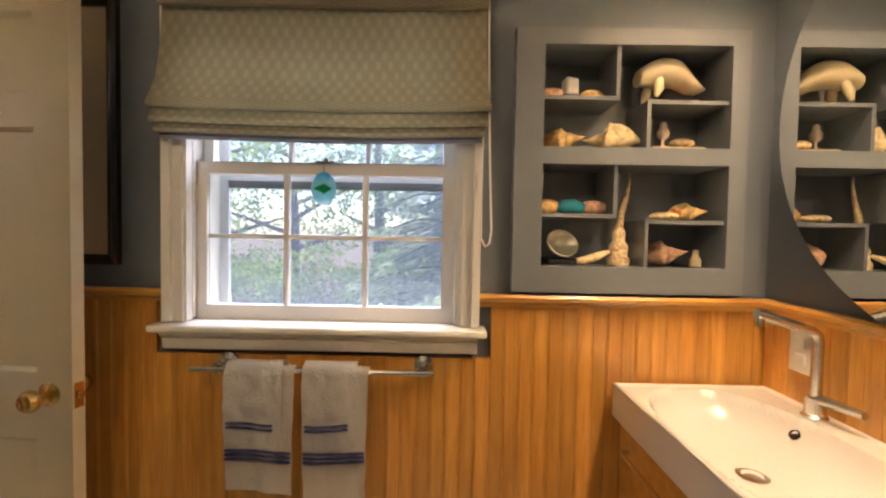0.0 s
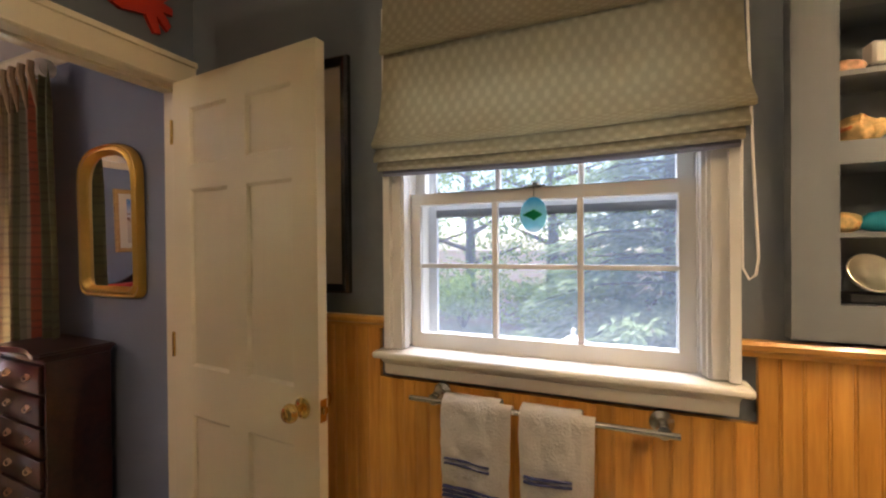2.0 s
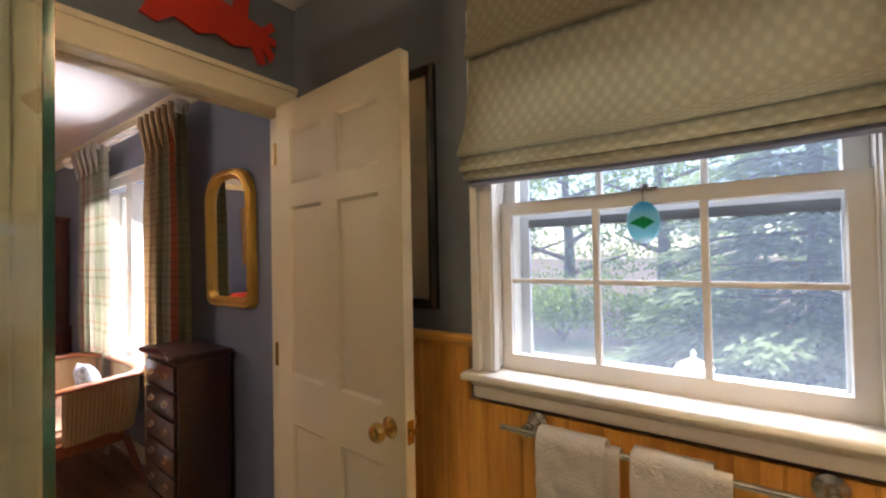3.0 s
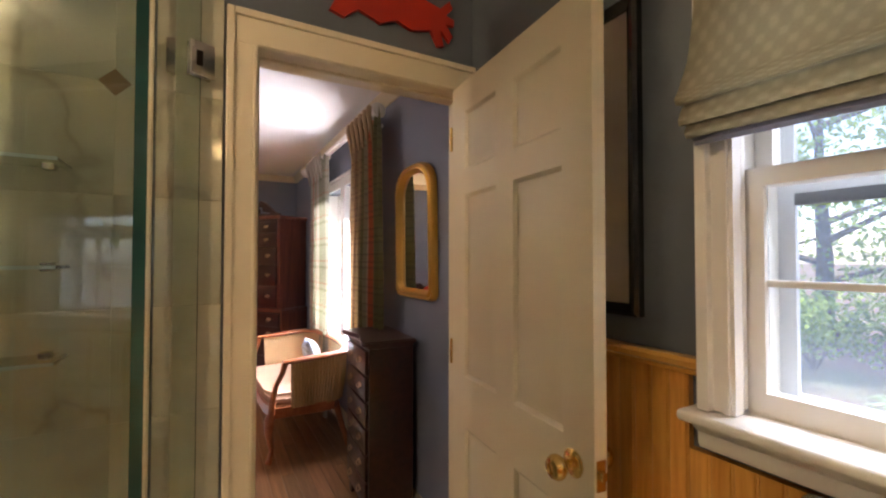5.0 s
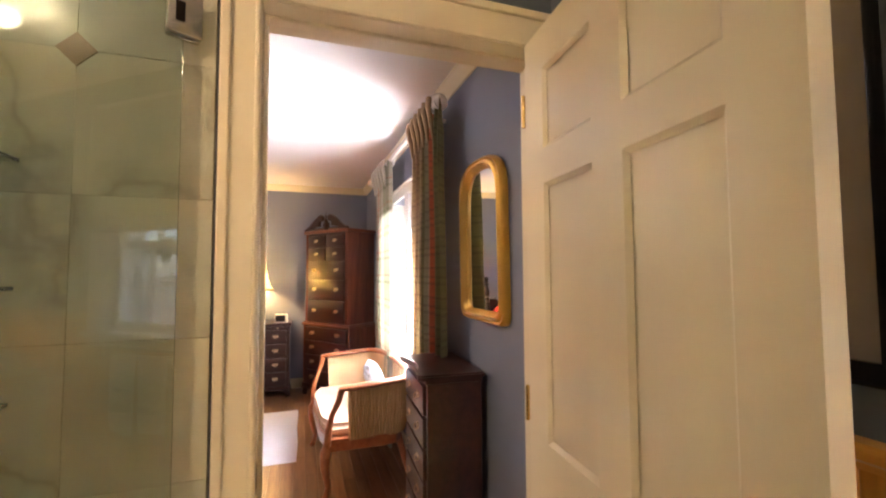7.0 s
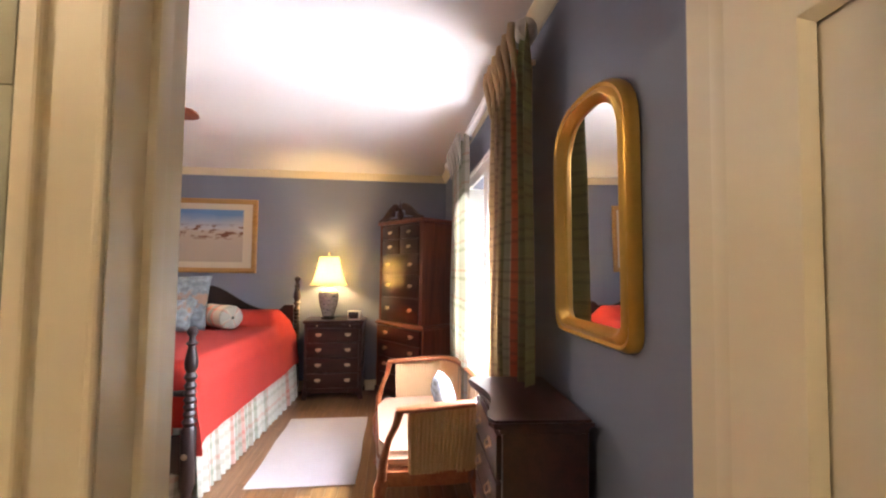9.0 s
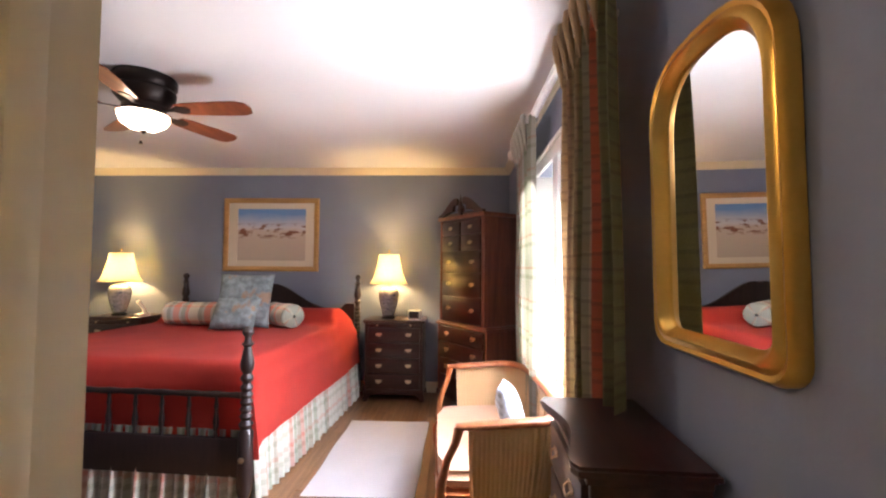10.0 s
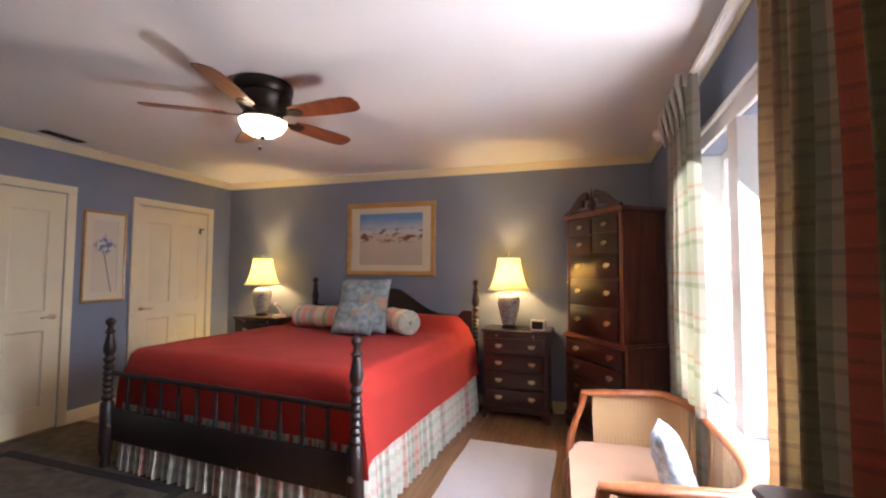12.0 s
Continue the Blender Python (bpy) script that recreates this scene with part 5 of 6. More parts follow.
# ---- rugs ----
rug = tagged(part("white_rug", sheet(bmesh.new(), lambda u, v: Vector((-6.58 + 1.24 * u, 1.617 + 0.685 * v + 0.004 * math.sin(u * 11), 0.010 + 0.002 * noise.noise((u * 9, v * 6, 0)))), 40, 24, 1.24, 0.685, 0.009), RUG_WHITE), "white woven cotton rug beside the bed", "rug")
area = thing("area_rug", pose(-4.33, -0.75, 0.002), "beige floral wool rug with a dark border band", "rug")
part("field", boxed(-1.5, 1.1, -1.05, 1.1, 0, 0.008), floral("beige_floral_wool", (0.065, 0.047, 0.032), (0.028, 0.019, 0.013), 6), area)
bm = bmesh.new()
for a in ((-0.9, 0.9, -0.82, -0.75), (-0.9, 0.9, 0.85, 0.92), (-0.9, -0.83, -0.75, 0.85), (0.83, 0.9, -0.75, 0.85)):
    box(bm, *a, 0.006, 0.012)
part("border_band", bm, fabric("black_wool_band", (0.008, 0.007, 0.007), 0.1, 900, 0.95, 0.3, 0.0), area, "black border band")


# ---- bathroom: window dressing ----
def shade_weave(name):
    """Gold-grey weave with small diamonds."""
    m, n, l, p = nodes_of(name)
    co, sep = n.new("ShaderNodeTexCoord"), n.new("ShaderNodeSeparateXYZ")
    l.new(co.outputs["UV"], sep.inputs[0])
    a = math_of(n, l, "SINE", math_of(n, l, "MULTIPLY", sep.outputs[0], 180.0))
    b = math_of(n, l, "SINE", math_of(n, l, "MULTIPLY", sep.outputs[1], 180.0))
    d = math_of(n, l, "MULTIPLY", a, b)
    v = mapped(n, l, (1, 1, 1))
    slow = noise_of(n, l, v, 6, 3)
    fine = noise_of(n, l, v, 260, 2)
    f = ramp_of(n, l, math_of(n, l, "ADD", math_of(n, l, "MULTIPLY", d, 0.35), math_of(n, l, "MULTIPLY_ADD", slow, 0.3, 0.35)), ((0.40, (0.41, 0.37, 0.26)), (0.55, (0.44, 0.40, 0.28)), (0.74, (0.50, 0.455, 0.325))))
    l.new(mix_of(n, l, f, (0.2, 0.18, 0.13), math_of(n, l, "MULTIPLY", fine, 0.3)), p.inputs["Base Color"])
    p.inputs["Roughness"].default_value = 0.85
    bump_of(n, l, p, math_of(n, l, "ADD", d, fine), 0.2, 0.002)
    return m


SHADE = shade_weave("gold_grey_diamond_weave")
blind = thing("roman_shade", pose(0, 0, 0), "gold grey diamond-weave roman shade, half raised", "window shade")


def fold(name, prof, x0, x1, material, thick=0.004, flare=0.0):
    bm = bmesh.new()
    n = len(prof) - 1
    zmin = min(z for _, z in prof)

    def f(u, v):
        k = min(n - 1, int(v * n))
        t = v * n - k
        y, z = prof[k][0] * (1 - t) + prof[k + 1][0] * t, prof[k][1] * (1 - t) + prof[k + 1][1] * t
        low = math.exp(-(z - zmin) * 14)
        c = (x0 + x1) / 2
        x = c + (x0 + (x1 - x0) * u - c) * (1 + flare * low)
        y -= 0.006 * low * math.sin(u * 7.0)
        z -= 0.007 * math.sin(math.pi * u) * (1 if name != "upper_fall" else 0.6)
        return Vector((x, y, z))

    sheet(bm, f, 40, n * 4, x1 - x0, sum(math.dist(a, b) for a, b in zip(prof, prof[1:])), thick)
    return part(name, bm, material, blind, "", 70)


fold("upper_fall", ((2.965, 2.318), (2.962, 2.178), (2.955, 2.078), (2.943, 2.023), (2.938, 2.003), (2.945, 1.996), (2.955, 2.000)), -2.105, -1.18, SHADE)
fold("middle_fall", ((2.965, 2.044), (2.962, 1.989), (2.955, 1.889), (2.940, 1.799), (2.915, 1.734), (2.908, 1.719), (2.916, 1.709), (2.935, 1.711)), -2.105, -1.18, SHADE, 0.004, 0.03)
fold("lower_fold", ((2.950, 1.724), (2.930, 1.704), (2.918, 1.679), (2.922, 1.667), (2.940, 1.671)), -2.112, -1.18, SHADE, 0.004, 0.01)
fold("hem_fold", ((2.955, 1.684), (2.932, 1.667), (2.925, 1.651), (2.932, 1.641), (2.950, 1.644)), -2.108, -1.185, SHADE, 0.004)
fold("back_hem", ((2.962, 1.669), (2.945, 1.647), (2.940, 1.634), (2.950, 1.627)), -2.10, -1.19, fabric("lavender_grey_hem", (0.27, 0.26, 0.28), 0.1), 0.004)
part("head_rail", boxed(-2.10, -1.185, 2.968, 3.0, 2.30, 2.345, 0.004), WHITE, blind)
bm = bmesh.new()
tube(bm, [(-1.178, 2.96, 2.3), (-1.174, 2.95, 1.9), (-1.166, 2.95, 1.6), (-1.157, 2.95, 1.38), (-1.162, 2.95, 1.345), (-1.174, 2.95, 1.335), (-1.186, 2.95, 1.36), (-1.187, 2.95, 1.5), (-1.185, 2.955, 1.70)], 0.0028, 6)
part("cord_loop", bm, WHITE, blind, "white pull cord loop")


def roundel():
    m, n, l, p = nodes_of("painted_glass_roundel")
    v = mapped(n, l, (1, 1, 1))
    co, sep = n.new("ShaderNodeTexCoord"), n.new("ShaderNodeSeparateXYZ")
    l.new(co.outputs["Object"], sep.inputs[0])
    wob = math_of(n, l, "MULTIPLY_ADD", noise_of(n, l, v, 30, 2), 0.02, sep.outputs[2])
    sea = ramp_of(n, l, math_of(n, l, "MULTIPLY_ADD", wob, 8.0, 0.5), ((0.10, (0.12, 0.62, 0.85)), (0.22, (0.85, 0.92, 0.95)), (0.32, (0.45, 0.80, 0.88)), (0.72, (0.50, 0.82, 0.88)), (0.92, (0.15, 0.62, 0.88))))
    d = math_of(n, l, "ADD", math_of(n, l, "ABSOLUTE", sep.outputs[0]), math_of(n, l, "MULTIPLY", math_of(n, l, "ABSOLUTE", sep.outputs[2]), 1.9))
    isle = ramp_of(n, l, math_of(n, l, "MULTIPLY_ADD", noise_of(n, l, v, 60, 2), 0.02, d), ((0.038, (1, 1, 1)), (0.043, (0, 0, 0))))
    col = mix_of(n, l, sea, (0.03, 0.42, 0.16), isle)
    l.new(col, p.inputs["Base Color"])
    p.inputs["Roughness"].default_value = 0.1
    tr, x = n.new("ShaderNodeBsdfTranslucent"), n.new("ShaderNodeMixShader")
    l.new(col, tr.inputs[0])
    x.inputs[0].default_value = 0.85
    l.new(p.outputs[0], x.inputs[1])
    l.new(tr.outputs[0], x.inputs[2])
    l.new(x.outputs[0], n["Material Output"].inputs[0])
    orn = thing("sun_catcher", pose(-1.664, 3.046, 1.502), "oval blue and green glass sun catcher on the sash", "ornament")
    part("disc", lathe(bmesh.new(), ((0.0, -0.002), (0.036, -0.002), (0.038, 0.0), (0.036, 0.002), (0.0, 0.002)), 32, pose(0, 0, 0, 90), 1.34), m, orn, "", 40)
    part("hanger", tube(bmesh.new(), [(0, 0, 0.05), (0, 0.004, 0.075), (0, 0.004, 0.09)], 0.0012, 5), CHROME, orn)


roundel()

# ---- bathroom: towel bar and towels ----
bar = thing("towel_bar", pose(0, 0, 0), "brushed nickel towel bar screwed to the wainscot", "towel bar")
part("rod", tube(bmesh.new(), [(-1.998, 2.915, 0.978), (-1.64, 2.915, 0.979), (-1.312, 2.915, 0.978)], 0.008, 12), CHROME, bar)
for x in (-1.925, -1.345):
    part("post", lathe(bmesh.new(), ((0.0, 0), (0.028, 0), (0.028, 0.008), (0.014, 0.014), (0.012, 0.05), (0.016, 0.055), (0.016, 0.075), (0.0, 0.078)), 18, pose(x, 2.99, 0.981, 90)), CHROME, bar)


def towel(x0, x1, zb, seed, label):
    """A towel folded over the bar, with a second shorter fold on its front."""
    t = thing("towel", pose(0, 0, 0), label, "towel", "hand towels on the bar")

    def body(front, z_low, x0, x1, lift):
        def f(u, v):
            x = x0 + (x1 - x0) * u
            bulge = 0.006 * noise.noise((u * 4, v * 5, seed)) + 0.005 * math.sin(u * 6 + seed)
            r = 0.016 + lift
            if v < 0.12:
                a = v / 0.12 * math.pi
                y, z = 2.915 + r * math.cos(a), 0.980 + r * math.sin(a)
            else:
                q = (v - 0.12) / 0.88
                y, z = 2.915 - r - 0.010 * q * (1 - q) * 2, 0.980 - q * (0.980 - z_low)
            shrink = 1 - 0.06 * min(1, max(0, (0.980 - z) / 0.3))
            c = (x0 + x1) / 2
            return Vector((c + (x - c) * shrink + 0.003 * noise.noise((v * 6, seed, u * 2)), y - abs(bulge) * (0.5 if v < 0.12 else 1), z + 0.008 * math.sin(u * 3.1 + seed) * (v > 0.9)))
        return f

    bm = bmesh.new()
    sheet(bm, body(True, zb, x0, x1, 0.0), 26, 60, x1 - x0, 0.4, 0.010)
    part("back_fall", bm, TERRY, t, "", 80)
    bm = bmesh.new()
    f2 = body(True, 0.775, x0 + 0.006, x1 - 0.03, 0.013)
    sheet(bm, f2, 24, 40, x1 - x0, 0.2, 0.010)
    part("front_fall", bm, TERRY, t, "", 80)

    def stripe(z, y, xa, xb):
        bm = bmesh.new()
        n = 14
        loops = []
        for k in range(n + 1):
            q = k / n
            x = xa + (xb - xa) * q
            zz = z + 0.004 * math.sin(q * 3.1 + seed)
            yy = y - 0.006 * abs(noise.noise((q * 4, z * 9, seed)))
            loops.append([(x, yy - 0.001, zz + 0.0014), (x, yy - 0.001, zz - 0.0014), (x, yy + 0.012, zz - 0.0014), (x, yy + 0.012, zz + 0.0014)])
        rings(bm, loops)
        part("woven_stripe", bm, NAVY, t, "navy blue woven stripe")

    c = (x0 + x1) / 2
    w = (x1 - x0) / 2
    for z in (0.829, 0.842):
        stripe(z, 2.874, c - w * 0.72 - 0.01, c + w * 0.55 - 0.01)
    for z in (0.736, 0.748, 0.760):
        stripe(z, 2.884, c - w * 0.92, c + w * 0.92)


towel(-1.893, -1.697, 0.64, 1.0, "white terry hand towel with navy stripes, folded over the bar")
towel(-1.677, -1.493, 0.622, 4.0, "white terry hand towel with navy stripes, hanging slightly lower")

# ---- bathroom: display niche ----
niche = thing("display_niche", pose(0, 0, 0), "grey painted built-in display niche with small shelves", "shelf")
NX0, NX1, NY = -1.010, -0.476, 3.135
part("face_frame", holed("y", 2.972, BATH_N + 0.001, (-1.093, -0.425), (1.205, 1.964), [(NX0, NX1, 1.627, 1.918), (NX0, NX1, 1.282, 1.578)]), NICHE_PAINT, niche, "", 20)
part("back_panel", boxed(NX0 - 0.003, NX1 + 0.003, NY, NY + 0.015, 1.279, 1.921), NICHE_PAINT, niche)
for nm, a in (("side_panel", (NX0 - 0.002, NX0, 3.01, NY, 1.280, 1.920)), ("side_panel", (NX1, NX1 + 0.002, 3.01, NY, 1.280, 1.920)), ("mid_rail", (NX0, NX1, 3.0, NY, 1.578, 1.627)),
              ("divider", (-0.800, -0.789, 2.985, NY, 1.777, 1.918)), ("shelf", (NX0, -0.789, 2.985, NY, 1.766, 1.777)), ("divider", (-0.709, -0.698, 2.985, NY, 1.627, 1.756)), ("shelf", (-0.709, NX1, 2.985, NY, 1.756, 1.767)),
              ("divider", (-0.800, -0.789, 2.985, NY, 1.436, 1.578)), ("shelf", (NX0, -0.789, 2.985, NY, 1.425, 1.436)), ("divider", (-0.706, -0.695, 2.985, NY, 1.282, 1.410)), ("shelf", (-0.706, NX1, 2.985, NY, 1.410, 1.421))):
    part(nm, boxed(*a), NICHE_PAINT, niche, "", 0)

SHELL = floral("cream_and_coral_shell", (0.72, 0.48, 0.20), (0.68, 0.20, 0.05), 22)
PALESHELL = floral("pale_sand_shell", (0.74, 0.58, 0.32), (0.58, 0.36, 0.14), 18)
PINKSHELL = floral("peach_shell", (0.62, 0.36, 0.22), (0.66, 0.50, 0.34), 25)
BONE = paint("bone_carving", (0.66, 0.55, 0.33), 0.45, 0.12, 40, 0.05)


def conch(m, size, material, label, turns=4.5, open_=1.0):
    """A spiral shell: a stepped spire, a knobbed shoulder, a drawn-out foot and a flared lip down one side."""
    bm = bmesh.new()
    loops, n, seg = [], 40, 28
    for k in range(n + 1):
        q = k / n
        spire = 0.30 * (q / 0.45) ** 1.25 if q < 0.45 else 0.30 * max(0.0, 1 - ((q - 0.45) / 0.57) ** 1.35)
        ring = []
        for b in range(seg):
            a = 2 * math.pi * b / seg
            step = (q * turns - a / (2 * math.pi)) % 1.0
            r = size * (spire + 0.008) * (1 + (0.20 * step - 0.08) * (q < 0.5) + 0.10 * max(0, math.sin(7 * a)) * math.exp(-((q - 0.45) / 0.06) ** 2))
            lip = math.exp(-((a - 1.2) / 0.30) ** 2) * max(0, math.sin(math.pi * max(0, min(1, (q - 0.36) / 0.6)))) * open_
            hollow = math.exp(-((a - 1.95) / 0.42) ** 2) * max(0, math.sin(math.pi * max(0, min(1, (q - 0.40) / 0.5)))) * open_
            r += size * (0.20 * lip - 0.12 * hollow)
            ring.append(Vector((r * math.cos(a), r * math.sin(a), size * (0.75 - 1.45 * q))))
        loops.append(ring)
    rings(bm, loops)
    ob = tagged(part("seashell", bm, material, None, "", 50), label, "seashell", "shells in the niche")
    ob.matrix_world = m
    zs = [(m @ v.co).z for v in ob.data.vertices]
    return ob, min(zs)


def rest(pair, z):
    ob, low = pair
    ob.matrix_world = Matrix.Translation((0, 0, z - low)) @ ob.matrix_world


def cowrie(x, y, z, s, material, label, squash=0.7):
    bm = bmesh.new()
    loops = []
    for k in range(13):
        q = math.pi * k / 12
        rr = math.sin(q) ** 0.8
        loops.append([Vector((s * math.cos(q) * 1.2, s * rr * 0.8 * math.cos(a), s * squash * (1 + rr * math.sin(a) * (1 if math.sin(a) > 0 else 0.95)) + 0.06 * s * noise.noise((q * 2, a, s * 50)))) for a in [2 * math.pi * j / 12 for j in range(12)]])
    rings(bm, loops)
    ob = tagged(part("seashell", bm, material, None, "", 60), label, "seashell", "shells in the niche")
    zmin = min(v.co.z for v in ob.data.vertices)
    ob.matrix_world = pose(x, y, z - zmin, 0, 0, random.uniform(-40, 40))


cowrie(-0.973, 3.06, 1.777, 0.033, PINKSHELL, "small pink cowrie shell on a shelf")
cowrie(-0.847, 3.06, 1.777, 0.030, SHELL, "small brown ridged shell on a shelf")
rest(conch(pose(-0.942, 3.07, 1.7, 84, 0, 62), 0.108, SHELL, "orange and cream spiked whelk shell"), 1.627)
rest(conch(pose(-0.775, 3.07, 1.7, 84, 0, -118), 0.122, PALESHELL, "large cream conch shell with a flared lip"), 1.627)
cowrie(-0.562, 3.07, 1.647, 0.03, PALESHELL, "cream limpet shell on a driftwood slice", 0.5)
cowrie(-0.973, 3.06, 1.436, 0.034, SHELL, "yellow cowrie shell on a shelf")
cowrie(-0.833, 3.06, 1.436, 0.033, PINKSHELL, "pinkish round shell on a shelf")
rest(conch(pose(-0.543, 3.07, 1.5, 84, 0, 70), 0.082, SHELL, "orange murex shell on a shelf"), 1.421)
cowrie(-0.614, 3.06, 1.421, 0.036, PALESHELL, "flat sand-coloured shell on a shelf", 0.4)
rest(conch(pose(-0.619, 3.07, 1.35, 80, 0, 60), 0.108, PINKSHELL, "large brown and cream helmet shell"), 1.282)

man = bmesh.new()
loops = []
for k in range(23):
    q = k / 22
    c = Vector((-0.10 + 0.20 * q, 0, 0.072 + 0.022 * math.sin(math.pi * min(1, q * 1.15)) - 0.045 * max(0, q - 0.62) ** 1.2 * 2.2))
    r = 0.012 + 0.032 * math.sin(math.pi * min(1, 0.12 + q * 0.85)) ** 0.9
    wide, tall = (r * 1.05, r * 0.98) if q < 0.82 else (r * (1 + (q - 0.82) * 5), r * max(0.22, 1 - (q - 0.82) * 5))
    loops.append([c + Vector((0, wide * math.cos(a), tall * math.sin(a))) for a in [2 * math.pi * j / 14 for j in range(14)]])
rings(man, loops)
for s in (-1, 1):
    tube(man, [(-0.045, s * 0.022, 0.066), (-0.052, s * 0.034, 0.035), (-0.060, s * 0.034, 0.008)], [0.013, 0.015, 0.006], 8)
carving = tagged(part("sea_cow_carving", man, BONE, None, "", 60), "carved bone sea cow figure on a wooden stand", "figurine")
carving.matrix_world = pose(-0.614, 3.06, 1.778, 0, 0, 6)
tagged(part("carving_stand", boxed(-0.642, -0.548, 3.035, 3.085, 1.767, 1.779, 0.004), CHERRY), "small oval reddish wood stand under the carving", "stand")
tagged(part("driftwood_slice", boxed(-0.666, -0.501, 3.035, 3.10, 1.627, 1.647, 0.008), paint("pale_driftwood", (0.55, 0.42, 0.25), 0.7, 0.15, 60, 0.3)), "pale driftwood slice lying in the niche", "driftwood")
f = tagged(part("bird_figurine", lathe(bmesh.new(), ((0.0, 0), (0.012, 0.002), (0.004, 0.012), (0.004, 0.025), (0.016, 0.036), (0.018, 0.05), (0.010, 0.064), (0.011, 0.072), (0.006, 0.08), (0.0, 0.082)), 14), paint("white_and_red_enamel", (0.70, 0.58, 0.46), 0.3, 0.3, 60), None, ""), "small cream and red porcelain bird figure", "figurine")
f.matrix_world = pose(-0.617, 3.075, 1.647)
cube = thing("crystal_paperweight", pose(-0.912, 3.06, 1.777, 0, 0, 15), "clear crystal block on a dark base", "paperweight")
part("base", boxed(-0.035, 0.035, -0.025, 0.025, 0, 0.022, 0.003), BLACK, cube)
part("block", boxed(-0.022, 0.022, -0.018, 0.018, 0.022, 0.075, 0.006, 1), CERAMIC, cube, "bright cut crystal")
tq = bmesh.new()
tube(tq, [(-0.042, 0, 0.018), (-0.02, 0, 0.024), (0.01, 0, 0.026), (0.035, 0, 0.022), (0.05, 0, 0.03)], [0.008, 0.022, 0.025, 0.018, 0.007], 12)
tagged(part("turquoise_fish", tq, paint("turquoise_glaze", (0.02, 0.26, 0.34), 0.25, 0.2, 40), None, "", 60), "turquoise glazed ceramic fish", "figurine").matrix_world = pose(-0.907, 3.055, 1.436 - 0.001)
ball = thing("abalone_dish", pose(-0.926, 3.06, 1.282, 0, 0, 10), "silvery abalone shell dish tilted on its stand", "dish")
part("dish", lathe(bmesh.new(), ((0.0, 0), (0.02, 0.003), (0.045, 0.016), (0.055, 0.032), (0.052, 0.033), (0.042, 0.02), (0.018, 0.008), (0.0, 0.006)), 26, pose(-0.01, 0.01, 0.052, 62, 0, 10), 0.85), metal("nacre_silver", (0.84, 0.80, 0.66), 0.42, 0.25), ball)
part("stand", boxed(-0.055, 0.04, -0.03, 0.04, 0, 0.02, 0.006), BLACK, ball)
tusk = bmesh.new()
tube(tusk, [(0, 0, 0.10), (0.006, 0, 0.16), (0.02, 0, 0.21), (0.028, 0, 0.255), (0.026, 0, 0.285)], [0.012, 0.010, 0.007, 0.004, 0.0015], 8)
lathe(tusk, ((0.0, 0), (0.032, 0), (0.034, 0.02), (0.026, 0.03), (0.028, 0.06), (0.018, 0.075), (0.02, 0.10), (0.010, 0.125), (0.0, 0.13)), 14)
tagged(part("horn_carving", tusk, floral("horn_and_enamel", (0.55, 0.42, 0.24), (0.30, 0.12, 0.08), 40), None, "", 50), "carved horn standing on a small round base", "figurine").matrix_world = pose(-0.751, 3.06, 1.282)
drift = tube(bmesh.new(), [(-0.893, 3.05, 1.291), (-0.855, 3.04, 1.298), (-0.817, 3.045, 1.312), (-0.784, 3.05, 1.324)], [0.008, 0.013, 0.012, 0.006], 8)
tagged(part("starfish_arm", drift, PALESHELL, None, "", 60), "pale curved piece of coral lying in the niche", "coral")
tagged(part("small_bottle", lathe(bmesh.new(), ((0.0, 0), (0.016, 0), (0.017, 0.02), (0.009, 0.034), (0.008, 0.048), (0.010, 0.05), (0.0, 0.052)), 14), BONE), "small cream ceramic bottle", "bottle").matrix_world = pose(-0.512, 3.06, 1.282)

# ---- bathroom: basin, vanity and mirror ----
vanity = thing("vanity_cabinet", pose(0, 0, 0), "orange wood vanity cabinet under the basin", "cabinet")
part("body", boxed(-0.752, BATH_E - 0.022, 2.16, 2.972, 0.10, 0.80, 0.004), FIR, vanity)
for y0, y1 in ((2.17, 2.56), (2.57, 2.96)):
    d = part("drawer_front", boxed(-0.77, -0.752, y0, y1, 0.48, 0.838, 0.004), FIR_RAIL, vanity)
    part("bar_handle", tube(bmesh.new(), [(-0.77, y0 + 0.06, 0.775), (-0.792, y0 + 0.065, 0.775), (-0.792, y1 - 0.065, 0.775), (-0.77, y1 - 0.06, 0.775)], 0.006, 8), CHROME, d)
    part("door_front", boxed(-0.77, -0.752, y0, y1, 0.11, 0.47, 0.004), FIR_RAIL, vanity)
part("plinth", boxed(-0.71, BATH_E - 0.022, 2.2, 2.95, 0.0, 0.10), FIR, vanity)
basin = thing("wash_basin", pose(0, 0, 0), "white ceramic wash basin with a long rectangular rim", "basin")
X0, X1, Y0, Y1, ZT = -0.788, BATH_E - 0.022, 2.12, 2.976, 0.938


def dish(u, v):
    x, y = X0 + (X1 - X0) * u, Y0 + (Y1 - Y0) * v
    a, b = (u - 0.44) / 0.40, (v - 0.60) / 0.36
    r = (abs(a) ** 2.6 + abs(b) ** 2.6) ** (1 / 2.6)
    d = 0.112 * max(0, 1 - r ** 2.2) ** 0.55 if r < 1 else 0
    return Vector((x, y, ZT - d + (0.004 if (u < 0.015 or u > 0.985 or v < 0.01 or v > 0.99) else 0)))


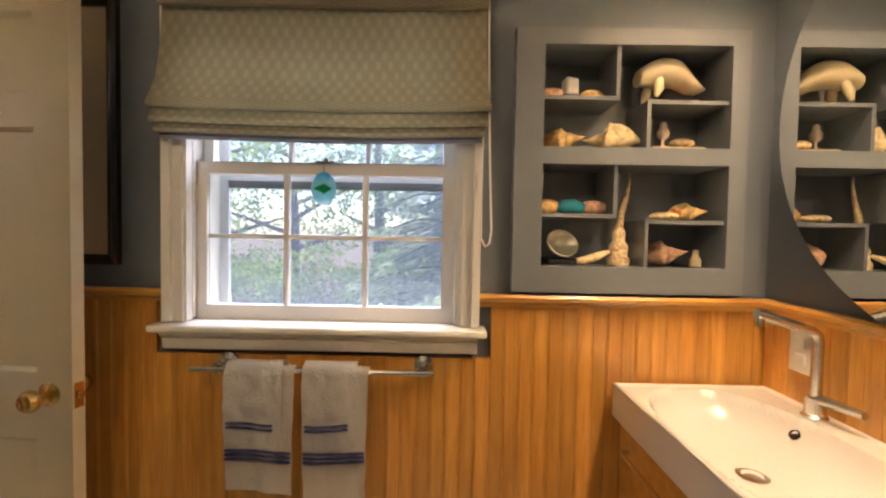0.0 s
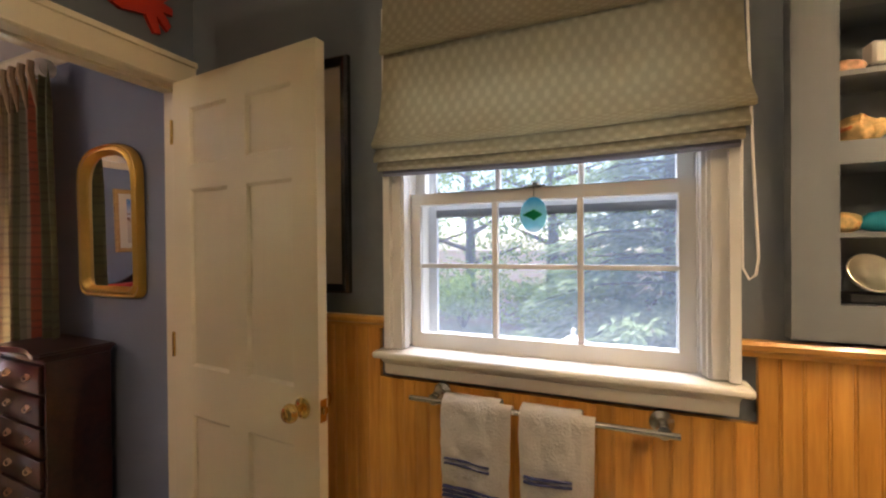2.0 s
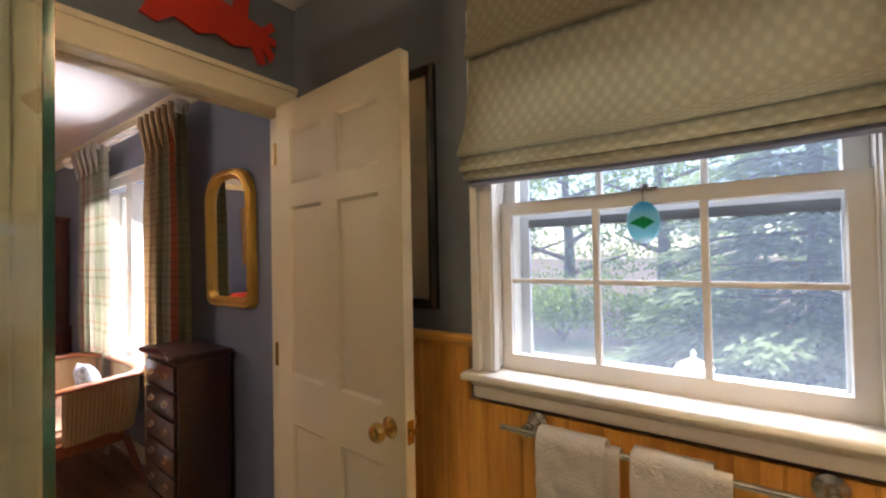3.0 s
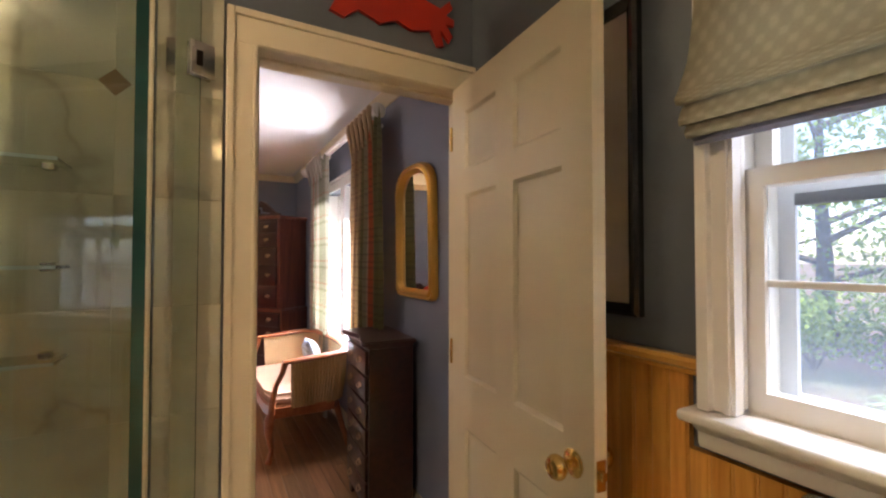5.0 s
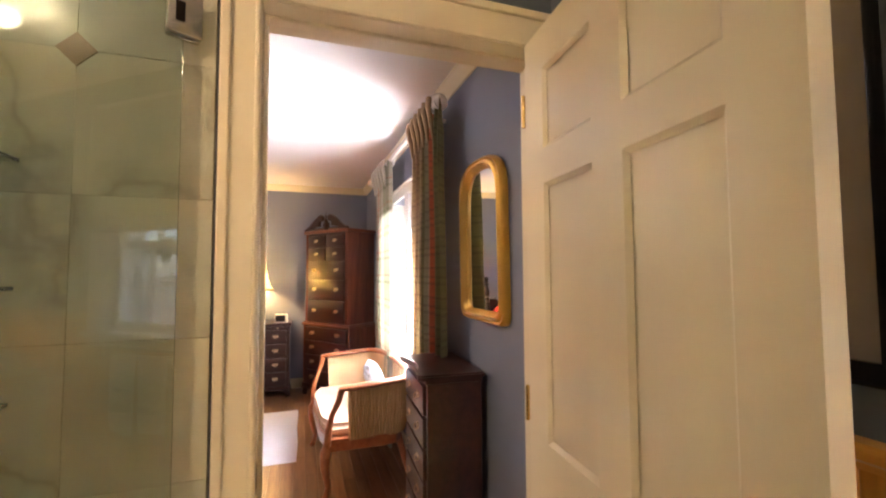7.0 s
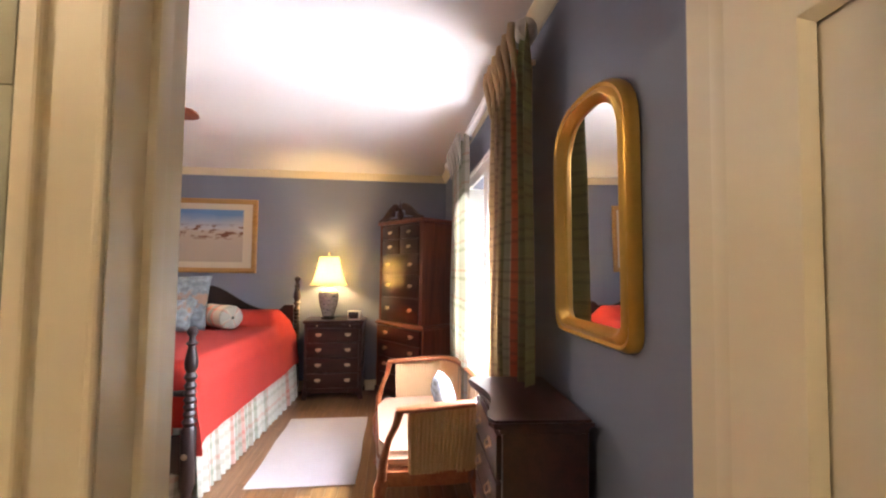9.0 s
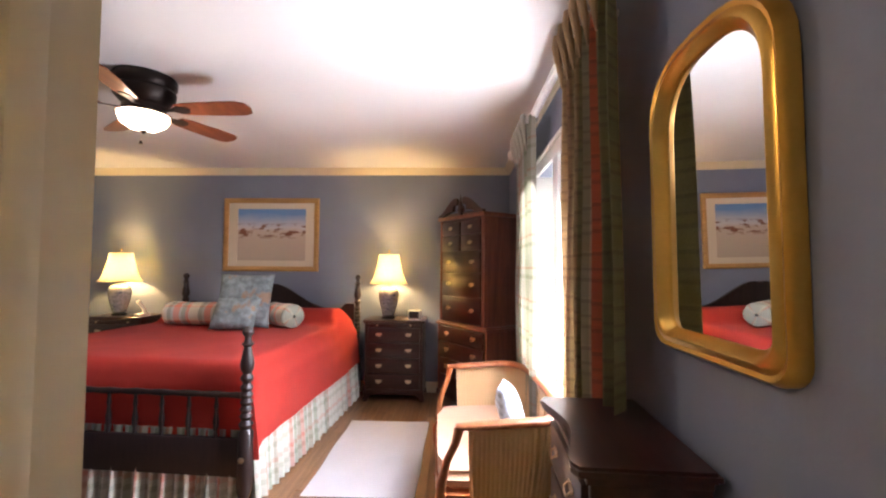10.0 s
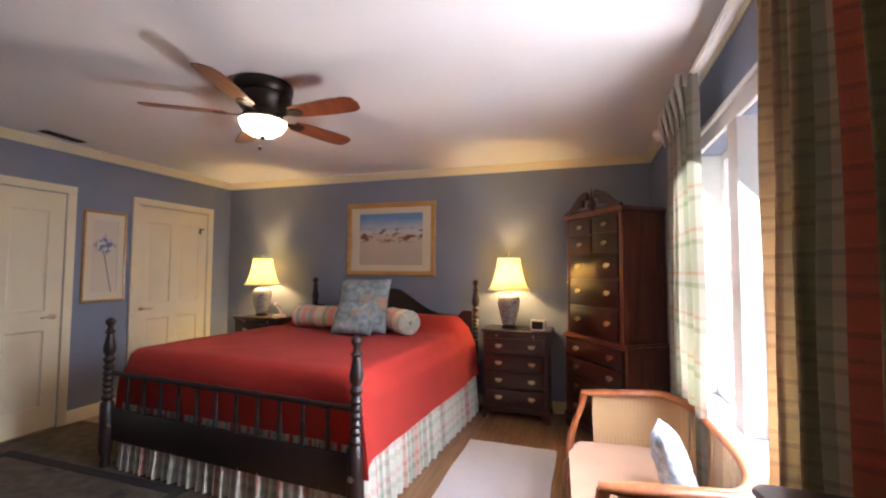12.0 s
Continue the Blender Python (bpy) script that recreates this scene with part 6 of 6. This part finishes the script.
bm = bmesh.new()
sheet(bm, dish, 70, 80, X1 - X0, Y1 - Y0)
part("bowl", bm, CERAMIC, basin, "", 60)
bm = bmesh.new()
for a in ((X0, X0 + 0.02, Y0, Y1), (X1 - 0.02, X1, Y0, Y1), (X0 + 0.02, X1 - 0.02, Y0, Y0 + 0.02), (X0 + 0.02, X1 - 0.02, Y1 - 0.02, Y1)):
    box(bm, *a, 0.846, ZT - 0.0005)
part("rim_apron", bm, CERAMIC, basin, "", 20)
part("drain", lathe(bmesh.new(), ((0.0, 0), (0.032, 0), (0.034, 0.003), (0.024, 0.004), (0.022, 0.001), (0.0, 0.002)), 24, pose(-0.575, 2.70, 0.8275)), CHROME, basin, "chrome drain")
part("overflow_hole", lathe(bmesh.new(), ((0.0, -0.002), (0.013, -0.002), (0.013, 0.003), (0.009, 0.0035), (0.009, 0.0), (0.0, 0.0)), 20, pose(-0.437, 2.755, 0.9005, 0, -46)), BRONZE, basin, "dark overflow hole")
tap = thing("faucet", pose(-0.383, 2.765, ZT), "tall square-armed nickel faucet on the basin rim", "faucet")
part("base", lathe(bmesh.new(), ((0.0, 0), (0.026, 0), (0.028, 0.006), (0.022, 0.012), (0.02, 0.05), (0.0, 0.052)), 22), CHROME, tap)
part("spout", tube(bmesh.new(), [(0, 0, 0.05), (0, 0, 0.12), (0, 0, 0.185), (-0.003, 0, 0.203), (-0.016, 0, 0.213), (-0.08, 0.0, 0.232), (-0.150, 0.0, 0.252)], 0.0125, 12), CHROME, tap)
part("aerator", lathe(bmesh.new(), ((0.0, 0), (0.011, 0), (0.012, 0.02), (0.0, 0.021)), 14, pose(-0.143, 0, 0.222)), CHROME, tap)
part("lever", tube(bmesh.new(), [(0, 0, 0.045), (0.008, -0.05, 0.05), (0.012, -0.11, 0.052)], [0.016, 0.012, 0.009], 10), CHROME, tap)
soap = thing("soap_pump", pose(-0.39, 2.36, ZT), "nickel soap pump set in the basin rim", "soap dispenser")
part("collar", lathe(bmesh.new(), ((0.0, 0), (0.024, 0), (0.02, 0.012), (0.012, 0.02), (0.012, 0.045), (0.0, 0.046)), 18), CHROME, soap)
part("nozzle", tube(bmesh.new(), [(0, 0, 0.046), (-0.01, 0, 0.055), (-0.06, 0, 0.052)], 0.007, 10), CHROME, soap)
plate = thing("outlet_plate", pose(BATH_E - 0.022, 2.85, 1.08), "white outlet cover plate on the wood wainscot", "outlet")
part("cover", boxed(-0.006, 0.0, -0.036, 0.036, -0.058, 0.058, 0.002), PLASTIC_W, plate)
for z in (-0.022, 0.022):
    part("socket", boxed(-0.008, -0.005, -0.016, 0.016, z - 0.014, z + 0.014, 0.002), PLASTIC_W, plate)
oval = thing("round_mirror", pose(BATH_E - 0.05, 2.39, 1.672, 0, -90), "large frameless round mirror standing off the wall", "mirror")
part("mirror_glass", lathe(bmesh.new(), ((0.0, 0), (0.523, 0), (0.528, 0.003), (0.526, 0.006), (0.0, 0.006)), 96), MIRROR, oval, "", 20)
part("backing", lathe(bmesh.new(), ((0.0, -0.049), (0.40, -0.049), (0.40, -0.001), (0.0, -0.001)), 48), BLACK, oval, "", 20)
light = thing("vanity_light", pose(BATH_E, 2.40, 2.30), "nickel vanity light with three frosted shades", "wall lamp")
part("back_plate", boxed(-0.02, 0, -0.36, 0.36, -0.05, 0.05, 0.006), CHROME, light)
for k in range(3):
    y = -0.24 + 0.24 * k
    a = part("arm", tube(bmesh.new(), [(-0.02, y, 0.0), (-0.12, y, 0.03), (-0.21, y, 0.05)], 0.009, 8), CHROME, light)
    part("shade", lathe(bmesh.new(), ((0.032, 0.055), (0.04, 0.03), (0.06, -0.07), (0.058, -0.07), (0.038, 0.028), (0.03, 0.053), (0.032, 0.055)), 24, pose(-0.22, y, 0)), lampshade_cloth("frosted_vanity_glass", (0.95, 0.9, 0.8), 0.6), light, "frosted glass shade")

# ---- bathroom: wall pieces ----
NIGHT = paint("dark_print_paper", (0.05, 0.055, 0.07), 0.25, 0.5, 8, 0.0, big=6)
picture("framed_print", pose(-2.543, BATH_N - 0.001, 1.656, 0, 0, 0), 0.56, 0.79, 0.03, 0.028, paint("black_lacquer_frame", (0.010, 0.009, 0.009), 0.2, 0.1, 40, 0.0, 0.0, 0.5), 0.08, paint("tan_mat_board", (0.60, 0.48, 0.36), 0.8, 0.03), NIGHT, 0.30, 0.49, "black framed dark print with tan mat behind the door")


def lobster():
    """A flat cut-out sea creature in red, built as one plain shape."""
    bm = bmesh.new()
    m = Matrix.Translation((BATH_W + 0.001, 2.66, 2.30)) @ Matrix(((0, 0, 1, 0), (1, 0, 0, 0), (0, 1, 0, 0), (0, 0, 0, 1)))
    o = [(-0.27, 0.02), (-0.29, 0.07), (-0.24, 0.09), (-0.20, 0.05), (-0.16, 0.06), (-0.18, 0.12), (-0.12, 0.14), (-0.10, 0.07), (0.0, 0.075), (0.08, 0.06), (0.10, 0.12), (0.15, 0.11), (0.14, 0.05), (0.20, 0.04), (0.24, 0.07), (0.255, 0.05),
         (0.225, 0.025), (0.26, 0.02), (0.26, 0.0), (0.225, 0.0), (0.255, -0.03), (0.24, -0.05), (0.20, -0.02), (0.215, -0.065), (0.19, -0.07), (0.16, -0.03), (0.08, -0.045), (0.02, -0.03), (-0.04, -0.05), (-0.12, -0.03), (-0.17, -0.06), (-0.22, -0.05), (-0.20, -0.02)]
    prism(bm, [(a, b * 1.35) for a, b in o], m, 0.014)
    tagged(part("lobster_plaque", bm, paint("red_enamel", (0.48, 0.028, 0.012), 0.4, 0.15, 40, 0.05), None, "", 30), "bright red painted lobster cut-out on the wall", "wall plaque")


lobster()

# ---- shower ----
screen = thing("shower_screen", pose(-2.073, 2.043, 0), "clear frameless fixed shower glass panel with green edge", "shower screen")
part("glass_panel", boxed(-0.320, 0, -0.005, 0.005, 0.012, 2.36), SHOWER, screen, "", 0)
part("glass_edge", boxed(0.0001, 0.003, -0.005, 0.005, 0.012, 2.36), GLASS_EDGE, screen, "green polished glass edge", 0)
part("inner_edge", boxed(-0.3215, -0.3201, -0.005, 0.005, 0.012, 2.36), paint("pale_glass_joint", (0.50, 0.56, 0.53), 0.15), screen, "pale glass joint", 0)
glass_door = thing("shower_door", pose(-2.978, 2.074, 0, 0, 0, -64), "clear glass shower door on nickel hinges, standing ajar inwards", "shower door")
part("glass_panel", boxed(0.004, 0.585, -0.005, 0.005, 0.02, 2.2), SHOWER, glass_door, "", 0)
part("glass_edge", boxed(0.5851, 0.587, -0.005, 0.005, 0.02, 2.2), GLASS_EDGE, glass_door, "green polished glass edge", 0)
for z in (0.35, 1.96):
    c = part("hinge_plate", boxed(-0.030, 0.036, 0.0052, 0.017, z - 0.048, z + 0.048, 0.004), CHROME, glass_door, "brushed nickel glass hinge")
    part("inner_plate", boxed(-0.030, 0.036, -0.017, -0.0052, z - 0.048, z + 0.048, 0.004), CHROME, c)
    part("hinge_notch", boxed(0.004, 0.022, 0.0165, 0.0185, z - 0.022, z + 0.022, 0.001), BRONZE, c, "dark hinge slot")
    part("pivot", lathe(bmesh.new(), ((0.0, z - 0.03), (0.008, z - 0.03), (0.008, z + 0.03), (0.0, z + 0.03)), 10, pose(-0.009, 0.0, 0)), CHROME, c)

shelves = thing("shower_shelves", pose(0, 0, 0), "three clear glass shelves on the marble shower wall", "shelf")
for z in (1.16, 1.38, 1.63):
    part("glass_shelf", boxed(-3.005, -2.885, 1.38, 1.79, z - 0.004, z + 0.004, 0.001), SHOWER, shelves, "", 0)
    part("shelf_edge", boxed(-2.885, -2.8835, 1.38, 1.79, z - 0.004, z + 0.004), paint("pale_glass_edge", (0.45, 0.56, 0.55), 0.1), shelves, "pale polished edge", 0)
    for y in (1.42, 1.75):
        part("shelf_clip", boxed(-3.005, -2.975, y - 0.012, y + 0.012, z - 0.012, z + 0.012, 0.003), CHROME, shelves)
for y, z, col, label in ((1.57, 1.165, (0.05, 0.05, 0.045), "dark plastic shampoo bottle on a glass shelf"),):
    b = thing("shampoo_bottle", pose(-2.945, y, z), label, "bottle")
    part("body", lathe(bmesh.new(), ((0.0, 0), (0.028, 0), (0.031, 0.006), (0.031, 0.10), (0.022, 0.125), (0.012, 0.13), (0.0, 0.131)), 18), paint(label.split()[0] + "_bottle_plastic", col, 0.3), b)
    part("cap", lathe(bmesh.new(), ((0.0, 0.131), (0.013, 0.131), (0.013, 0.155), (0.0, 0.156)), 14), PLASTIC_W, b)

# ---- wainscot boards ----
cap = ((0, 0), (0.012, 0), (0.016, 0.010), (0.03, 0.018), (0.034, 0.03), (0.028, 0.038), (0, 0.038))
setting("chair_rail_north_1", run(bmesh.new(), cap, (BATH_W, 3.0, 1.157), (-2.113, 3.0, 1.157), (0, -1, 0)), FIR_RAIL, "varnished fir chair rail", "chair rail", 30)
setting("chair_rail_north_2", run(bmesh.new(), cap, (-1.185, 3.0, 1.157), (BATH_E, 3.0, 1.157), (0, -1, 0)), FIR_RAIL, "varnished fir chair rail", "chair rail", 30)
FIR_CROSS = wood("varnished_fir_rail_cross", (0.46, 0.20, 0.03), (0.66, 0.35, 0.075), (1, 14, 1), 8, 0.3, 0.4)
setting("chair_rail_east", run(bmesh.new(), cap, (BATH_E - 0.012, 0.5, 1.157), (BATH_E - 0.012, 2.966, 1.157), (-1, 0, 0)), FIR_CROSS, "varnished fir chair rail", "chair rail", 30)
wains = thing("wainscot_north", pose(0, 0, 0), "varnished orange fir beadboard wainscot", "wainscot", "", "structure")
wains_e = thing("wainscot_east", pose(0, 0, 0), "varnished orange fir beadboard wainscot", "wainscot", "", "structure")


def beadboard(h):
    bm = bmesh.new()
    o = [(0.0001, 0.018), (0.0001, 0.0015), (0.002, 0.0), (0.036, 0.0), (0.0375, 0.0022), (0.0385, 0.0022), (0.0395, 0.0006), (0.0415, 0.0004), (0.0434, 0.0018), (0.0434, 0.018)]
    return prism(bm, o, Matrix(), h)


tall = part("board", beadboard(1.157), FIR, wains, "", 30)
low = part("board", beadboard(1.0), FIR, wains, "", 30)
mesh_tall, mesh_low = tall.data, low.data
bpy.data.objects.remove(tall)
bpy.data.objects.remove(low)
STEP = 0.0435
for k in range(int((BATH_E - BATH_W) / STEP) + 1):
    x = BATH_W + 0.002 + STEP * k
    b = new("board", mesh_low if -2.16 < x < -1.16 else mesh_tall)
    b.parent = wains
    b.matrix_basis = pose(x, 2.996, 0)
for k in range(40):
    b = new("board", mesh_tall)
    b.parent = wains_e
    b.matrix_basis = pose(BATH_E - 0.021, 2.985 - STEP * k, 0, 0, 0, -90)

# ---- marble tiles on the shower wall ----
tiles = thing("shower_tiles", pose(0, 0, 0), "polished cream and green veined marble wall tiles", "wall tiles", "", "structure")
bm = bmesh.new()
box(bm, 0, 0.014, 0.0003, 0.2997, 0.0003, 0.2997, 0.0007, 1)
first = part("tile", bm, MARBLE, tiles, "", 20)
tile_mesh = first.data
bpy.data.objects.remove(first)
bm = bmesh.new()
box(bm, 0, 0.014, 0.0003, 0.2555, 0.0003, 0.2997, 0.0007, 1)
first = part("tile", bm, MARBLE, tiles, "", 20)
edge_mesh = first.data
bpy.data.objects.remove(first)
for j in range(9):
    for i in range(5):
        z, y = -0.232 + 0.3 * j, 1.874 - 0.3 * i
        if z < 0 or z > 2.3:
            continue
        t = new("tile", edge_mesh if i == 0 else tile_mesh)
        t.parent = tiles
        t.matrix_basis = pose(BATH_W, y, z)
part("accent_tile", lathe(bmesh.new(), ((0.0, 0), (0.036, 0), (0.036, 0.004), (0.0, 0.004)), 4, pose(BATH_W + 0.0125, 1.874, 1.868, 0, 90)), paint("brown_stone_accent", (0.30, 0.20, 0.11), 0.2, 0.2, 30, 0.02), tiles, "brown diamond accent tile", 20)
setting("shower_curb", boxed(-3.02, -2.07, 1.98, 2.09, 0.0, 0.01), MARBLE, "marble shower curb", "curb")

# ---- bedroom floor boards ----
floor_boards = thing("floor_boards", pose(0, 0, 0), "dark oak strip floor boards", "floor boards", "", "structure")
lens = {}
rng = random.Random(5)
for j in range(62):
    y = SOUTH + 0.081 * j
    x = FAR + 0.002 - rng.uniform(0, 0.8)
    while x < -3.16:
        n = rng.choice((0.9, 1.3, 1.7))
        a, b = max(x, FAR), min(x + n, -3.153)
        key = round(b - a, 3)
        if b - a > 0.02 and y + 0.08 < NORTH:
            if key not in lens:
                bm = bmesh.new()
                box(bm, 0, key - 0.0015, 0, 0.0796, -0.012, 0.0, 0.0012, 1)
                o = part("floor_board", bm, OAK, floor_boards, "", 20)
                lens[key] = o.data
                bpy.data.objects.remove(o)
            o = new("floor_board", lens[key])
            o.parent = floor_boards
            o.matrix_basis = pose(a, y, 0)
        x += n


# ---- garden outside the windows ----
def soil(name):
    m, n, l, p = nodes_of(name)
    v = mapped(n, l, (1, 1, 1))
    a = ramp_of(n, l, noise_of(n, l, v, 0.35, 4), ((0.50, (0.115, 0.070, 0.056)), (0.66, (0.06, 0.09, 0.035))))
    b = noise_of(n, l, v, 14, 5)
    l.new(mix_of(n, l, a, (0.04, 0.03, 0.02), math_of(n, l, "MULTIPLY", b, 0.6)), p.inputs["Base Color"])
    p.inputs["Roughness"].default_value = 0.95
    bump_of(n, l, p, b, 0.8, 0.05)
    return m


gz = -0.55
bm = bmesh.new()
sheet(bm, lambda u, v: Vector((-200 + 400 * u, -200 + 400 * v, gz + (0.0 if abs(400 * v - 200) < 12 else 0.4 * noise.noise((u * 9, v * 9, 0))))), 80, 80, 400, 400)
ground = setting("ground", bm, soil("mulch_and_grass"), "brown mulch and patchy grass", "ground")
BARK = paint("rough_bark", (0.09, 0.065, 0.05), 0.95, 0.3, 20, 0.8)
LEAF_A = leaf_green("bright_leaf", (0.12, 0.20, 0.04), (0.30, 0.42, 0.12))
LEAF_B = leaf_green("needle_green", (0.15, 0.235, 0.12), (0.40, 0.50, 0.29))


def leaves(name, centres, spread, per, size, material, parent, seed, flat=0.5):
    rg = np.random.RandomState(seed)
    c = np.repeat(np.array(centres), per, 0)
    n = len(c)
    p = c + rg.normal(size=(n, 3)) * np.array([spread, spread, spread * flat])
    a = rg.normal(size=(n, 3))
    a /= np.linalg.norm(a, axis=1)[:, None]
    b = np.cross(a, rg.normal(size=(n, 3)))
    b /= np.linalg.norm(b, axis=1)[:, None]
    s = size * rg.uniform(0.6, 1.3, (n, 1))
    v = np.stack([p - a * s, p + b * s * 0.5, p + a * s, p - b * s * 0.5], 1).reshape(-1, 3)
    me = bpy.data.meshes.new(name)
    me.from_pydata(v.tolist(), [], np.arange(4 * n).reshape(-1, 4).tolist())
    me.materials.append(material)
    ob = new(name, me)
    ob.parent = parent
    return tagged(ob, "", "", "", "stuff")


def broadleaf(x, y, h, r, seed, label):
    t = thing("tree", pose(x, y, gz), label, "tree", "garden trees")
    rg = random.Random(seed)
    part("trunk", tube(bmesh.new(), [(0, 0, 0), (0.05, 0.02, h * 0.3), (-0.04, 0.05, h * 0.6), (0.03, 0, h * 0.9)], [h * 0.03, h * 0.022, h * 0.015, h * 0.005], 10), BARK, t)
    cs = []
    for k in range(11):
        a, z = k * 2.4 + rg.random(), h * (0.22 + 0.65 * k / 10)
        q = r * rg.uniform(0.6, 1.0) * (1 - 0.4 * k / 10)
        e = Vector((q * math.cos(a), q * math.sin(a), z + q * 0.35))
        part("limb", tube(bmesh.new(), [(0, 0, z), e * 0.5 + Vector((0, 0, z * 0.5)), e], [h * 0.012, h * 0.008, h * 0.003], 6), BARK, t)
        for s in (0.45, 0.7, 0.95):
            for _ in range(4):
                cs.append((e.x * s + rg.gauss(0, r * 0.16), e.y * s + rg.gauss(0, r * 0.16), z + (e.z - z) * s + rg.gauss(0, h * 0.05)))
    leaves("crown", cs, r * 0.14, 30, 0.075, LEAF_A, t, seed)


def sprays(name, rows, material, parent, seed):
    """Flat drooping needle fans: rows of (centre, outward angle, length)."""
    rg = np.random.RandomState(seed)
    c = np.array([r[0] for r in rows])
    a = np.array([r[1] for r in rows])
    ln = np.array([r[2] for r in rows])
    verts, n = [], len(c)
    for k in range(5):
        t = a + rg.uniform(-0.75, 0.75, n)
        d = np.stack([np.cos(t), np.sin(t), rg.uniform(-0.42, -0.05, n)], 1)
        side = np.stack([-np.sin(t), np.cos(t), rg.uniform(-0.15, 0.15, n)], 1)
        q = (ln * rg.uniform(0.6, 1.1, n))[:, None]
        o = c + rg.normal(size=(n, 3)) * 0.045
        verts.append(np.stack([o, o + d * q * 0.5 + side * q * 0.17, o + d * q, o + d * q * 0.5 - side * q * 0.17], 1))
    v = np.concatenate(verts).reshape(-1, 3)
    me = bpy.data.meshes.new(name)
    me.from_pydata(v.tolist(), [], np.arange(len(v)).reshape(-1, 4).tolist())
    me.materials.append(material)
    ob = new(name, me)
    ob.parent = parent
    return tagged(ob, "", "", "", "stuff")


def conifer(x, y, h, r, seed, label, tiers=17):
    """Layered conifer: whorls of near-level boughs, each carrying flat sprays, with air between the tiers."""
    t = thing("tree", pose(x, y, gz), label, "conifer", "garden trees")
    rg = random.Random(seed)
    part("trunk", tube(bmesh.new(), [(0, 0, 0), (0.02, 0, h * 0.5), (0, 0.02, h)], [h * 0.022, h * 0.013, 0.01], 8), BARK, t)
    rows = []
    for k in range(tiers):
        q = k / (tiers - 1)
        z0 = h * (0.05 + 0.92 * q)
        n = 9 if q < 0.7 else 6
        for b in range(n):
            a = 2 * math.pi * b / n + k * 0.7 + rg.uniform(-0.25, 0.25)
            z = z0 + rg.uniform(-0.1, 0.1)
            ln = r * (1 - q) ** 0.75 * rg.uniform(0.7, 1.12) + 0.1
            e = Vector((ln * math.cos(a), ln * math.sin(a), z - ln * 0.16))
            if b % 2 == 0:
                part("limb", tube(bmesh.new(), [(0, 0, z), (e.x * 0.6, e.y * 0.6, z - 0.02 * ln), e], [0.03, 0.018, 0.005], 5), BARK, t)
            for u in np.linspace(0.2, 1.0, max(3, int(ln * 9))):
                w = (0.10 + 0.26 * (1 - u)) * ln * 0.55
                for sd in (-1, -0.4, 0.4, 1):
                    rows.append(((e.x * u - sd * w * math.sin(a), e.y * u + sd * w * math.cos(a), z + (e.z - z) * u ** 1.4 - abs(sd) * 0.03), a + sd * 0.5, 0.15 + 0.10 * (1 - q)))
    sprays("foliage", rows, LEAF_B, t, seed)


def shrub(x, y, h, r, seed, label):
    t = thing("shrub", pose(x, y, gz), label, "shrub", "garden shrubs")
    rg = random.Random(seed)
    cs = []
    for k in range(7):
        a = k * 0.9 + rg.random()
        e = Vector((r * 0.6 * math.cos(a), r * 0.6 * math.sin(a), h * rg.uniform(0.55, 0.9)))
        part("stem", tube(bmesh.new(), [(0, 0, 0), (e.x * 0.5, e.y * 0.5, e.z * 0.6), e], [0.025, 0.016, 0.006], 5), BARK, t)
        cs += [(e.x * u + rg.gauss(0, r * 0.2), e.y * u + rg.gauss(0, r * 0.2), e.z * u + rg.gauss(0, h * 0.08)) for u in (0.5, 0.7, 0.9, 1.05) for _ in range(3)]
    leaves("foliage", cs, r * 0.16, 34, 0.055, LEAF_A, t, seed)


conifer(-0.75, 9.3, 6.4, 2.5, 1, "pale green layered conifer close to the house")
conifer(2.6, 10.6, 7.5, 2.6, 2, "tall layered green conifer in the garden")
for k, (sx, sy, sh, sr) in enumerate(((-3.2, 11.6, 1.3, 0.9), (-4.9, 11.2, 1.5, 1.1), (-6.6, 11.9, 1.4, 1.0), (-8.6, 11.5, 1.7, 1.2), (-2.4, 13.4, 1.8, 1.1))):
    shrub(sx, sy, sh, sr, 20 + k, "leafy green garden shrub over brown mulch")
broadleaf(-3.3, 14.2, 7.0, 2.6, 3, "leafy green broadleaf tree in the garden")
broadleaf(-5.6, 13.6, 6.5, 2.4, 4, "leafy green tree with gaps in its crown")
broadleaf(-8.4, 14.5, 7.5, 2.8, 5, "leafy green tree beyond the mulch bed")
broadleaf(1.0, 16.5, 8.0, 3.0, 7, "tall leafy tree at the back of the garden")
broadleaf(-12.0, 16.0, 8.0, 3.2, 9, "leafy green tree far down the garden")
broadleaf(-1.6, 18.5, 9.0, 3.2, 11, "tall leafy tree at the back of the garden")
post = thing("garden_post", pose(-1.72, 4.6, gz), "white wooden garden post with pyramid cap", "post")
part("shaft", boxed(-0.06, 0.06, -0.06, 0.06, 0, 1.32, 0.005), WHITE, post)
part("cap", lathe(bmesh.new(), ((0.0, 1.32), (0.13, 1.32), (0.13, 1.34), (0.02, 1.40), (0.02, 1.43), (0.0, 1.45)), 4, pose(0, 0, 0, 0, 0, 45)), WHITE, post, "", 20)
